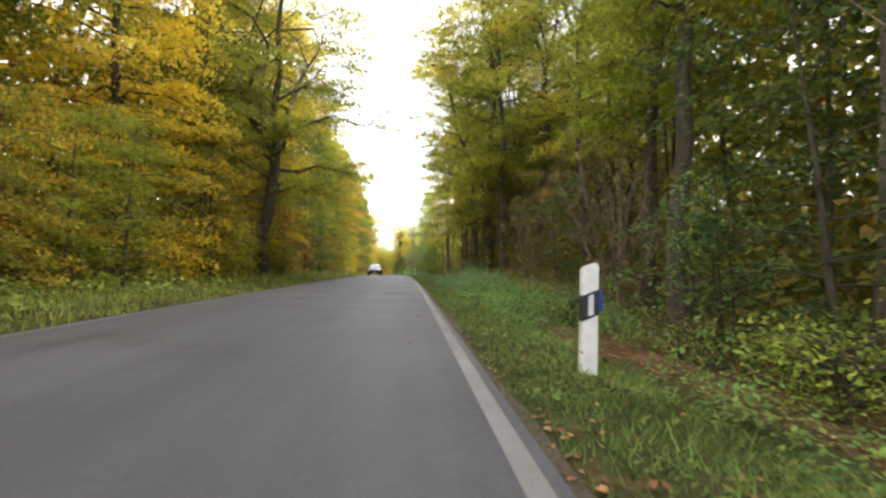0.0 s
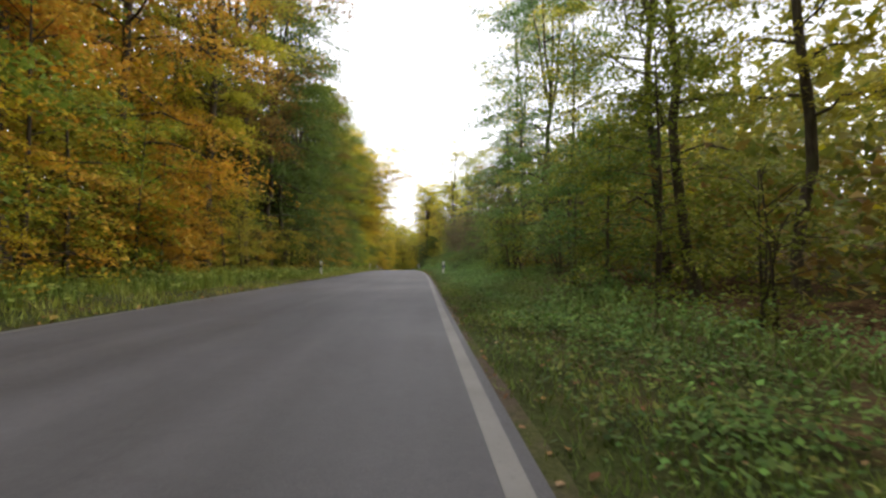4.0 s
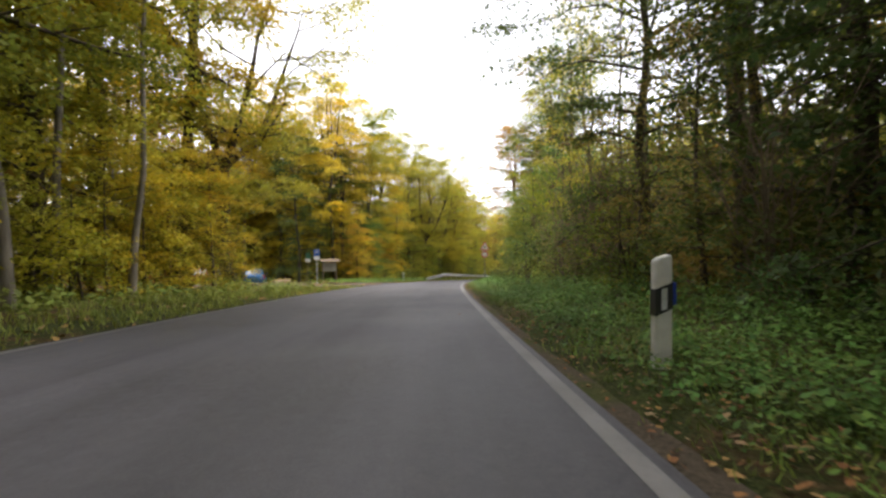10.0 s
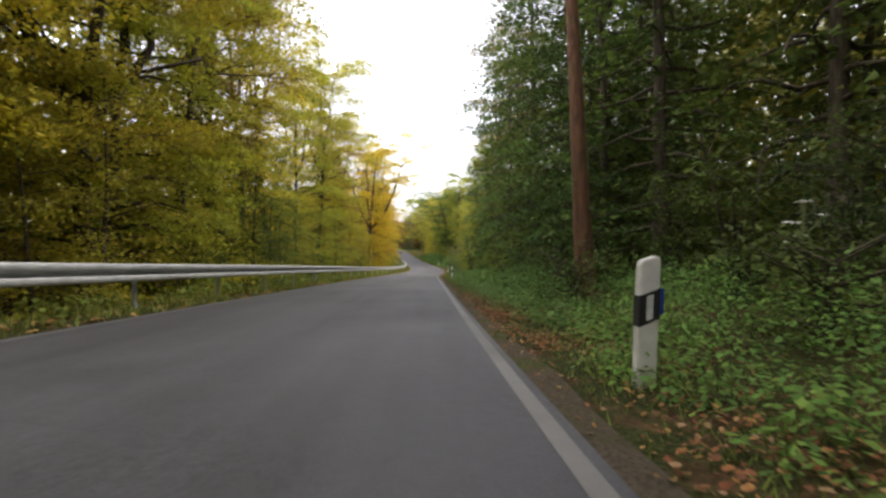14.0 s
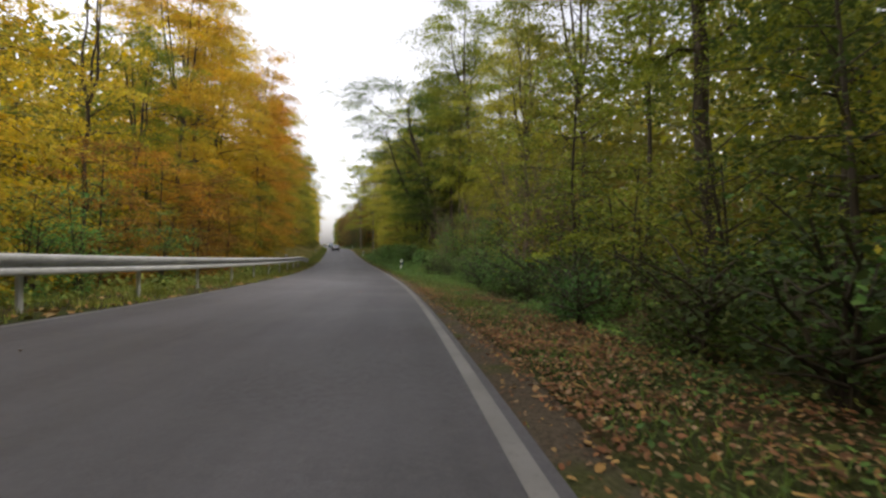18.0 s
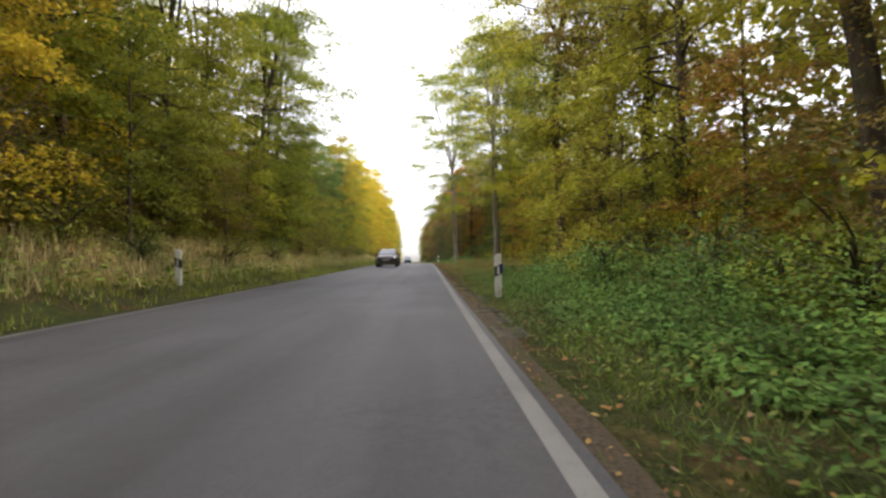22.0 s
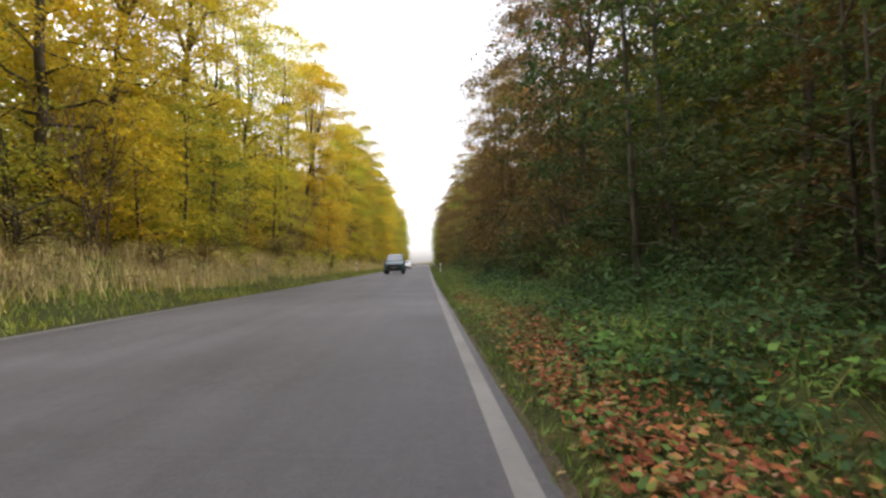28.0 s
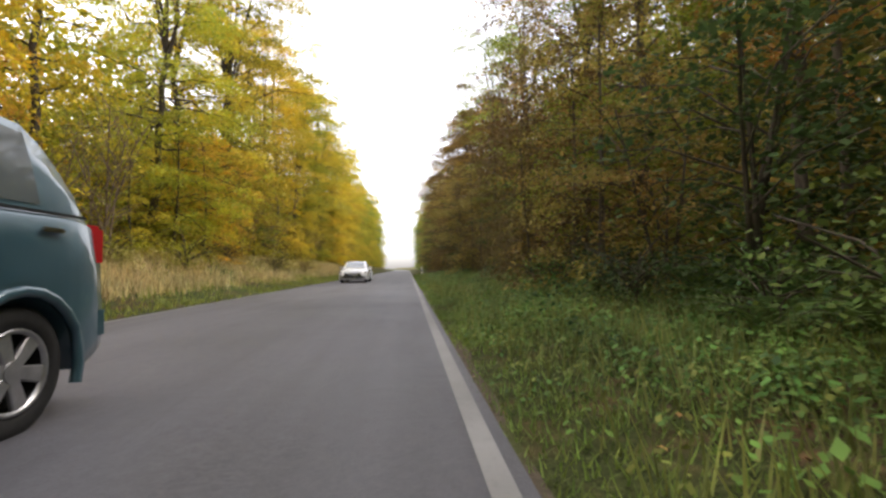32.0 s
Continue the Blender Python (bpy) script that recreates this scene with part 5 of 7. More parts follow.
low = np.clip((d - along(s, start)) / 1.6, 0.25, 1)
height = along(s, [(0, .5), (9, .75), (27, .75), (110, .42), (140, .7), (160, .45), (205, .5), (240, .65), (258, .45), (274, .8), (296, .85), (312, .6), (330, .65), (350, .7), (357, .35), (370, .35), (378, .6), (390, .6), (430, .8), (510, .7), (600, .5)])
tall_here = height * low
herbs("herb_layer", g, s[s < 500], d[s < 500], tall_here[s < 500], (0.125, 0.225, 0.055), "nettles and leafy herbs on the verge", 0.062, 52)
# beyond 500 m the shade of overhanging trees is put into the herb colour
herbs("herb_layer", g, s[s >= 500], d[s >= 500], tall_here[s >= 500], (0.042, 0.085, 0.03), "brambles and nettles on the verge, their green darkened for shade", 0.066, 50)
s, d = scatter(g, 1900, 16, 28, 4.0, 7.0, lambda s, d: patchy(s, d, 0.6, 0.9) * np.clip((d - 3.9) / 0.4, 0, 1))
herbs("herb_layer", g, s, d, (0.3 + 0.55 * np.clip((d - 4.0) / 0.8, 0, 1)) * (0.35 + patchy(s, d, 1.6, 2.7)), (0.14, 0.225, 0.085), "dense pale nettles beside the road", 0.055, 56)
s, d = scatter(g, 3000, 322, 352, 4.6, 8.5, lambda s, d: patchy(s, d, 0.6, 1.4))
herbs("herb_layer", g, s, d, 0.5, (0.12, 0.19, 0.05), "broad-leaved plants beside the road", 0.095, 34)
s, d = scatter(g, 46000, -6, 604, 3.3, 5.4, lambda s, d: patchy(s, d, 1.3, 4.4) ** 1.3 * np.clip((d - along(s, edge_r)) / 0.5, 0, 1) * open_ground(s, d) * along(s, [(0, .8), (34, .5), (52, .9), (176, .9), (182, .35), (198, .8), (350, .8), (356, .45), (374, .8), (446, .9), (454, .3), (498, .3), (504, .9), (566, .9)]))
for share, tint, label in ((0, (0.115, 0.20, 0.048), "fresh low weeds on the verge"), (1, (0.075, 0.13, 0.036), "dull green low weeds on the verge"), (2, (0.15, 0.175, 0.045), "yellowing low weeds on the verge")):
    k = np.arange(len(s)) % 3 == share
    herbs("herb_layer", g, s[k], d[k], 0.13 + 0.08 * patchy(s[k], d[k], 2.0, 1.0), tint, label, 0.05, 16)
s, d = scatter(g, 12000, 380, 604, 4.0, 6.6, lambda s, d: patchy(s, d, 0.7, 2.4) * along(s, [(380, .3), (390, 1), (436, 1), (450, .3), (455, 0), (502, 0), (508, .3), (530, .35), (566, .6)]))
herbs("herb_layer", g, s, d, 0.22, (0.10, 0.185, 0.045), "low bright green herbs on the verge", 0.07, 26)
s, d = scatter(g, 5200, -6, 500, -8.5, -4.2, lambda s, d: patchy(s, d, 0.5, 3.0) * open_ground(s, d))
herbs("herb_layer", g, s, d, 0.45, (0.19, 0.24, 0.055), "leafy herbs along the far verge", 0.16, 14)
s, d = scatter(g, 2600, 238, 264, -9.8, -4.0, lambda s, d: patchy(s, d, 0.5, 4.2))
herbs("herb_layer", g, s, d, 0.3, (0.17, 0.29, 0.07), "fresh green herbs beside the car park", 0.09, 22)
s, d = scatter(g, 2600, 400, 640, -9.5, -5.2, lambda s, d: patchy(s, d, 0.5, 5.0))
herbs("herb_layer", g, s, d, 0.6, (0.30, 0.27, 0.09), "fading weeds on the bank", 0.14, 14)

def litter(name, r, s, d, tint, label, size=0.072):
    p = ground(s, d)
    n = len(p)
    u, w = turned(r, n, 0.28)
    L = size * r.uniform(0.5, 1.4, n)
    p[:, 2] += 0.018 + 0.05 * r.random(n) * (np.abs(d) > 3.4)
    v, q = scraps(r, p, u, w, L, L * r.uniform(0.55, 0.9, n))
    ob = new(name, make_mesh(name, v, q, LITTER))
    ob.color = (*tint, 1)
    return tagged(ob, label, "leaves", kind="stuff")

for n, s0, s1, d0, d1, tint, label in ((200000, 450, 502, 3.7, 10.5, (0.40, 0.21, 0.07), "thick carpet of orange-brown leaves under the beeches"), (44000, 450, 501, 3.6, 9, (0.66, 0.43, 0.10), "yellow leaves scattered in the leaf carpet"),
                                 (60000, 325, 354, 3.3, 4.25, (0.60, 0.40, 0.12), "yellow leaves drifted along the road edge"), (38000, 354, 375, 3.3, 5.2, (0.31, 0.165, 0.085), "brown leaves under the oaks"), (34000, 179, 199, 3.3, 6.0, (0.36, 0.25, 0.14), "brown oak leaves on the verge"),
                                 (12000, 34, 52, 3.4, 6.5, (0.42, 0.24, 0.10), "brown leaves on the low verge"), (14000, 113, 130, 3.3, 4.6, (0.37, 0.20, 0.09), "brown leaves at the foot of the bank"), (26000, 158, 168, 3.7, 6.4, (0.44, 0.25, 0.11), "orange-brown leaves drifted on the grassy verge"),
                                 (42000, 259, 293, 3.3, 4.5, (0.34, 0.135, 0.065), "red-brown leaves along the gritty road edge")):
    s, d = scatter(g, n, s0, s1, d0, d1, lambda s, d: patchy(s, d, 0.8, n * 0.001) * (1 if s0 > 440 else patchy(s, d, 2.6, 1.1)) * np.clip((s - s0) / 3, 0, 1) * np.clip((s1 - s) / 3, 0, 1))
    litter("fallen_leaves", g, s, d, tint, label, 0.050)

def near_edge(s, d, wide=0.9):
    return np.exp(-np.maximum(0, d - along(s, edge_r) - 0.1) / wide)
brown = [(-10, .9), (10, .8), (27, .7), (36, 1), (60, 1), (66, .5), (104, .4), (125, .7), (150, .6), (158, 1), (178, 1.6), (204, 1.5), (207, .6), (240, .5), (272, .6), (284, 1.2), (300, .5), (325, .4), (355, 1.6), (372, 1.4), (380, .7), (392, .5), (430, .6), (446, 1.2), (458, 2.2), (500, 2), (505, .3), (530, .12), (600, .1)]
wide = [(-10, .7), (36, 1.5), (60, 1.6), (70, .7), (158, 1), (180, 2.2), (204, 1.6), (210, .6), (355, 2.2), (372, 2.2), (380, .5), (392, .5), (440, .6), (455, 4), (498, 4), (506, .6), (600, .5)]
s, d = scatter(g, 420000, -6, 604, 3.08, 9.5, lambda s, d: along(s, brown) / 2.2 * near_edge(s, d, along(s, wide)) * patchy(s, d, 1.1, 2.0) * np.where(open_ground(s, d) > 0, 1, .5))
litter("fallen_leaves", g, s, d, (0.32, 0.17, 0.075), "brown fallen leaves on the verge", 0.056)
s, d = scatter(g, 170000, -6, 604, 3.08, 8, lambda s, d: along(s, [(0, .12), (100, .1), (300, .1), (326, .9), (350, .9), (356, .5), (440, .3), (458, .8), (494, .5), (500, .06), (600, .03)]) * near_edge(s, d, 0.8) * patchy(s, d, 0.9, 3.5))
litter("fallen_leaves", g, s, d, (0.46, 0.31, 0.11), "pale yellow fallen leaves on the verge", 0.058)
s, d = scatter(g, 190000, -6, 604, 3.06, 5.5, lambda s, d: along(s, brown) / 2 * patchy(s, d, 2.3, 1.7) * near_edge(s, d, 1.2))
litter('fallen_leaves', g, s, d, (0.30, 0.17, 0.075), 'small dry leaf crumbs and twigs beside the road', 0.038)
s, d = scatter(g, 70000, 496, 528, 3.3, 6.0, lambda s, d: along(s, [(496, .5), (503, 1), (512, 1), (520, .5), (528, .1)]) * np.exp(-np.abs(d - 3.9 - 0.4 * np.sin(s * .6)) / 0.45))
litter("fallen_leaves", g, s, d, (0.34, 0.06, 0.03), "red fallen leaves along the road edge", 0.06)
s, d = scatter(g, 60000, -6, 420, -9, -3.1, lambda s, d: np.exp(-(-d - 3.1) / 1.6) * along(s, [(0, .3), (160, .3), (205, .5), (222, .2), (260, .8), (350, 1), (400, .6), (420, .3)]) * patchy(s, d, 0.8, 1.0))
litter("fallen_leaves", g, s, d, (0.52, 0.34, 0.10), "yellow-brown leaves along the far verge", 0.15)
s, d = scatter(g, 520, -6, 560, -2.9, 3.0, lambda s, d: np.clip((np.abs(d) - 0.6) / 2.4, 0.12, 1) * along(s, [(0, .4), (150, .5), (170, 1), (200, .6), (330, .7), (360, .5), (560, .3)]))
x, y, z, h = road_at(s, d)
u, w = turned(g, len(s), 0.12)
L = g.uniform(0.05, 0.12, len(s))
v, q = scraps(g, np.stack([x, y, z + 0.016], 1), u, w, L, L * 0.7)
ob = tagged(new("fallen_leaves", make_mesh("fallen_leaves", v, q, LITTER)), "single fallen leaves scattered on the asphalt", "leaves", kind="stuff")
ob.color = (0.40, 0.24, 0.10, 1)
# rusty bracken on the far verge
for k in range(22):
    grow("fern", g.uniform(149, 161), -g.uniform(5.0, 7.2), pick("ORO"), g.uniform(0.7, 1.1))
# low clumps and thickets close to the road
for s0, s1, d0, d1, step, kind, tints, lo, hi in ((150, 168.5, 5.3, 8.5, 1.1, "bramble", "DBD", .9, 1.5), (546, 560, 5.6, 7.4, 0.9, "fern", "BDF", .8, 1.2), (447, 454, 5.8, 7.6, 0.9, "fern", "FFB", .7, 1.0), (528, 546, 6.2, 7.6, 2.2, "fern", "BD", .7, 1.0), (106, 162, 5.0, 8.5, 3.2, "bramble", "DBG", .8, 1.5), (205, 300, 5.2, 7.5, 5.0, "bramble", "BDG", .8, 1.4), (384, 400, 6.0, 7.4, 1.7, "knotweed", "FFB", .55, .85),
                                              (400, 428, 5.7, 8.2, 0.85, "knotweed", "FFB", .75, 1.05), (428, 444, 6.2, 8.0, 2.0, "bramble", "FBG", .9, 1.4), (444, 456, 6.8, 9, 2.0, "bramble", "DGR", .7, 1.1), (500, 566, 5.4, 7.0, 2.0, "bramble", "NDNB", .8, 1.2),
                                              (-4, 40, 6.0, 8.0, 2.6, "bramble", "KDG", .8, 1.3), (330, 352, 5.8, 7.6, 4.6, "bramble", "DBG", .8, 1.4), (352, 384, 5.3, 7.0, 0.75, "bramble", "NDB", .8, 1.3)):
    s = s0
    while s < s1:
        grow(kind, s, g.uniform(d0, d1), pick(tints), g.uniform(lo, hi))
        s += step * g.uniform(0.7, 1.3)
for s0, s1, step, tints in ((112, 142, 3, "BGO"), (168, 206, 3, "GVO"), (244, 262, 3, "GV"), (440, 500, 3.2, "KGD"), (520, 600, 4, "KV")):
    s = s0
    while s < s1:
        grow("bramble", s, -g.uniform(5.8, 7.6), pick(tints), g.uniform(0.9, 1.6))
        s += step * g.uniform(0.7, 1.3)

# ---- roadside furniture ----
WHITE = plain("white_plastic", (0.74, 0.73, 0.69), 0.5, 0.0, 9.0, 0.18)
BLACK = plain("black_plastic", (0.02, 0.02, 0.022), 0.5)
REFLECT = plain("reflector_glass", (0.66, 0.68, 0.68), 0.25)
BLUE = plain("blue_reflector", (0.015, 0.05, 0.36), 0.3)
ZINC = plain("galvanised_steel", (0.60, 0.61, 0.60), 0.6, 0.25, 3.0, 0.25)
RED = plain("red_sign_film", (0.50, 0.03, 0.04), 0.45)
SIGN_BLUE = plain("blue_sign_film", (0.02, 0.10, 0.42), 0.45)
WOODEN = plain("weathered_wood", (0.20, 0.145, 0.095), 0.85, 0.0, 14.0, 0.5)
CONCRETE = plain("mossy_concrete", (0.12, 0.118, 0.088), 0.95, 0.0, 9.0, 0.5)

def to_mesh(name, bm, mat, smooth=False):
    me = bpy.data.meshes.new(name)
    bm.normal_update()
    bm.to_mesh(me)
    bm.free()
    me.materials.append(mat)
    if smooth:
        for p in me.polygons:
            p.use_smooth = True
    return me

def prism(outline, depth, bevel=0.0, name="piece", mat=None, m=None, smooth=False):
    """A flat outline of (x, z) corners, made depth thick along y."""
    bm = bmesh.new()
    vs = [bm.verts.new((x, -depth / 2, z)) for x, z in outline]
    f = bm.faces.new(vs)
    ext = bmesh.ops.extrude_face_region(bm, geom=[f])
    bmesh.ops.translate(bm, verts=[v for v in ext["geom"] if isinstance(v, bmesh.types.BMVert)], vec=(0, depth, 0))
    bmesh.ops.recalc_face_normals(bm, faces=bm.faces)
    if bevel:
        bmesh.ops.bevel(bm, geom=bm.edges[:], offset=bevel, segments=2, affect="EDGES")
    if m is not None:
        bmesh.ops.transform(bm, matrix=m, verts=bm.verts)
    return to_mesh(name, bm, mat, smooth)

def box(w, d, h, mat, name="piece", bevel=0.01, at=(0, 0, 0), turn=(0, 0, 0)):
    bm = bmesh.new()
    bmesh.ops.create_cube(bm, size=1)
    bmesh.ops.scale(bm, vec=(w, d, h), verts=bm.verts)
    if bevel:
        bmesh.ops.bevel(bm, geom=bm.edges[:], offset=bevel, segments=2, affect="EDGES")
    bmesh.ops.transform(bm, matrix=pose(*at, *turn), verts=bm.verts)
    return to_mesh(name, bm, mat)

def rod(r, a, b, mat, name="piece", sides=12):
    v, f = tube([a, b], [r, r], sides)
    bm = bmesh.new()
    vs = [bm.verts.new(p) for p in v]
    for q in f:
        bm.faces.new([vs[i] for i in q])
    bm.faces.new(vs[:sides][::-1])
    bm.faces.new(vs[sides:])
    return to_mesh(name, bm, mat)

def disc(r, depth, mat, name, at=(0, 0, 0), n=28):
    return prism([(r * math.cos(2 * math.pi * i / n), r * math.sin(2 * math.pi * i / n)) for i in range(n)], depth, 0, name, mat, Matrix.Translation(at))

def stand(s, d, lift=0.0, turn=0.0):
    p = ground(s, d)
    h = float(road_at(s, d)[3])
    return Matrix.Translation((float(p[0]), float(p[1]), float(p[2]) + lift)) @ Matrix.Rotation(h + radians(turn), 4, "Z")

# delineator post: x to the right, faces -y towards oncoming eyes
POST = {
    "body": prism([(-0.075, -0.25), (0.075, -0.25), (0.075, 0.985), (0.06, 1.005), (-0.06, 0.965), (-0.075, 0.94)], 0.10, 0.012, "body", WHITE),
    "band": prism([(-0.0775, 0.46), (0.0775, 0.53), (0.0775, 0.765), (-0.0775, 0.70)], 0.106, 0.003, "band", BLACK),
    "reflector": prism([(-0.025, 0.515), (0.025, 0.53), (0.025, 0.715), (-0.025, 0.70)], 0.116, 0.003, "reflector", REFLECT),
    "blue": box(0.045, 0.07, 0.20, BLUE, "wildlife_reflector", 0.006, (0.095, 0, 0.66)),
}
def delineator(s, d, lean, left=False, blue=True):
    m = stand(s, d) @ Euler((rng.normal(0, 0.015), lean, 0)).to_matrix().to_4x4()
    if left:
        m = m @ Matrix.Rotation(math.pi, 4, "Z")
    ob = empty("delineator_post", m, "white reflector post with a slanted black band on the grass verge" if not (blue and not left) else "white reflector post with black band and blue side reflector", "reflector post", "posts along the road")
    part("body", POST["body"], ob)
    part("band", POST["band"], ob, "slanted black band")
    part("reflector", POST["reflector"], ob, "pale rectangular reflector")
    if blue and not left:
        part("wildlife_reflector", POST["blue"], ob, "blue wildlife reflector")
for s, d, lean, blue in ((4.2, 4.02, 0.045, True), (58.2, 4.05, 0.0, True), (109, 4.1, 0.0, True), (158.0, 3.98, 0.04, True), (202.5, 4.0, 0.01, True), (246.8, 4.15, 0.0, True), (280.0, 3.88, 0.03, True),
                         (313.5, 4.0, 0.0, True), (351.5, 3.72, -0.02, True), (391.0, 4.4, 0.06, True), (441.0, 3.9, 0.0, True), (493.0, 4.1, 0.0, True), (552.6, 3.85, 0.01, True), (604, 4.0, 0.0, True)):
    delineator(s, d, lean, False, blue)
for s, d in ((60.6, -4.5), (110, -4.5), (160.8, -4.6), (205, -4.5), (248, -4.6), (308, -5.4), (346, -5.4), (402, -5.6), (443.6, -4.6), (504, -4.6), (556, -4.6), (604, -4.6)):
    delineator(s, d, rng.normal(0, 0.02), True)

# crash barrier: a W beam on posts that dips into the ground at both ends
def crash_barrier(s0, s1, d):
    ob = empty("crash_barrier", stand(s0, d), "galvanised steel crash barrier beside the road", "crash barrier")
    inv = ob.matrix_world.inverted()
    prof = [(-0.01, 0.0), (0.15, 0.012), (0.17, 0.035), (0.17, 0.12), (0.15, 0.135), (0.0, 0.14), (0.0, 0.235), (0.15, 0.24), (0.17, 0.26), (0.17, 0.35), (0.15, 0.37), (-0.01, 0.38)]
    def top(s):
        return float(np.interp(s, [s0, s0 + 6, s0 + 12, 284, 342, 362, 382, s1 - 9, s1], [-0.4, -0.2, 0.2, 0.13, 0.11, 0.16, 0.19, 0.14, -0.25]))
    for a in np.arange(s0, s1 - 0.1, 4.0):
        ss = np.linspace(a, min(a + 4.03, s1), 3)
        rows = []
        for s in ss:
            x, y, z, h = road_at(s, d)
            n = np.array([math.cos(h), math.sin(h), 0])
            rows.append([np.array([x, y, z + 0.46 + top(s) + q]) + n * o for o, q in prof])
        v = np.array(rows).reshape(-1, 3)
        i = np.arange(len(v)).reshape(len(ss), len(prof))
        f = np.stack([i[:-1, :-1], i[1:, :-1], i[1:, 1:], i[:-1, 1:]], -1).reshape(-1, 4)
        back = v - np.array([math.cos(h), math.sin(h), 0]) * 0.006
        allv = np.concatenate([v, back])
        f = np.concatenate([f, (f + len(v))[:, ::-1]])
        o = part("beam", make_mesh("beam", allv, f, ZINC), ob)
        o.matrix_parent_inverse = inv
        if a + 4 < s1 - 4:
            p = ground(a + 2, d - 0.16)
            t = float(road_at(a + 2, d)[2]) + 0.70 + top(a + 2)
            hh = float(road_at(a + 2, d)[3])
            o = part("rail_post", box(0.06, 0.12, t - float(p[2]) + 0.25, ZINC, "rail_post", 0.006, (0, 0, 0)), ob)
            o.matrix_parent_inverse = inv
            o.matrix_basis = Matrix.Translation((float(p[0]), float(p[1]), (t + float(p[2]) - 0.25) / 2)) @ Matrix.Rotation(hh, 4, "Z")
            x, y, z, h = road_at(a + 2, d - 0.06)
            o = part("spacer", box(0.12, 0.10, 0.18, ZINC, "spacer", 0.006), ob)
            o.matrix_parent_inverse = inv
            o.matrix_basis = Matrix.Translation((float(x), float(y), t - 0.10)) @ Matrix.Rotation(hh, 4, "Z")
crash_barrier(257.0, 408.6, -4.05)

def text_mesh(word, size, mat, name="writing"):
    c = bpy.data.curves.new(name, "FONT")
    c.body, c.size, c.align_x, c.align_y, c.extrude = word, size, "CENTER", "CENTER", 0.002
    o = new(name, c)
    bpy.context.view_layer.update()
    me = bpy.data.meshes.new_from_object(o.evaluated_get(bpy.context.evaluated_depsgraph_get()))
    bpy.data.objects.remove(o)
    me.transform(Matrix.Rotation(radians(90), 4, "X"))
    me.materials.clear()
    me.materials.append(mat)
    return me

def road_sign(s, d):
    ob = empty("road_sign", stand(s, d, 0, -2) @ Euler((0, 0.03, 0)).to_matrix().to_4x4(), "triangular deer warning sign above a round 70 speed limit sign", "road sign")
    part("pole", rod(0.03, (0, 0, -0.2), (0, 0, 3.42), plain("weathered_zinc", (0.20, 0.20, 0.195), 0.55, 0.6), "pole"), ob)
    def tri(half, round_r, z):
        """Upright triangle with rounded corners, half its base wide."""
        low, high = -half / math.sqrt(3), 2 * half / math.sqrt(3)
        out = []
        for cx, cz, mid in ((0, high - 2 * round_r, 90), (-half + round_r * math.sqrt(3), low + round_r, 210), (half - round_r * math.sqrt(3), low + round_r, 330)):
            out += [(cx + round_r * math.cos(radians(q)), z + cz + round_r * math.sin(radians(q))) for q in range(mid - 60, mid + 61, 20)]
        return out[::-1]
    flat = lambda outline, y, depth, name, mat: prism(outline, depth, 0.0, name, mat, Matrix.Translation((0, y, 0)))
    zt, zr = 2.99, 2.40
    t = part("warning_plate", flat(tri(0.455, 0.035, zt), -0.050, 0.012, "warning_plate", WHITE), ob, "triangular plate with a thin white rim")
    part("border", flat(tri(0.438, 0.032, zt), -0.060, 0.004, "border", RED), t, "red border")
    part("field", flat(tri(0.318, 0.020, zt), -0.065, 0.004, "field", WHITE), t, "white inner field")
    deer = [(-0.170, 0.085), (-0.135, 0.112), (-0.128, 0.150), (-0.118, 0.112), (-0.100, 0.148), (-0.103, 0.105), (-0.085, 0.075), (-0.020, 0.058), (0.055, 0.050),
            (0.105, 0.018), (0.150, -0.035), (0.185, -0.075), (0.172, -0.082), (0.125, -0.035), (0.088, -0.012), (0.030, 0.000), (-0.040, 0.004), (-0.090, -0.020), (-0.150, -0.015),
            (-0.152, -0.030), (-0.085, -0.036), (-0.060, 0.008), (-0.105, 0.040), (-0.125, 0.082), (-0.165, 0.072)]
    part("symbol", flat([(x, zt - 0.04 + z) for x, z in deer], -0.070, 0.004, "symbol", BLACK), t, "black leaping deer")
    c = part("limit_plate", disc(0.302, 0.012, WHITE, "limit_plate", (0, -0.050, zr)), ob, "round plate with a thin white rim")
    part("border", disc(0.290, 0.004, RED, "border", (0, -0.060, zr)), c, "red border")
    part("field", disc(0.212, 0.004, WHITE, "field", (0, -0.065, zr)), c, "white inner field")
    w = part("writing", text_mesh("70", 0.36, BLACK), c, "black number 70")
    w.location = (0, -0.069, zr)
    for z in (zt - 0.12, zt + 0.16, zr - 0.14, zr + 0.14):
        part("clamp", box(0.09, 0.03, 0.035, ZINC, "clamp", 0.004, (0, -0.034, z)), ob)
road_sign(238.7, 4.4)

def parking_sign(s, d):
    ob = empty("parking_sign", stand(s, d, 0, 25), "blue square parking sign with a small white plate on a pole", "road sign")
    part("pole", rod(0.03, (0, 0, -0.2), (0, 0, 2.75), ZINC, "pole"), ob)
    part("plate", box(0.5, 0.012, 0.55, SIGN_BLUE, "plate", 0.004, (0, -0.04, 2.5)), ob, "blue plate")
    w = part("writing", text_mesh("P", 0.5, WHITE), ob, "white letter P")
    w.location = (0, -0.05, 2.5)
    part("lower_plate", box(0.5, 0.012, 0.28, WHITE, "lower_plate", 0.004, (0, -0.04, 2.05)), ob, "white lower plate")
parking_sign(236.4, -9.4)

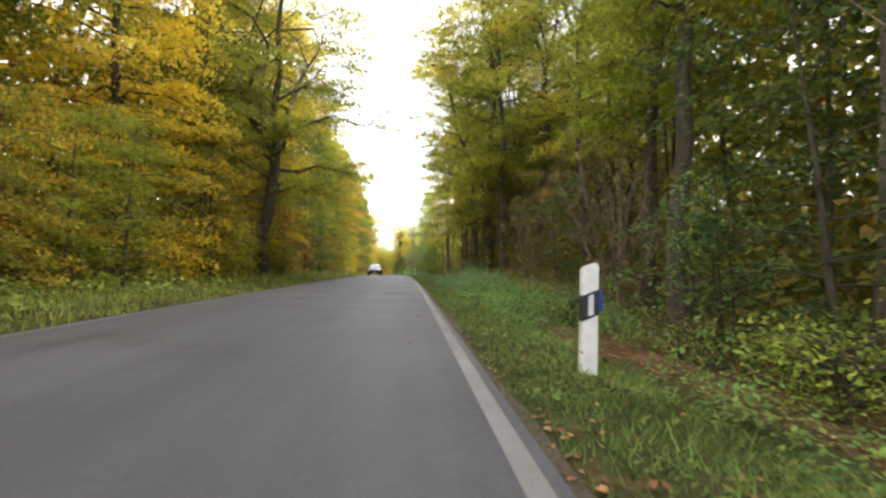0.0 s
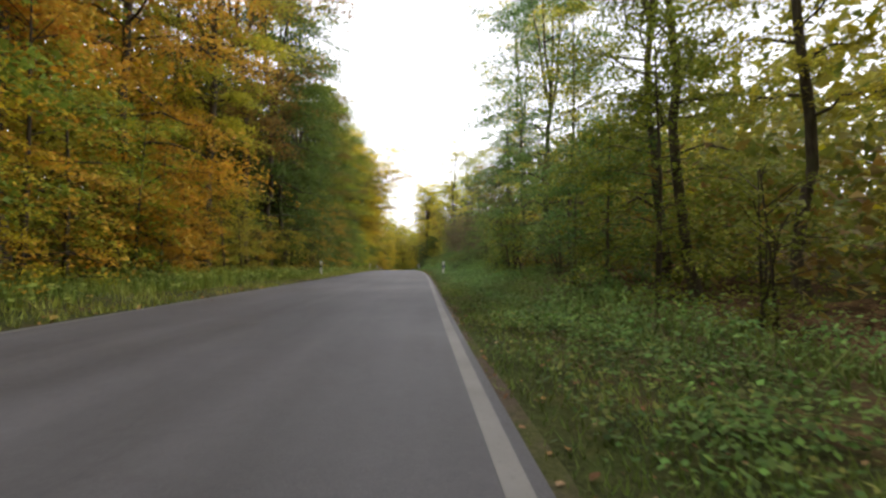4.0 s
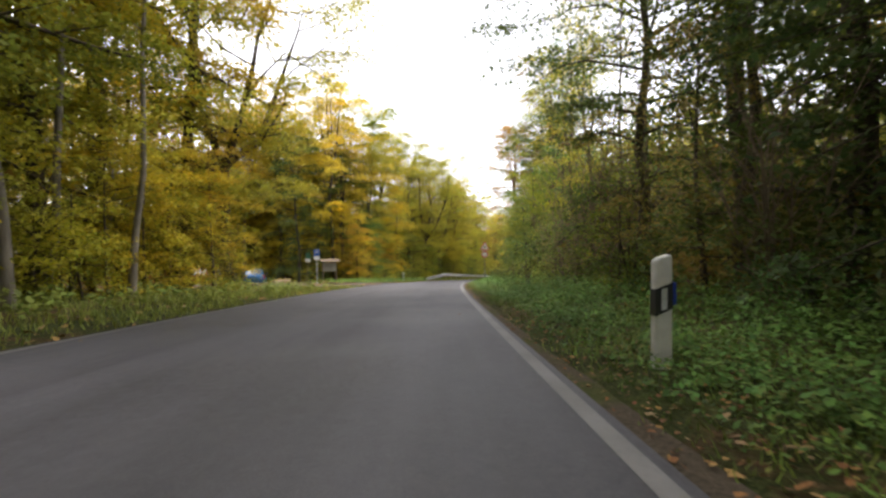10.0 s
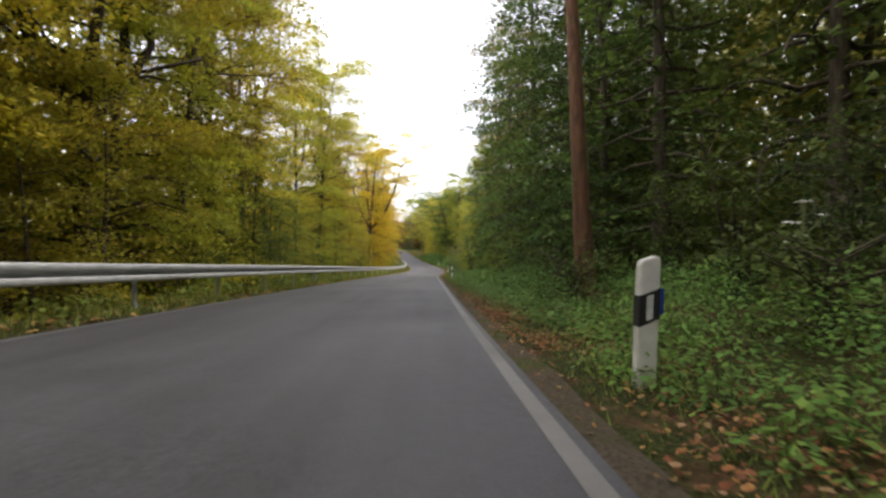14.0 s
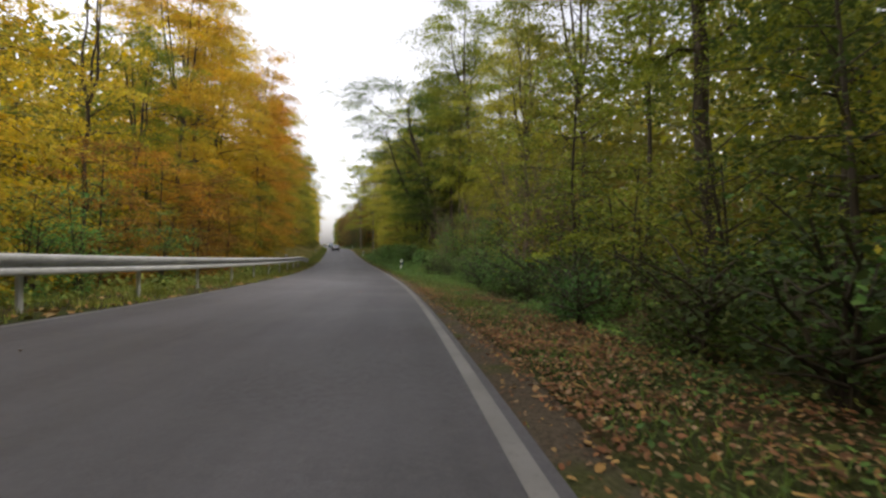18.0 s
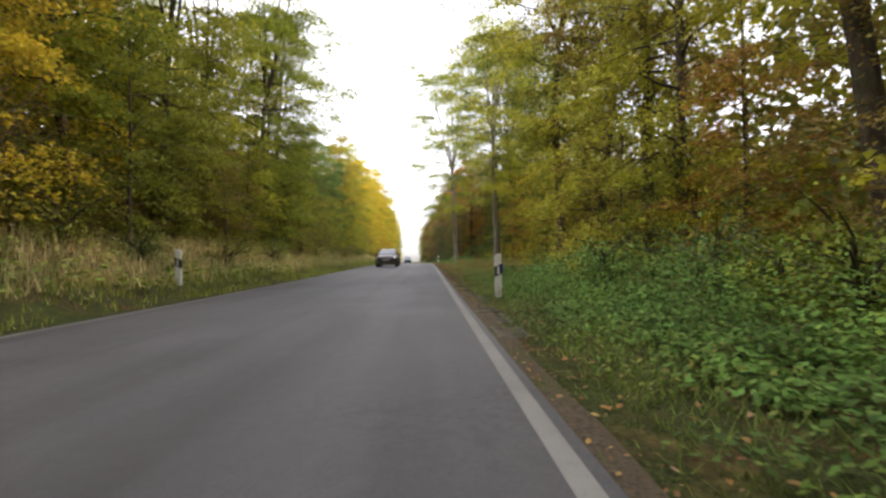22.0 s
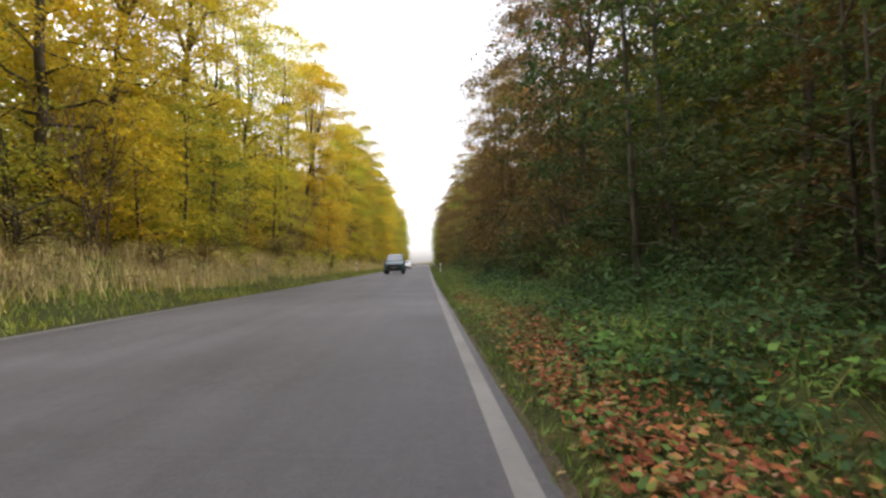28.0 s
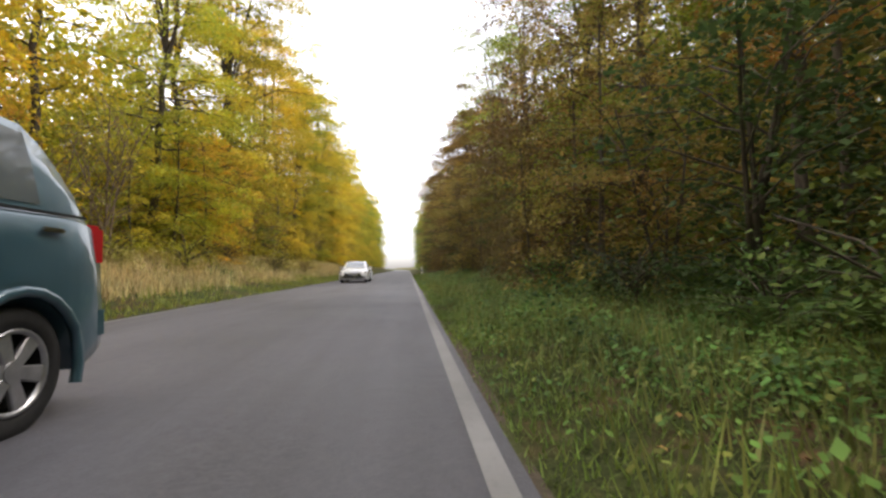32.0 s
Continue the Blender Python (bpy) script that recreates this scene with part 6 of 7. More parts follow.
def notice_sign(s, d):
    ob = empty("notice_sign", stand(s, d, 0, 25) @ Euler((0, 0.05, 0)).to_matrix().to_4x4(), "leaning pole with a green notice plate and a white plate", "sign")
    part("pole", rod(0.028, (0, 0, -0.2), (0, 0, 2.5), WOODEN, "pole"), ob)
    part("upper_plate", box(0.4, 0.012, 0.45, plain("green_plate", (0.03, 0.12, 0.06), 0.5), "upper_plate", 0.004, (0, -0.04, 2.3)), ob, "dark green plate")
    part("lower_plate", box(0.4, 0.012, 0.25, WHITE, "lower_plate", 0.004, (0, -0.04, 1.9)), ob, "white lower plate")
notice_sign(236.0, -10.1)

def info_board(s, d):
    ob = empty("information_board", stand(s, d, 0, 30), "wooden information board under a small pitched roof", "information board")
    for x in (-0.55, 0.55):
        part("board_post", box(0.1, 0.1, 2.0, WOODEN, "board_post", 0.01, (x, 0, 0.85)), ob)
    part("panel", box(1.1, 0.05, 0.75, plain("pale_panel", (0.32, 0.30, 0.25), 0.7), "panel", 0.008, (0, -0.03, 1.35)), ob, "pale printed panel")
    for a, y in ((28, -0.22), (-28, 0.22)):
        part("roof_slope", box(1.6, 0.52, 0.03, WOODEN, "roof_slope", 0.006, (0, y, 1.92), (a, 0, 0)), ob)
info_board(238.0, -8.9)

def stop_ban(s, d):
    ob = empty("road_sign", stand(s, d, 0, -6), "round blue no-stopping sign with red border on a thin pole", "road sign")
    part("pole", rod(0.025, (0, 0, -0.2), (0, 0, 1.6), ZINC, "pole"), ob)
    part("border", disc(0.27, 0.012, RED, "border", (0, -0.04, 1.35)), ob, "red border")
    part("field", disc(0.205, 0.004, SIGN_BLUE, "field", (0, -0.050, 1.35)), ob, "blue field")
    for a in (45, -45):
        part("stripe", box(0.44, 0.004, 0.05, RED, "stripe", 0.0, (0, -0.056 - 0.003 * (a < 0), 1.35), (0, a, 0)), ob, "red diagonal stripe")
stop_ban(177.1, 10.0)

# hogweed with pale umbels among the nettles
def hogweed(s, d, tall):
    ob = empty("hogweed", stand(s, d, 0, rng.uniform(0, 360)), "tall hogweed with pale flat flower umbels on the verge", "plant", "hogweeds among the nettles")
    part("stem", rod(0.012, (0, 0, -0.1), (0.05, 0, tall - 0.06), plain("hogweed_stem", (0.16, 0.19, 0.07), 0.8), "stem", 6), ob)
    for k, (x, y, z, w) in enumerate(((0.05, 0, tall, 0.11), (0.20, 0.08, tall - 0.16, 0.07), (-0.12, 0.05, tall - 0.24, 0.06))):
        if k:
            part("side_stem", rod(0.006, (0.03, 0, tall - 0.45), (x, y, z), plain("hogweed_stem", (0.16, 0.19, 0.07), 0.8), "side_stem", 5), ob)
        r = np.random.default_rng(40 + k)
        a, q = r.uniform(0, 6.28, 60), w * np.sqrt(r.random(60))
        c = np.stack([x + np.cos(a) * q, y + np.sin(a) * q, z + 0.02 - 0.25 * q * q / w], 1)
        u, v2 = turned(r, 60, 0.3)
        pv, pf = scraps(r, c, u, v2, np.full(60, 0.028), np.full(60, 0.026))
        part("umbel", make_mesh("umbel", pv, pf, WHITE), ob, "pale flat umbel")
for s, d, tall in ((281.8, 6.55, 1.55), (282.1, 6.8, 1.35), (347.5, 7.4, 1.3)):
    hogweed(s, d, tall)

# car park and side road of old asphalt and grit
DIRT = plain("leaf_strewn_old_asphalt", (0.060, 0.052, 0.047), 0.9, 0.0, 6.0, 0.45)
def apron(name, s0, s1, d0, d1, flare, label):
    n, k = 14, 9
    dd = np.linspace(d0, d1, k)
    v = []
    for i in range(n):
        f = i / (n - 1)
        for j, d in enumerate(dd):
            q = abs(d - dd[0]) / abs(dd[-1] - dd[0])
            a, b = s0 + flare[0] * q, s1 + flare[1] * q
            p = ground(a + (b - a) * f, d)
            v.append((p[0], p[1], p[2] + 0.022))
    i = np.arange(n * k).reshape(n, k)
    f = np.stack([i[:-1, :-1], i[:-1, 1:], i[1:, 1:], i[1:, :-1]], -1).reshape(-1, 4)
    if d1 < d0:
        f = f[:, ::-1]
    tagged(new(name, make_mesh(name, v, f, DIRT, True)), label, "pavement", kind="structure")
apron("pavement_1", 168.8, 177.5, 3.04, 16, (4.5, -1.0), "old dark asphalt mouth of a forest track strewn with leaves")
apron("pavement_2", 227.5, 239, -3.04, -31, (-14, 8), "gritty brown car park surface beside the road")
s, d = scatter(g, 5200, 166, 179, 3.3, 13, lambda s, d: patchy(s, d, 0.9, 0.3) * np.clip(0.25 + 0.8 * np.exp(-np.abs(s - 172 + 0.5 * (d - 6)) / 2.5), 0, 1) * (d > 3.6))
litter("fallen_leaves", g, s, d, (0.48, 0.30, 0.16), "dry leaves blown over the track mouth", 0.10)
s, d = scatter(g, 14000, 214, 248, -30, -4, lambda s, d: (1 - open_ground(s, d)) * patchy(s, d, 0.5, 0.9) * np.clip((-d - 5) / 5, 0.1, 1))
litter("fallen_leaves", g, s, d, (0.42, 0.20, 0.09), "rust-brown leaves on the car park", 0.16)

# lattice paving stones along the road edge
def lattice_stone():
    bm = bmesh.new()
    L, W, t, hgt = 0.58, 0.38, 0.036, 0.05
    bars = [(0, (W - t) * q, L, t, 0) for q in (-0.5, 0.5)] + [((L - t) * q, 0, t, W, 0) for q in (-0.5, 0.5)]
    bars += [(x, y, 0.155, t, turn) for x in (-0.2, -0.067, 0.067, 0.2) for y, turn in ((-0.12, 50), (0.0, -50), (0.12, 50))]
    for k, (x, y, w, h, turn) in enumerate(bars):
        r = bmesh.ops.create_cube(bm, size=1)
        bmesh.ops.scale(bm, vec=(w, h, hgt - 0.0012 * k), verts=r["verts"])
        bmesh.ops.transform(bm, matrix=pose(x, y, 0, 0, 0, turn), verts=r["verts"])
    return to_mesh("lattice_stone", bm, CONCRETE)
STONE = lattice_stone()
strip = empty("lattice_paving", stand(436, 3.4), "mossy concrete lattice stones set along the road edge", "pavement", kind="structure")
inv = strip.matrix_world.inverted()
for k in range(76):
    o = part("lattice_stone", STONE, strip)
    o.matrix_parent_inverse = inv
    o.matrix_basis = stand(436 + k * 0.6, 3.30, -0.014 + g.normal(0, 0.004), 90 + g.normal(0, 1.2)) @ Euler((g.normal(0, 0.03), g.normal(0, 0.02), 0)).to_matrix().to_4x4()

# ---- vehicles ----
def paint(name, colour, rough=0.28, metal=0.35):
    m, ns, ls = material(name)
    n = noise_node(ns, ls, 5.0)
    c = ramp(ns, ls, n.outputs[0], [(0.3, tuple(q * 0.86 for q in colour)), (0.7, colour)])
    r = ramp(ns, ls, n.outputs[0], [(0.3, (rough * 0.8,) * 3), (0.7, (rough * 1.5,) * 3)])
    finish(ns, ls, c.outputs[0], r.outputs[0], metal, None, coat=0.7)
    return m

def glass_material():
    m, ns, ls = material("tinted_car_glass")
    n = noise_node(ns, ls, 3.0)
    r = ramp(ns, ls, n.outputs[0], [(0.3, (0.03,) * 3), (0.7, (0.09,) * 3)])
    p = finish(ns, ls, (0.085, 0.105, 0.115), r.outputs[0], 0.0, None, coat=0.6)
    p.inputs["IOR"].default_value = 1.9
    return m

GLASS = glass_material()
RUBBER = plain("tyre_rubber", (0.016, 0.016, 0.016), 0.85, 0.0, 30.0, 0.4)
ALLOY = plain("alloy_rim", (0.52, 0.52, 0.53), 0.35, 0.85, 8.0, 0.3)
DARK = plain("black_trim", (0.014, 0.014, 0.015), 0.55)
CHROME = plain("chrome_trim", (0.62, 0.62, 0.63), 0.2, 1.0, 8.0, 0.15)
LENS = plain("headlamp_lens", (0.17, 0.18, 0.20), 0.12, 0.0, 8.0, 0.2, 0.6)
TAIL = plain("tail_lamp_red", (0.45, 0.02, 0.025), 0.2, 0.0, 8.0, 0.2, 0.6)
PLATE = plain("plate_white", (0.66, 0.66, 0.62), 0.5)
HOLE = plain("wheel_well", (0.008, 0.008, 0.008), 0.95)
lamp_mat, ns, ls = material("lit_headlamp")
em = node(ns, "ShaderNodeEmission", Strength=1.3)
em.inputs["Color"].default_value = (1.0, 0.95, 0.86, 1)
ls.new(em.outputs[0], ns.new("ShaderNodeOutputMaterial").inputs["Surface"])

def loft(sections, mat, name, smooth=True, close=True):
    """A skin over rows of corners; the ends are closed."""
    v = np.array(sections)
    n, k = v.shape[:2]
    bm = bmesh.new()
    vs = [[bm.verts.new(p) for p in row] for row in v]
    for i in range(n - 1):
        for j in range(k - 1):
            bm.faces.new((vs[i][j], vs[i + 1][j], vs[i + 1][j + 1], vs[i][j + 1]))
    if close:
        bm.faces.new(vs[0])
        bm.faces.new(vs[-1][::-1])
    bmesh.ops.remove_doubles(bm, verts=bm.verts, dist=0.0005)
    bmesh.ops.recalc_face_normals(bm, faces=bm.faces)
    me = to_mesh(name, bm, mat, smooth)
    return me

def car(m, name, label, colour, L, W, H, wheel, nose, hood, belt, shield, roof0, roof1, tail, deck=None, clear=0.22, lit=False, rails=False, plastic=False, chrome=False, estate=True):
    """A car that faces -y, its nose at y = 0. hood, belt: heights; shield .. tail: where the glasshouse begins, the roof begins and ends, and the glass ends."""
    ob = empty(name, m, label, "car")
    hw = W / 2
    front, rear = 0.86 if L < 4.7 else 0.9, L - 0.86
    arch = wheel + 0.075
    xs = np.unique(np.concatenate([np.linspace(0, L, 40), np.linspace(front - arch - .04, front + arch + .04, 16), np.linspace(rear - arch - .04, rear + arch + .04, 16)]).clip(0, L))
    deck = deck or belt
    def half(y):
        return hw * (1 - 0.20 * np.clip(1 - y / 0.7, 0, 1) ** 2.2 - 0.11 * np.clip(1 - (L - y) / 0.55, 0, 1) ** 2.2)
    def top(y):
        return float(np.interp(y, [0, 0.06, 0.25, shield, shield + 0.5, tail - 0.25, L - 0.12, L], [nose - 0.10, nose, nose + 0.07, hood, belt, belt + 0.03 if estate else belt + 0.02, deck, deck - 0.10]))
    rows = []
    for y in xs:
        w, t = half(y), top(y)
        low = clear + 0.12 * max(0, 1 - y / 0.35) + 0.10 * max(0, 1 - (L - y) / 0.4)
        ar = low
        for c in (front, rear):
            if abs(y - c) < arch:
                ar = max(ar, wheel + math.sqrt(max(0, arch * arch - (y - c) ** 2)))
        p = [(0.0, low), (w * 0.62, low), (w * 0.63, max(low, ar)), (w * 0.985, max(low + 0.02, ar)), (w * 1.0, max(low + 0.12, ar + 0.02)), (w * 1.0, max(low + 0.3, min(ar + 0.06, t - 0.1))),
             (w * 0.985, (max(low + 0.3, min(ar + 0.06, t - 0.1)) + t) / 2), (w * 0.965, t - 0.06), (w * 0.90, t - 0.005), (w * 0.5, t + 0.022), (0.0, t + 0.03)]
        rows.append([(x, y, z) for x, z in p] + [(-x, y, z) for x, z in p[-2::-1]])
    # the front is bowed in plan
    def bow(p):
        x, y, z = p
        return (x, y + 0.17 * (x / hw) ** 2 * max(0.0, 1 - y / 0.8), z)
    rows = [[bow(p) for p in r] for r in rows]
    part("body", loft(rows, colour, "body"), ob)
    # glasshouse
    g = []
    for y in np.linspace(shield, tail, 26):
        t = float(np.interp(y, [shield, roof0, (roof0 + roof1) / 2, roof1, tail], [hood + 0.02, H - 0.045, H, H - 0.05, deck + 0.02]))
        b = top(y) - 0.04
        f = np.clip((t - b) / (H - belt), 0, 1)
        wb, wt = half(y) * 0.90, half(y) * (0.90 - 0.17 * f)
        p = [(wb, b), ((wb + wt * 1.02) / 2, (b + t) / 2), (wt, t - 0.05 * f), (wt * 0.86, t - 0.008), (wt * 0.4, t + 0.01), (0.0, t + 0.014)]
        g.append([(x, y, z) for x, z in p] + [(-x, y, z) for x, z in p[-2::-1]])
    part("cabin", loft(g, colour, "cabin"), ob)
    def section(y):
        t = float(np.interp(y, [shield, roof0, (roof0 + roof1) / 2, roof1, tail], [hood + 0.02, H - 0.045, H, H - 0.05, deck + 0.02]))
        b = top(y) - 0.04
        f = float(np.clip((t - b) / (H - belt), 0, 1))
        wb, wt = half(y) * 0.90, half(y) * (0.90 - 0.17 * f)
        return b, t, wb, wt, f
    mid = (roof0 + roof1) / 2 + 0.1
    def side_glass(y0, y1):
        for sgn in (1, -1):
            rr = []
            for y in np.linspace(y0, y1, 9):
                b, t, wb, wt, f = section(y)
                lo, hi = b + 0.075, max(b + 0.08, t - 0.05 * f - 0.055)
                pts = []
                for z in np.linspace(lo, hi, 4):
                    m1 = (b + t) / 2
                    x = np.interp(z, [b, m1, t - 0.05 * f], [wb, (wb + wt * 1.02) / 2, wt])
                    pts.append((sgn * (x + 0.006), y, z))
                rr.append(pts)
            part("side_window", loft(rr, GLASS, "side_window", True, False), ob, "tinted side window")
    cuts = [shield + 0.28, mid - 0.06, mid + 0.04]
    if tail - mid > 1.5:
        cuts += [mid + 0.92, mid + 1.02]
    cuts += [tail - (0.52 if rails else 0.30)]
    for a0, a1 in zip(cuts[::2], cuts[1::2]):
        side_glass(a0, a1)
    def end_glass(y0, y1, name, out):
        rr = []
        for y in np.linspace(y0, y1, 9):
            b, t, wb, wt, f = section(y)
            rr.append([(q * wt, y + out * 0.006, t + z + 0.006) for q, z in ((0.80, -0.006), (0.4, 0.01), (0, 0.014), (-0.4, 0.01), (-0.80, -0.006))])
        part(name, loft(rr, GLASS, name, True, False), ob, "tinted glass")
    end_glass(shield + 0.07, roof0 - 0.05, "windscreen", -1)
    end_glass(roof1 + 0.06, tail - 0.06, "rear_window", 1)
    # wheels
    for y in (front, rear):
        for sgn in (1, -1):
            x = sgn * (hw - 0.125)
            prof = [(0.62, -0.10), (0.9, -0.105), (0.985, -0.085), (1, -0.05), (1, 0.05), (0.985, 0.085), (0.9, 0.105), (0.64, 0.10), (0.62, 0.06)]
            a = np.linspace(0, 2 * math.pi, 29)
            sec = [[(x + sgn * q, y + wheel * k * math.cos(t), wheel + wheel * k * math.sin(t)) for k, q in prof] for t in a]
            wob = part("wheel", loft(sec, RUBBER, "tyre", True, False), ob, "black tyre on an alloy rim")
            sec = [[(x + sgn * q, y + wheel * k * math.cos(t), wheel + wheel * k * math.sin(t)) for k, q in ((0.64, 0.10), (0.60, 0.085), (0.58, 0.0), (0.2, -0.02), (0.001, -0.02))] for t in a]
            part("rim", loft(sec, HOLE, "rim", True, False), wob, "dark rim well")
            for k in range(6):
                t = 2 * math.pi * k / 6 + 0.3
                mm = Matrix.Translation((x + sgn * 0.075, y, wheel)) @ Matrix.Rotation(t, 4, "X") @ Matrix.Translation((0, 0, wheel * 0.34))
                bm = bmesh.new()
                bmesh.ops.create_cube(bm, size=1)
                for q in bm.verts:
                    q.co = Vector((q.co.x * 0.035, q.co.y * (0.10 if q.co.z > 0 else 0.07) * wheel / 0.35, q.co.z * wheel * 0.56))
                bmesh.ops.bevel(bm, geom=bm.edges[:], offset=0.008, segments=1, affect="EDGES")
                bmesh.ops.transform(bm, matrix=mm, verts=bm.verts)
                part("spoke", to_mesh("spoke", bm, ALLOY), wob)
            part("hub", rod(wheel * 0.17, (x + sgn * 0.02, y, wheel), (x + sgn * 0.098, y, wheel), ALLOY, "hub", 14), wob)
            ring = [[(x + sgn * q, y + wheel * k * math.cos(t), wheel + wheel * k * math.sin(t)) for k, q in ((0.655, 0.09), (0.64, 0.108), (0.60, 0.105), (0.57, 0.085))] for t in a]
            part("rim_ring", loft(ring, ALLOY, "rim_ring", True, False), wob)
    # wheel arch lips
    for y in (front, rear):
        for sgn in (1, -1):
            pts = [(sgn * (half(y) + 0.012), y + arch * math.cos(t), wheel + arch * math.sin(t)) for t in np.linspace(-0.35, math.pi + 0.35, 15)]
            v, f = tube(pts, [0.035] * 15, 6)
            part("arch_trim", make_mesh("arch_trim", v, f, DARK if plastic else colour, True), ob)
    # front
    part("grille", box(W * 0.56, 0.06, 0.17, DARK, "grille", 0.02, (0, 0.015, nose - 0.20)), ob, "black mesh grille")
    if chrome:
        for k in range(3):
            part("grille_bar", box(W * 0.5, 0.03, 0.018, CHROME, "grille_bar", 0.004, (0, -0.018, nose - 0.14 - 0.06 * k)), ob, "chrome bar")
    part("badge", rod(0.06, (0, 0.0, nose - 0.19), (0, -0.030, nose - 0.19), CHROME, "badge", 16), ob)
    part("lower_intake", box(W * 0.66, 0.08, 0.15, DARK, "lower_intake", 0.03, (0, 0.02, clear + 0.24)), ob, "black lower air intake")
    part("splitter", box(W * 0.5, 0.05, 0.03, CHROME if not plastic else ZINC, "splitter", 0.01, (0, 0.0, clear + 0.14)), ob)
    pl = part("number_plate", box(0.52, 0.015, 0.11, PLATE, "number_plate", 0.004, (0, -0.035, clear + 0.36)), ob)
    part("plate_strip", box(0.04, 0.004, 0.105, SIGN_BLUE, "plate_strip", 0.0, (-0.235, -0.0445, clear + 0.36)), pl)
    for k in range(3):
        part("plate_bar", box((0.1, 0.07, 0.14)[k], 0.004, 0.06, BLACK, "plate_bar", 0.0, ((-0.13, -0.02, 0.13)[k], -0.0445, clear + 0.36)), pl)
    for sgn in (1, -1):
        bm = bmesh.new()
        bmesh.ops.create_cube(bm, size=1)
        for q in bm.verts:
            o = q.co.x * sgn
            q.co = Vector((sgn * hw * (0.71 + 0.42 * o + 0.03 * (q.co.y < 0)), (0.30 if o > 0 else 0.055) + q.co.y * 0.09, nose - 0.085 + q.co.z * (0.12 if o > 0 else 0.07) + 0.035 * (o > 0)))
        bmesh.ops.bevel(bm, geom=bm.edges[:], offset=0.018, segments=2, affect="EDGES")
        lamp = part("headlight", to_mesh("headlight", bm, LENS), ob)
        if lit:
            for x, y, z, long, roll in ((0.70, 0.085, nose - 0.052, 0.22, -9), (0.80, 0.150, nose - 0.100, 0.12, 24)):
                part("light_strip", box(long, 0.02, 0.013, lamp_mat, "light_strip", 0.005, (sgn * hw * x, y, z), (0, sgn * roll, sgn * 30)), lamp, "lit white strip")
        part("fog_lamp", box(0.13, 0.05, 0.05, LENS, "fog_lamp", 0.012, (sgn * hw * 0.74, 0.10, clear + 0.24)), ob)
        tl = bmesh.new()
        bmesh.ops.create_cube(tl, size=1)
        for q in tl.verts:
            q.co = Vector((sgn * (hw * 0.83 + q.co.x * sgn * 0.0 + q.co.x * 0.16), L - 0.14 + q.co.y * 0.26, deck - 0.17 + q.co.z * 0.30))
        bmesh.ops.bevel(tl, geom=tl.edges[:], offset=0.03, segments=2, affect="EDGES")
        part("tail_light", to_mesh("tail_light", tl, TAIL), ob)
        mir = part("wing_mirror", box(0.20, 0.11, 0.14, colour, "wing_mirror", 0.035, (sgn * (half(shield + 0.45) + 0.07), shield + 0.45, belt + 0.05)), ob)
        part("mirror_glass", box(0.15, 0.006, 0.10, CHROME, "mirror_glass", 0.002, (sgn * (half(shield + 0.45) + 0.07), shield + 0.51, belt + 0.05)), mir)
        for y in (mid - 0.25, mid + 0.8):
            part("door_handle", box(0.03, 0.19, 0.03, DARK if plastic else CHROME, "door_handle", 0.01, (sgn * (half(y) * 0.985 + 0.008), y, belt - 0.10)), ob)
        for y in (mid, shield + 0.35, rear - 0.33):
            part("door_seam", box(0.012, 0.008, belt - clear - 0.22, HOLE, "door_seam", 0.0, (sgn * (half(y) - 0.002), y, (belt + clear) / 2)), ob)
        part("sill", box(0.06, rear - front - 2 * arch, 0.10, DARK, "sill", 0.015, (sgn * (hw - 0.035), (front + rear) / 2, clear + 0.05)), ob)
        part("belt_trim", box(0.02, tail - shield - 0.75, 0.018, CHROME if chrome else DARK, "belt_trim", 0.004, (sgn * hw * 0.935, (shield + tail) / 2 + 0.2, belt + 0.012)), ob)
        if rails:
            pts = [(sgn * hw * 0.66, y, z) for y, z in ((roof0 + 0.15, H + 0.0), (roof0 + 0.3, H + 0.055), (roof1 - 0.3, H + 0.055), (roof1 - 0.1, H - 0.01))]
            v, f = tube(pts, [0.02] * 4, 8)
            part("roof_rail", make_mesh("roof_rail", v, f, DARK if plastic else CHROME, True), ob)
    part("rear_bumper", box(W * 0.93, 0.22, 0.30, DARK if plastic else colour, "rear_bumper", 0.06, (0, L - 0.08, clear + 0.30)), ob)
    for sgn in (1, -1):
        part("corner_trim", box(0.36, 0.03, 0.065, CHROME, "corner_trim", 0.01, (sgn * hw * 0.70, 0.10, clear + 0.17), (0, 0, sgn * 22)), ob)
    wp = shield + 0.10
    part("wiper", box(0.55, 0.02, 0.02, DARK, "wiper", 0.004, (0.15, wp, hood + 0.06), (0, 0, 8)), ob)
    return ob

def parked(s, d, turn=0.0):
    x, y, z, h = road_at(s, d)
    return Matrix.Translation((float(x), float(y), float(z))) @ Euler((-0.0, 0, float(h) + radians(turn))).to_matrix().to_4x4()

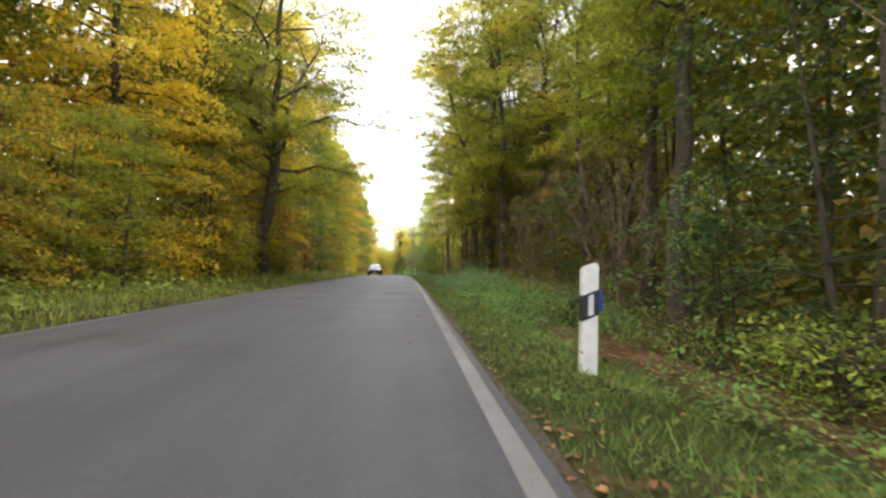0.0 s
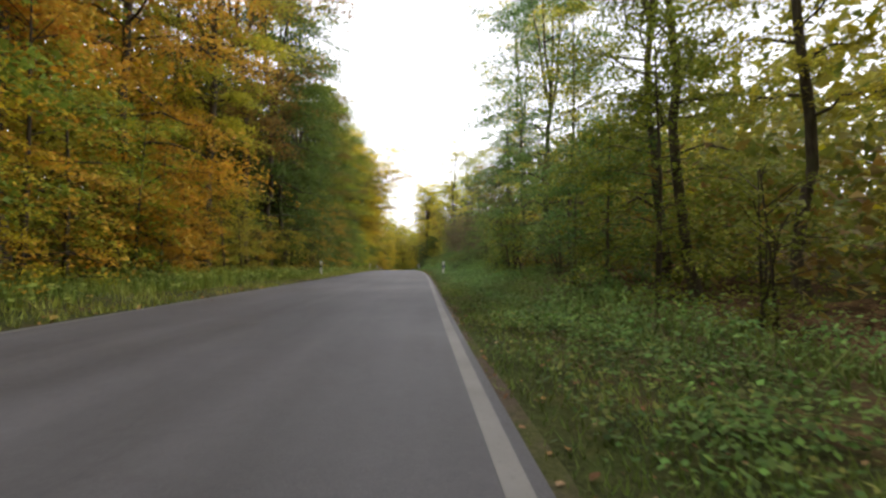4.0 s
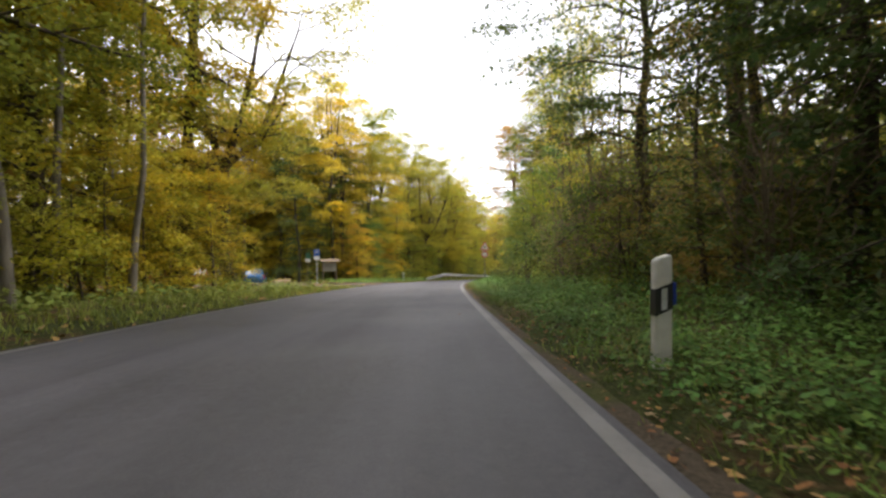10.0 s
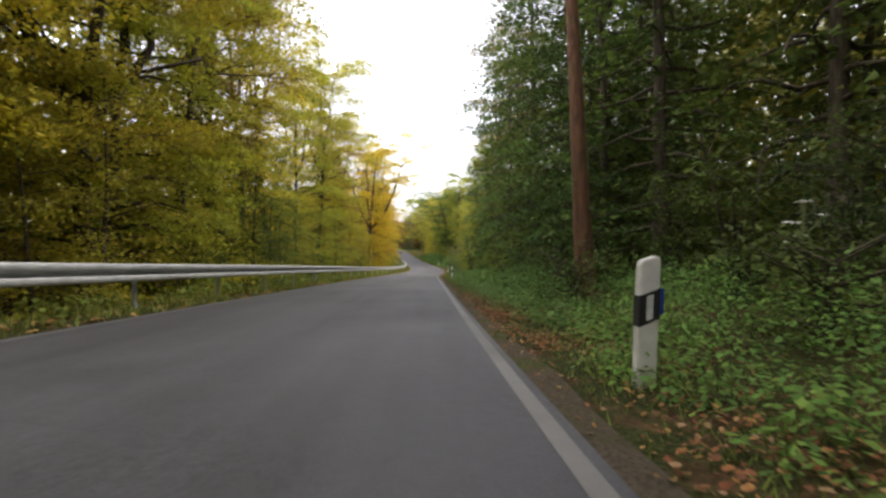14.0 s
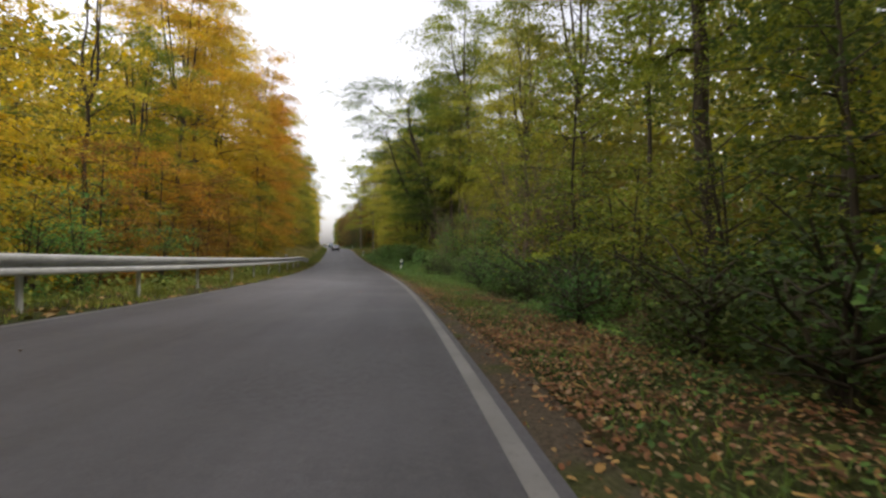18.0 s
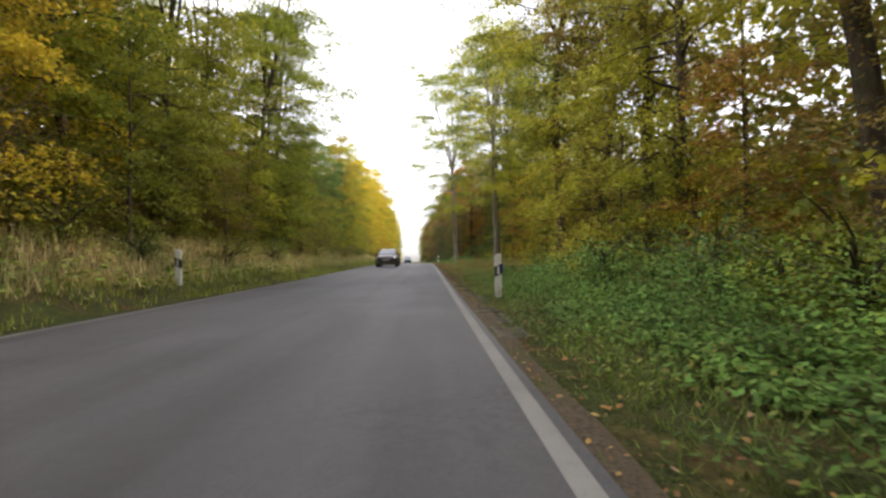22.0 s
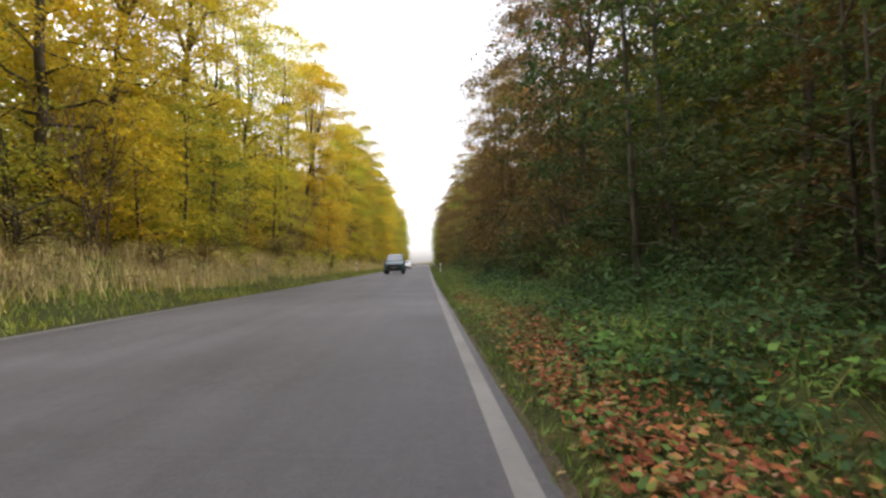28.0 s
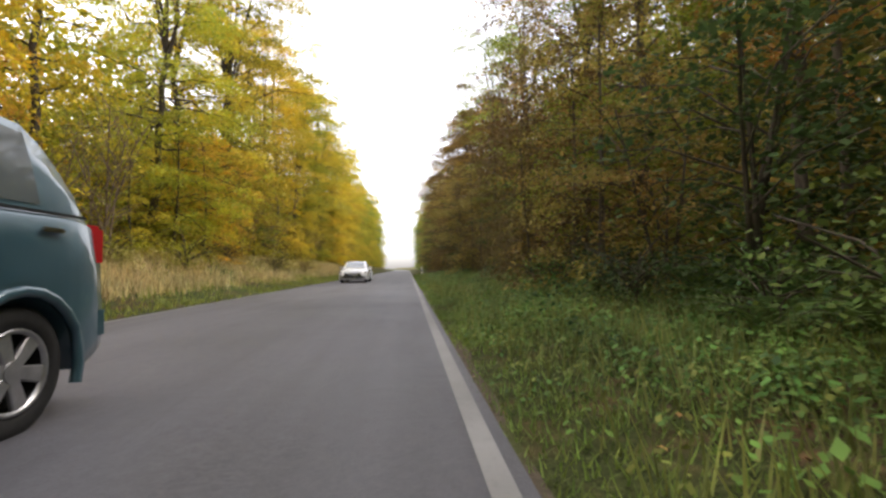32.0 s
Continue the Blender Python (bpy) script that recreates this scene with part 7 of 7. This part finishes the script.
car(parked(63.1, -1.12, 0.0), "black_car", "glossy black crossover car with lit headlights on the far lane", paint("black_paint", (0.006, 0.007, 0.012), 0.2, 0.2), 4.55, 1.88, 1.62, 0.37, 0.86, 1.05, 1.06, 1.30, 2.10, 3.45, 4.38, None, 0.23, True, False, False, False)
car(parked(468.3, -1.0), "dark_car", "dark grey car with lit headlights driving on the far lane", paint("dark_paint", (0.035, 0.032, 0.040), 0.25, 0.4), 4.5, 1.80, 1.58, 0.34, 0.82, 1.02, 1.04, 1.25, 2.00, 3.40, 4.25, None, 0.20, True, True, False, True)
car(parked(552.1, -0.55, 0.0), "teal_suv", "dark teal-blue off-road car with grey plastic wheel arches", paint("teal_paint", (0.040, 0.095, 0.122), 0.35, 0.2), 4.55, 1.86, 1.95, 0.375, 0.98, 1.22, 1.29, 1.25, 2.05, 4.00, 4.47, None, 0.27, False, True, False, False)
car(parked(583.5, -1.05), "white_car", "white estate car with black grille and lit headlights", paint("white_paint", (0.72, 0.72, 0.72), 0.25, 0.0), 4.7, 1.82, 1.45, 0.33, 0.74, 0.93, 0.95, 1.40, 2.20, 3.30, 4.25, 1.0, 0.17, True, False, False, True, False)
for name, label, hue, s, d, turn, tall in (
        ("blue_car", "blue hatchback parked on the leaf-strewn car park", (0.02, 0.11, 0.26), 240.5, -16.9, 205, 1.48), ("silver_car", "silver-grey hatchback parked under the trees", (0.33, 0.33, 0.34), 241.0, -20.0, 200, 1.5),
        ("red_car", "dark red tall car parked at the edge of the wood", (0.26, 0.02, 0.025), 242.6, -23.0, 198, 1.66), ("dark_green_car", "dark green car parked in the row under the trees", (0.02, 0.035, 0.03), 243.6, -25.8, 198, 1.46),
        ("bright_red_car", "bright red hatchback parked in the row under the trees", (0.42, 0.03, 0.03), 244.4, -28.6, 196, 1.5)):
    car(parked(s, d, turn), name, label, paint(name + "_paint", hue, 0.3, 0.35), 4.05, 1.73, tall, 0.31, 0.74, 0.95, 0.98, 1.05, 1.8, 3.25, 3.9, None, 0.19)
lg = empty("log", stand(236.5, -12.5, 0.16, 70), "pale cut log lying at the edge of the car park", "log")
part("bark", rod(0.17, (-0.9, 0, 0), (0.9, 0, 0.01), plain("pale_log_wood", (0.34, 0.24, 0.14), 0.9, 0.0, 9.0, 0.4), "bark", 14), lg)
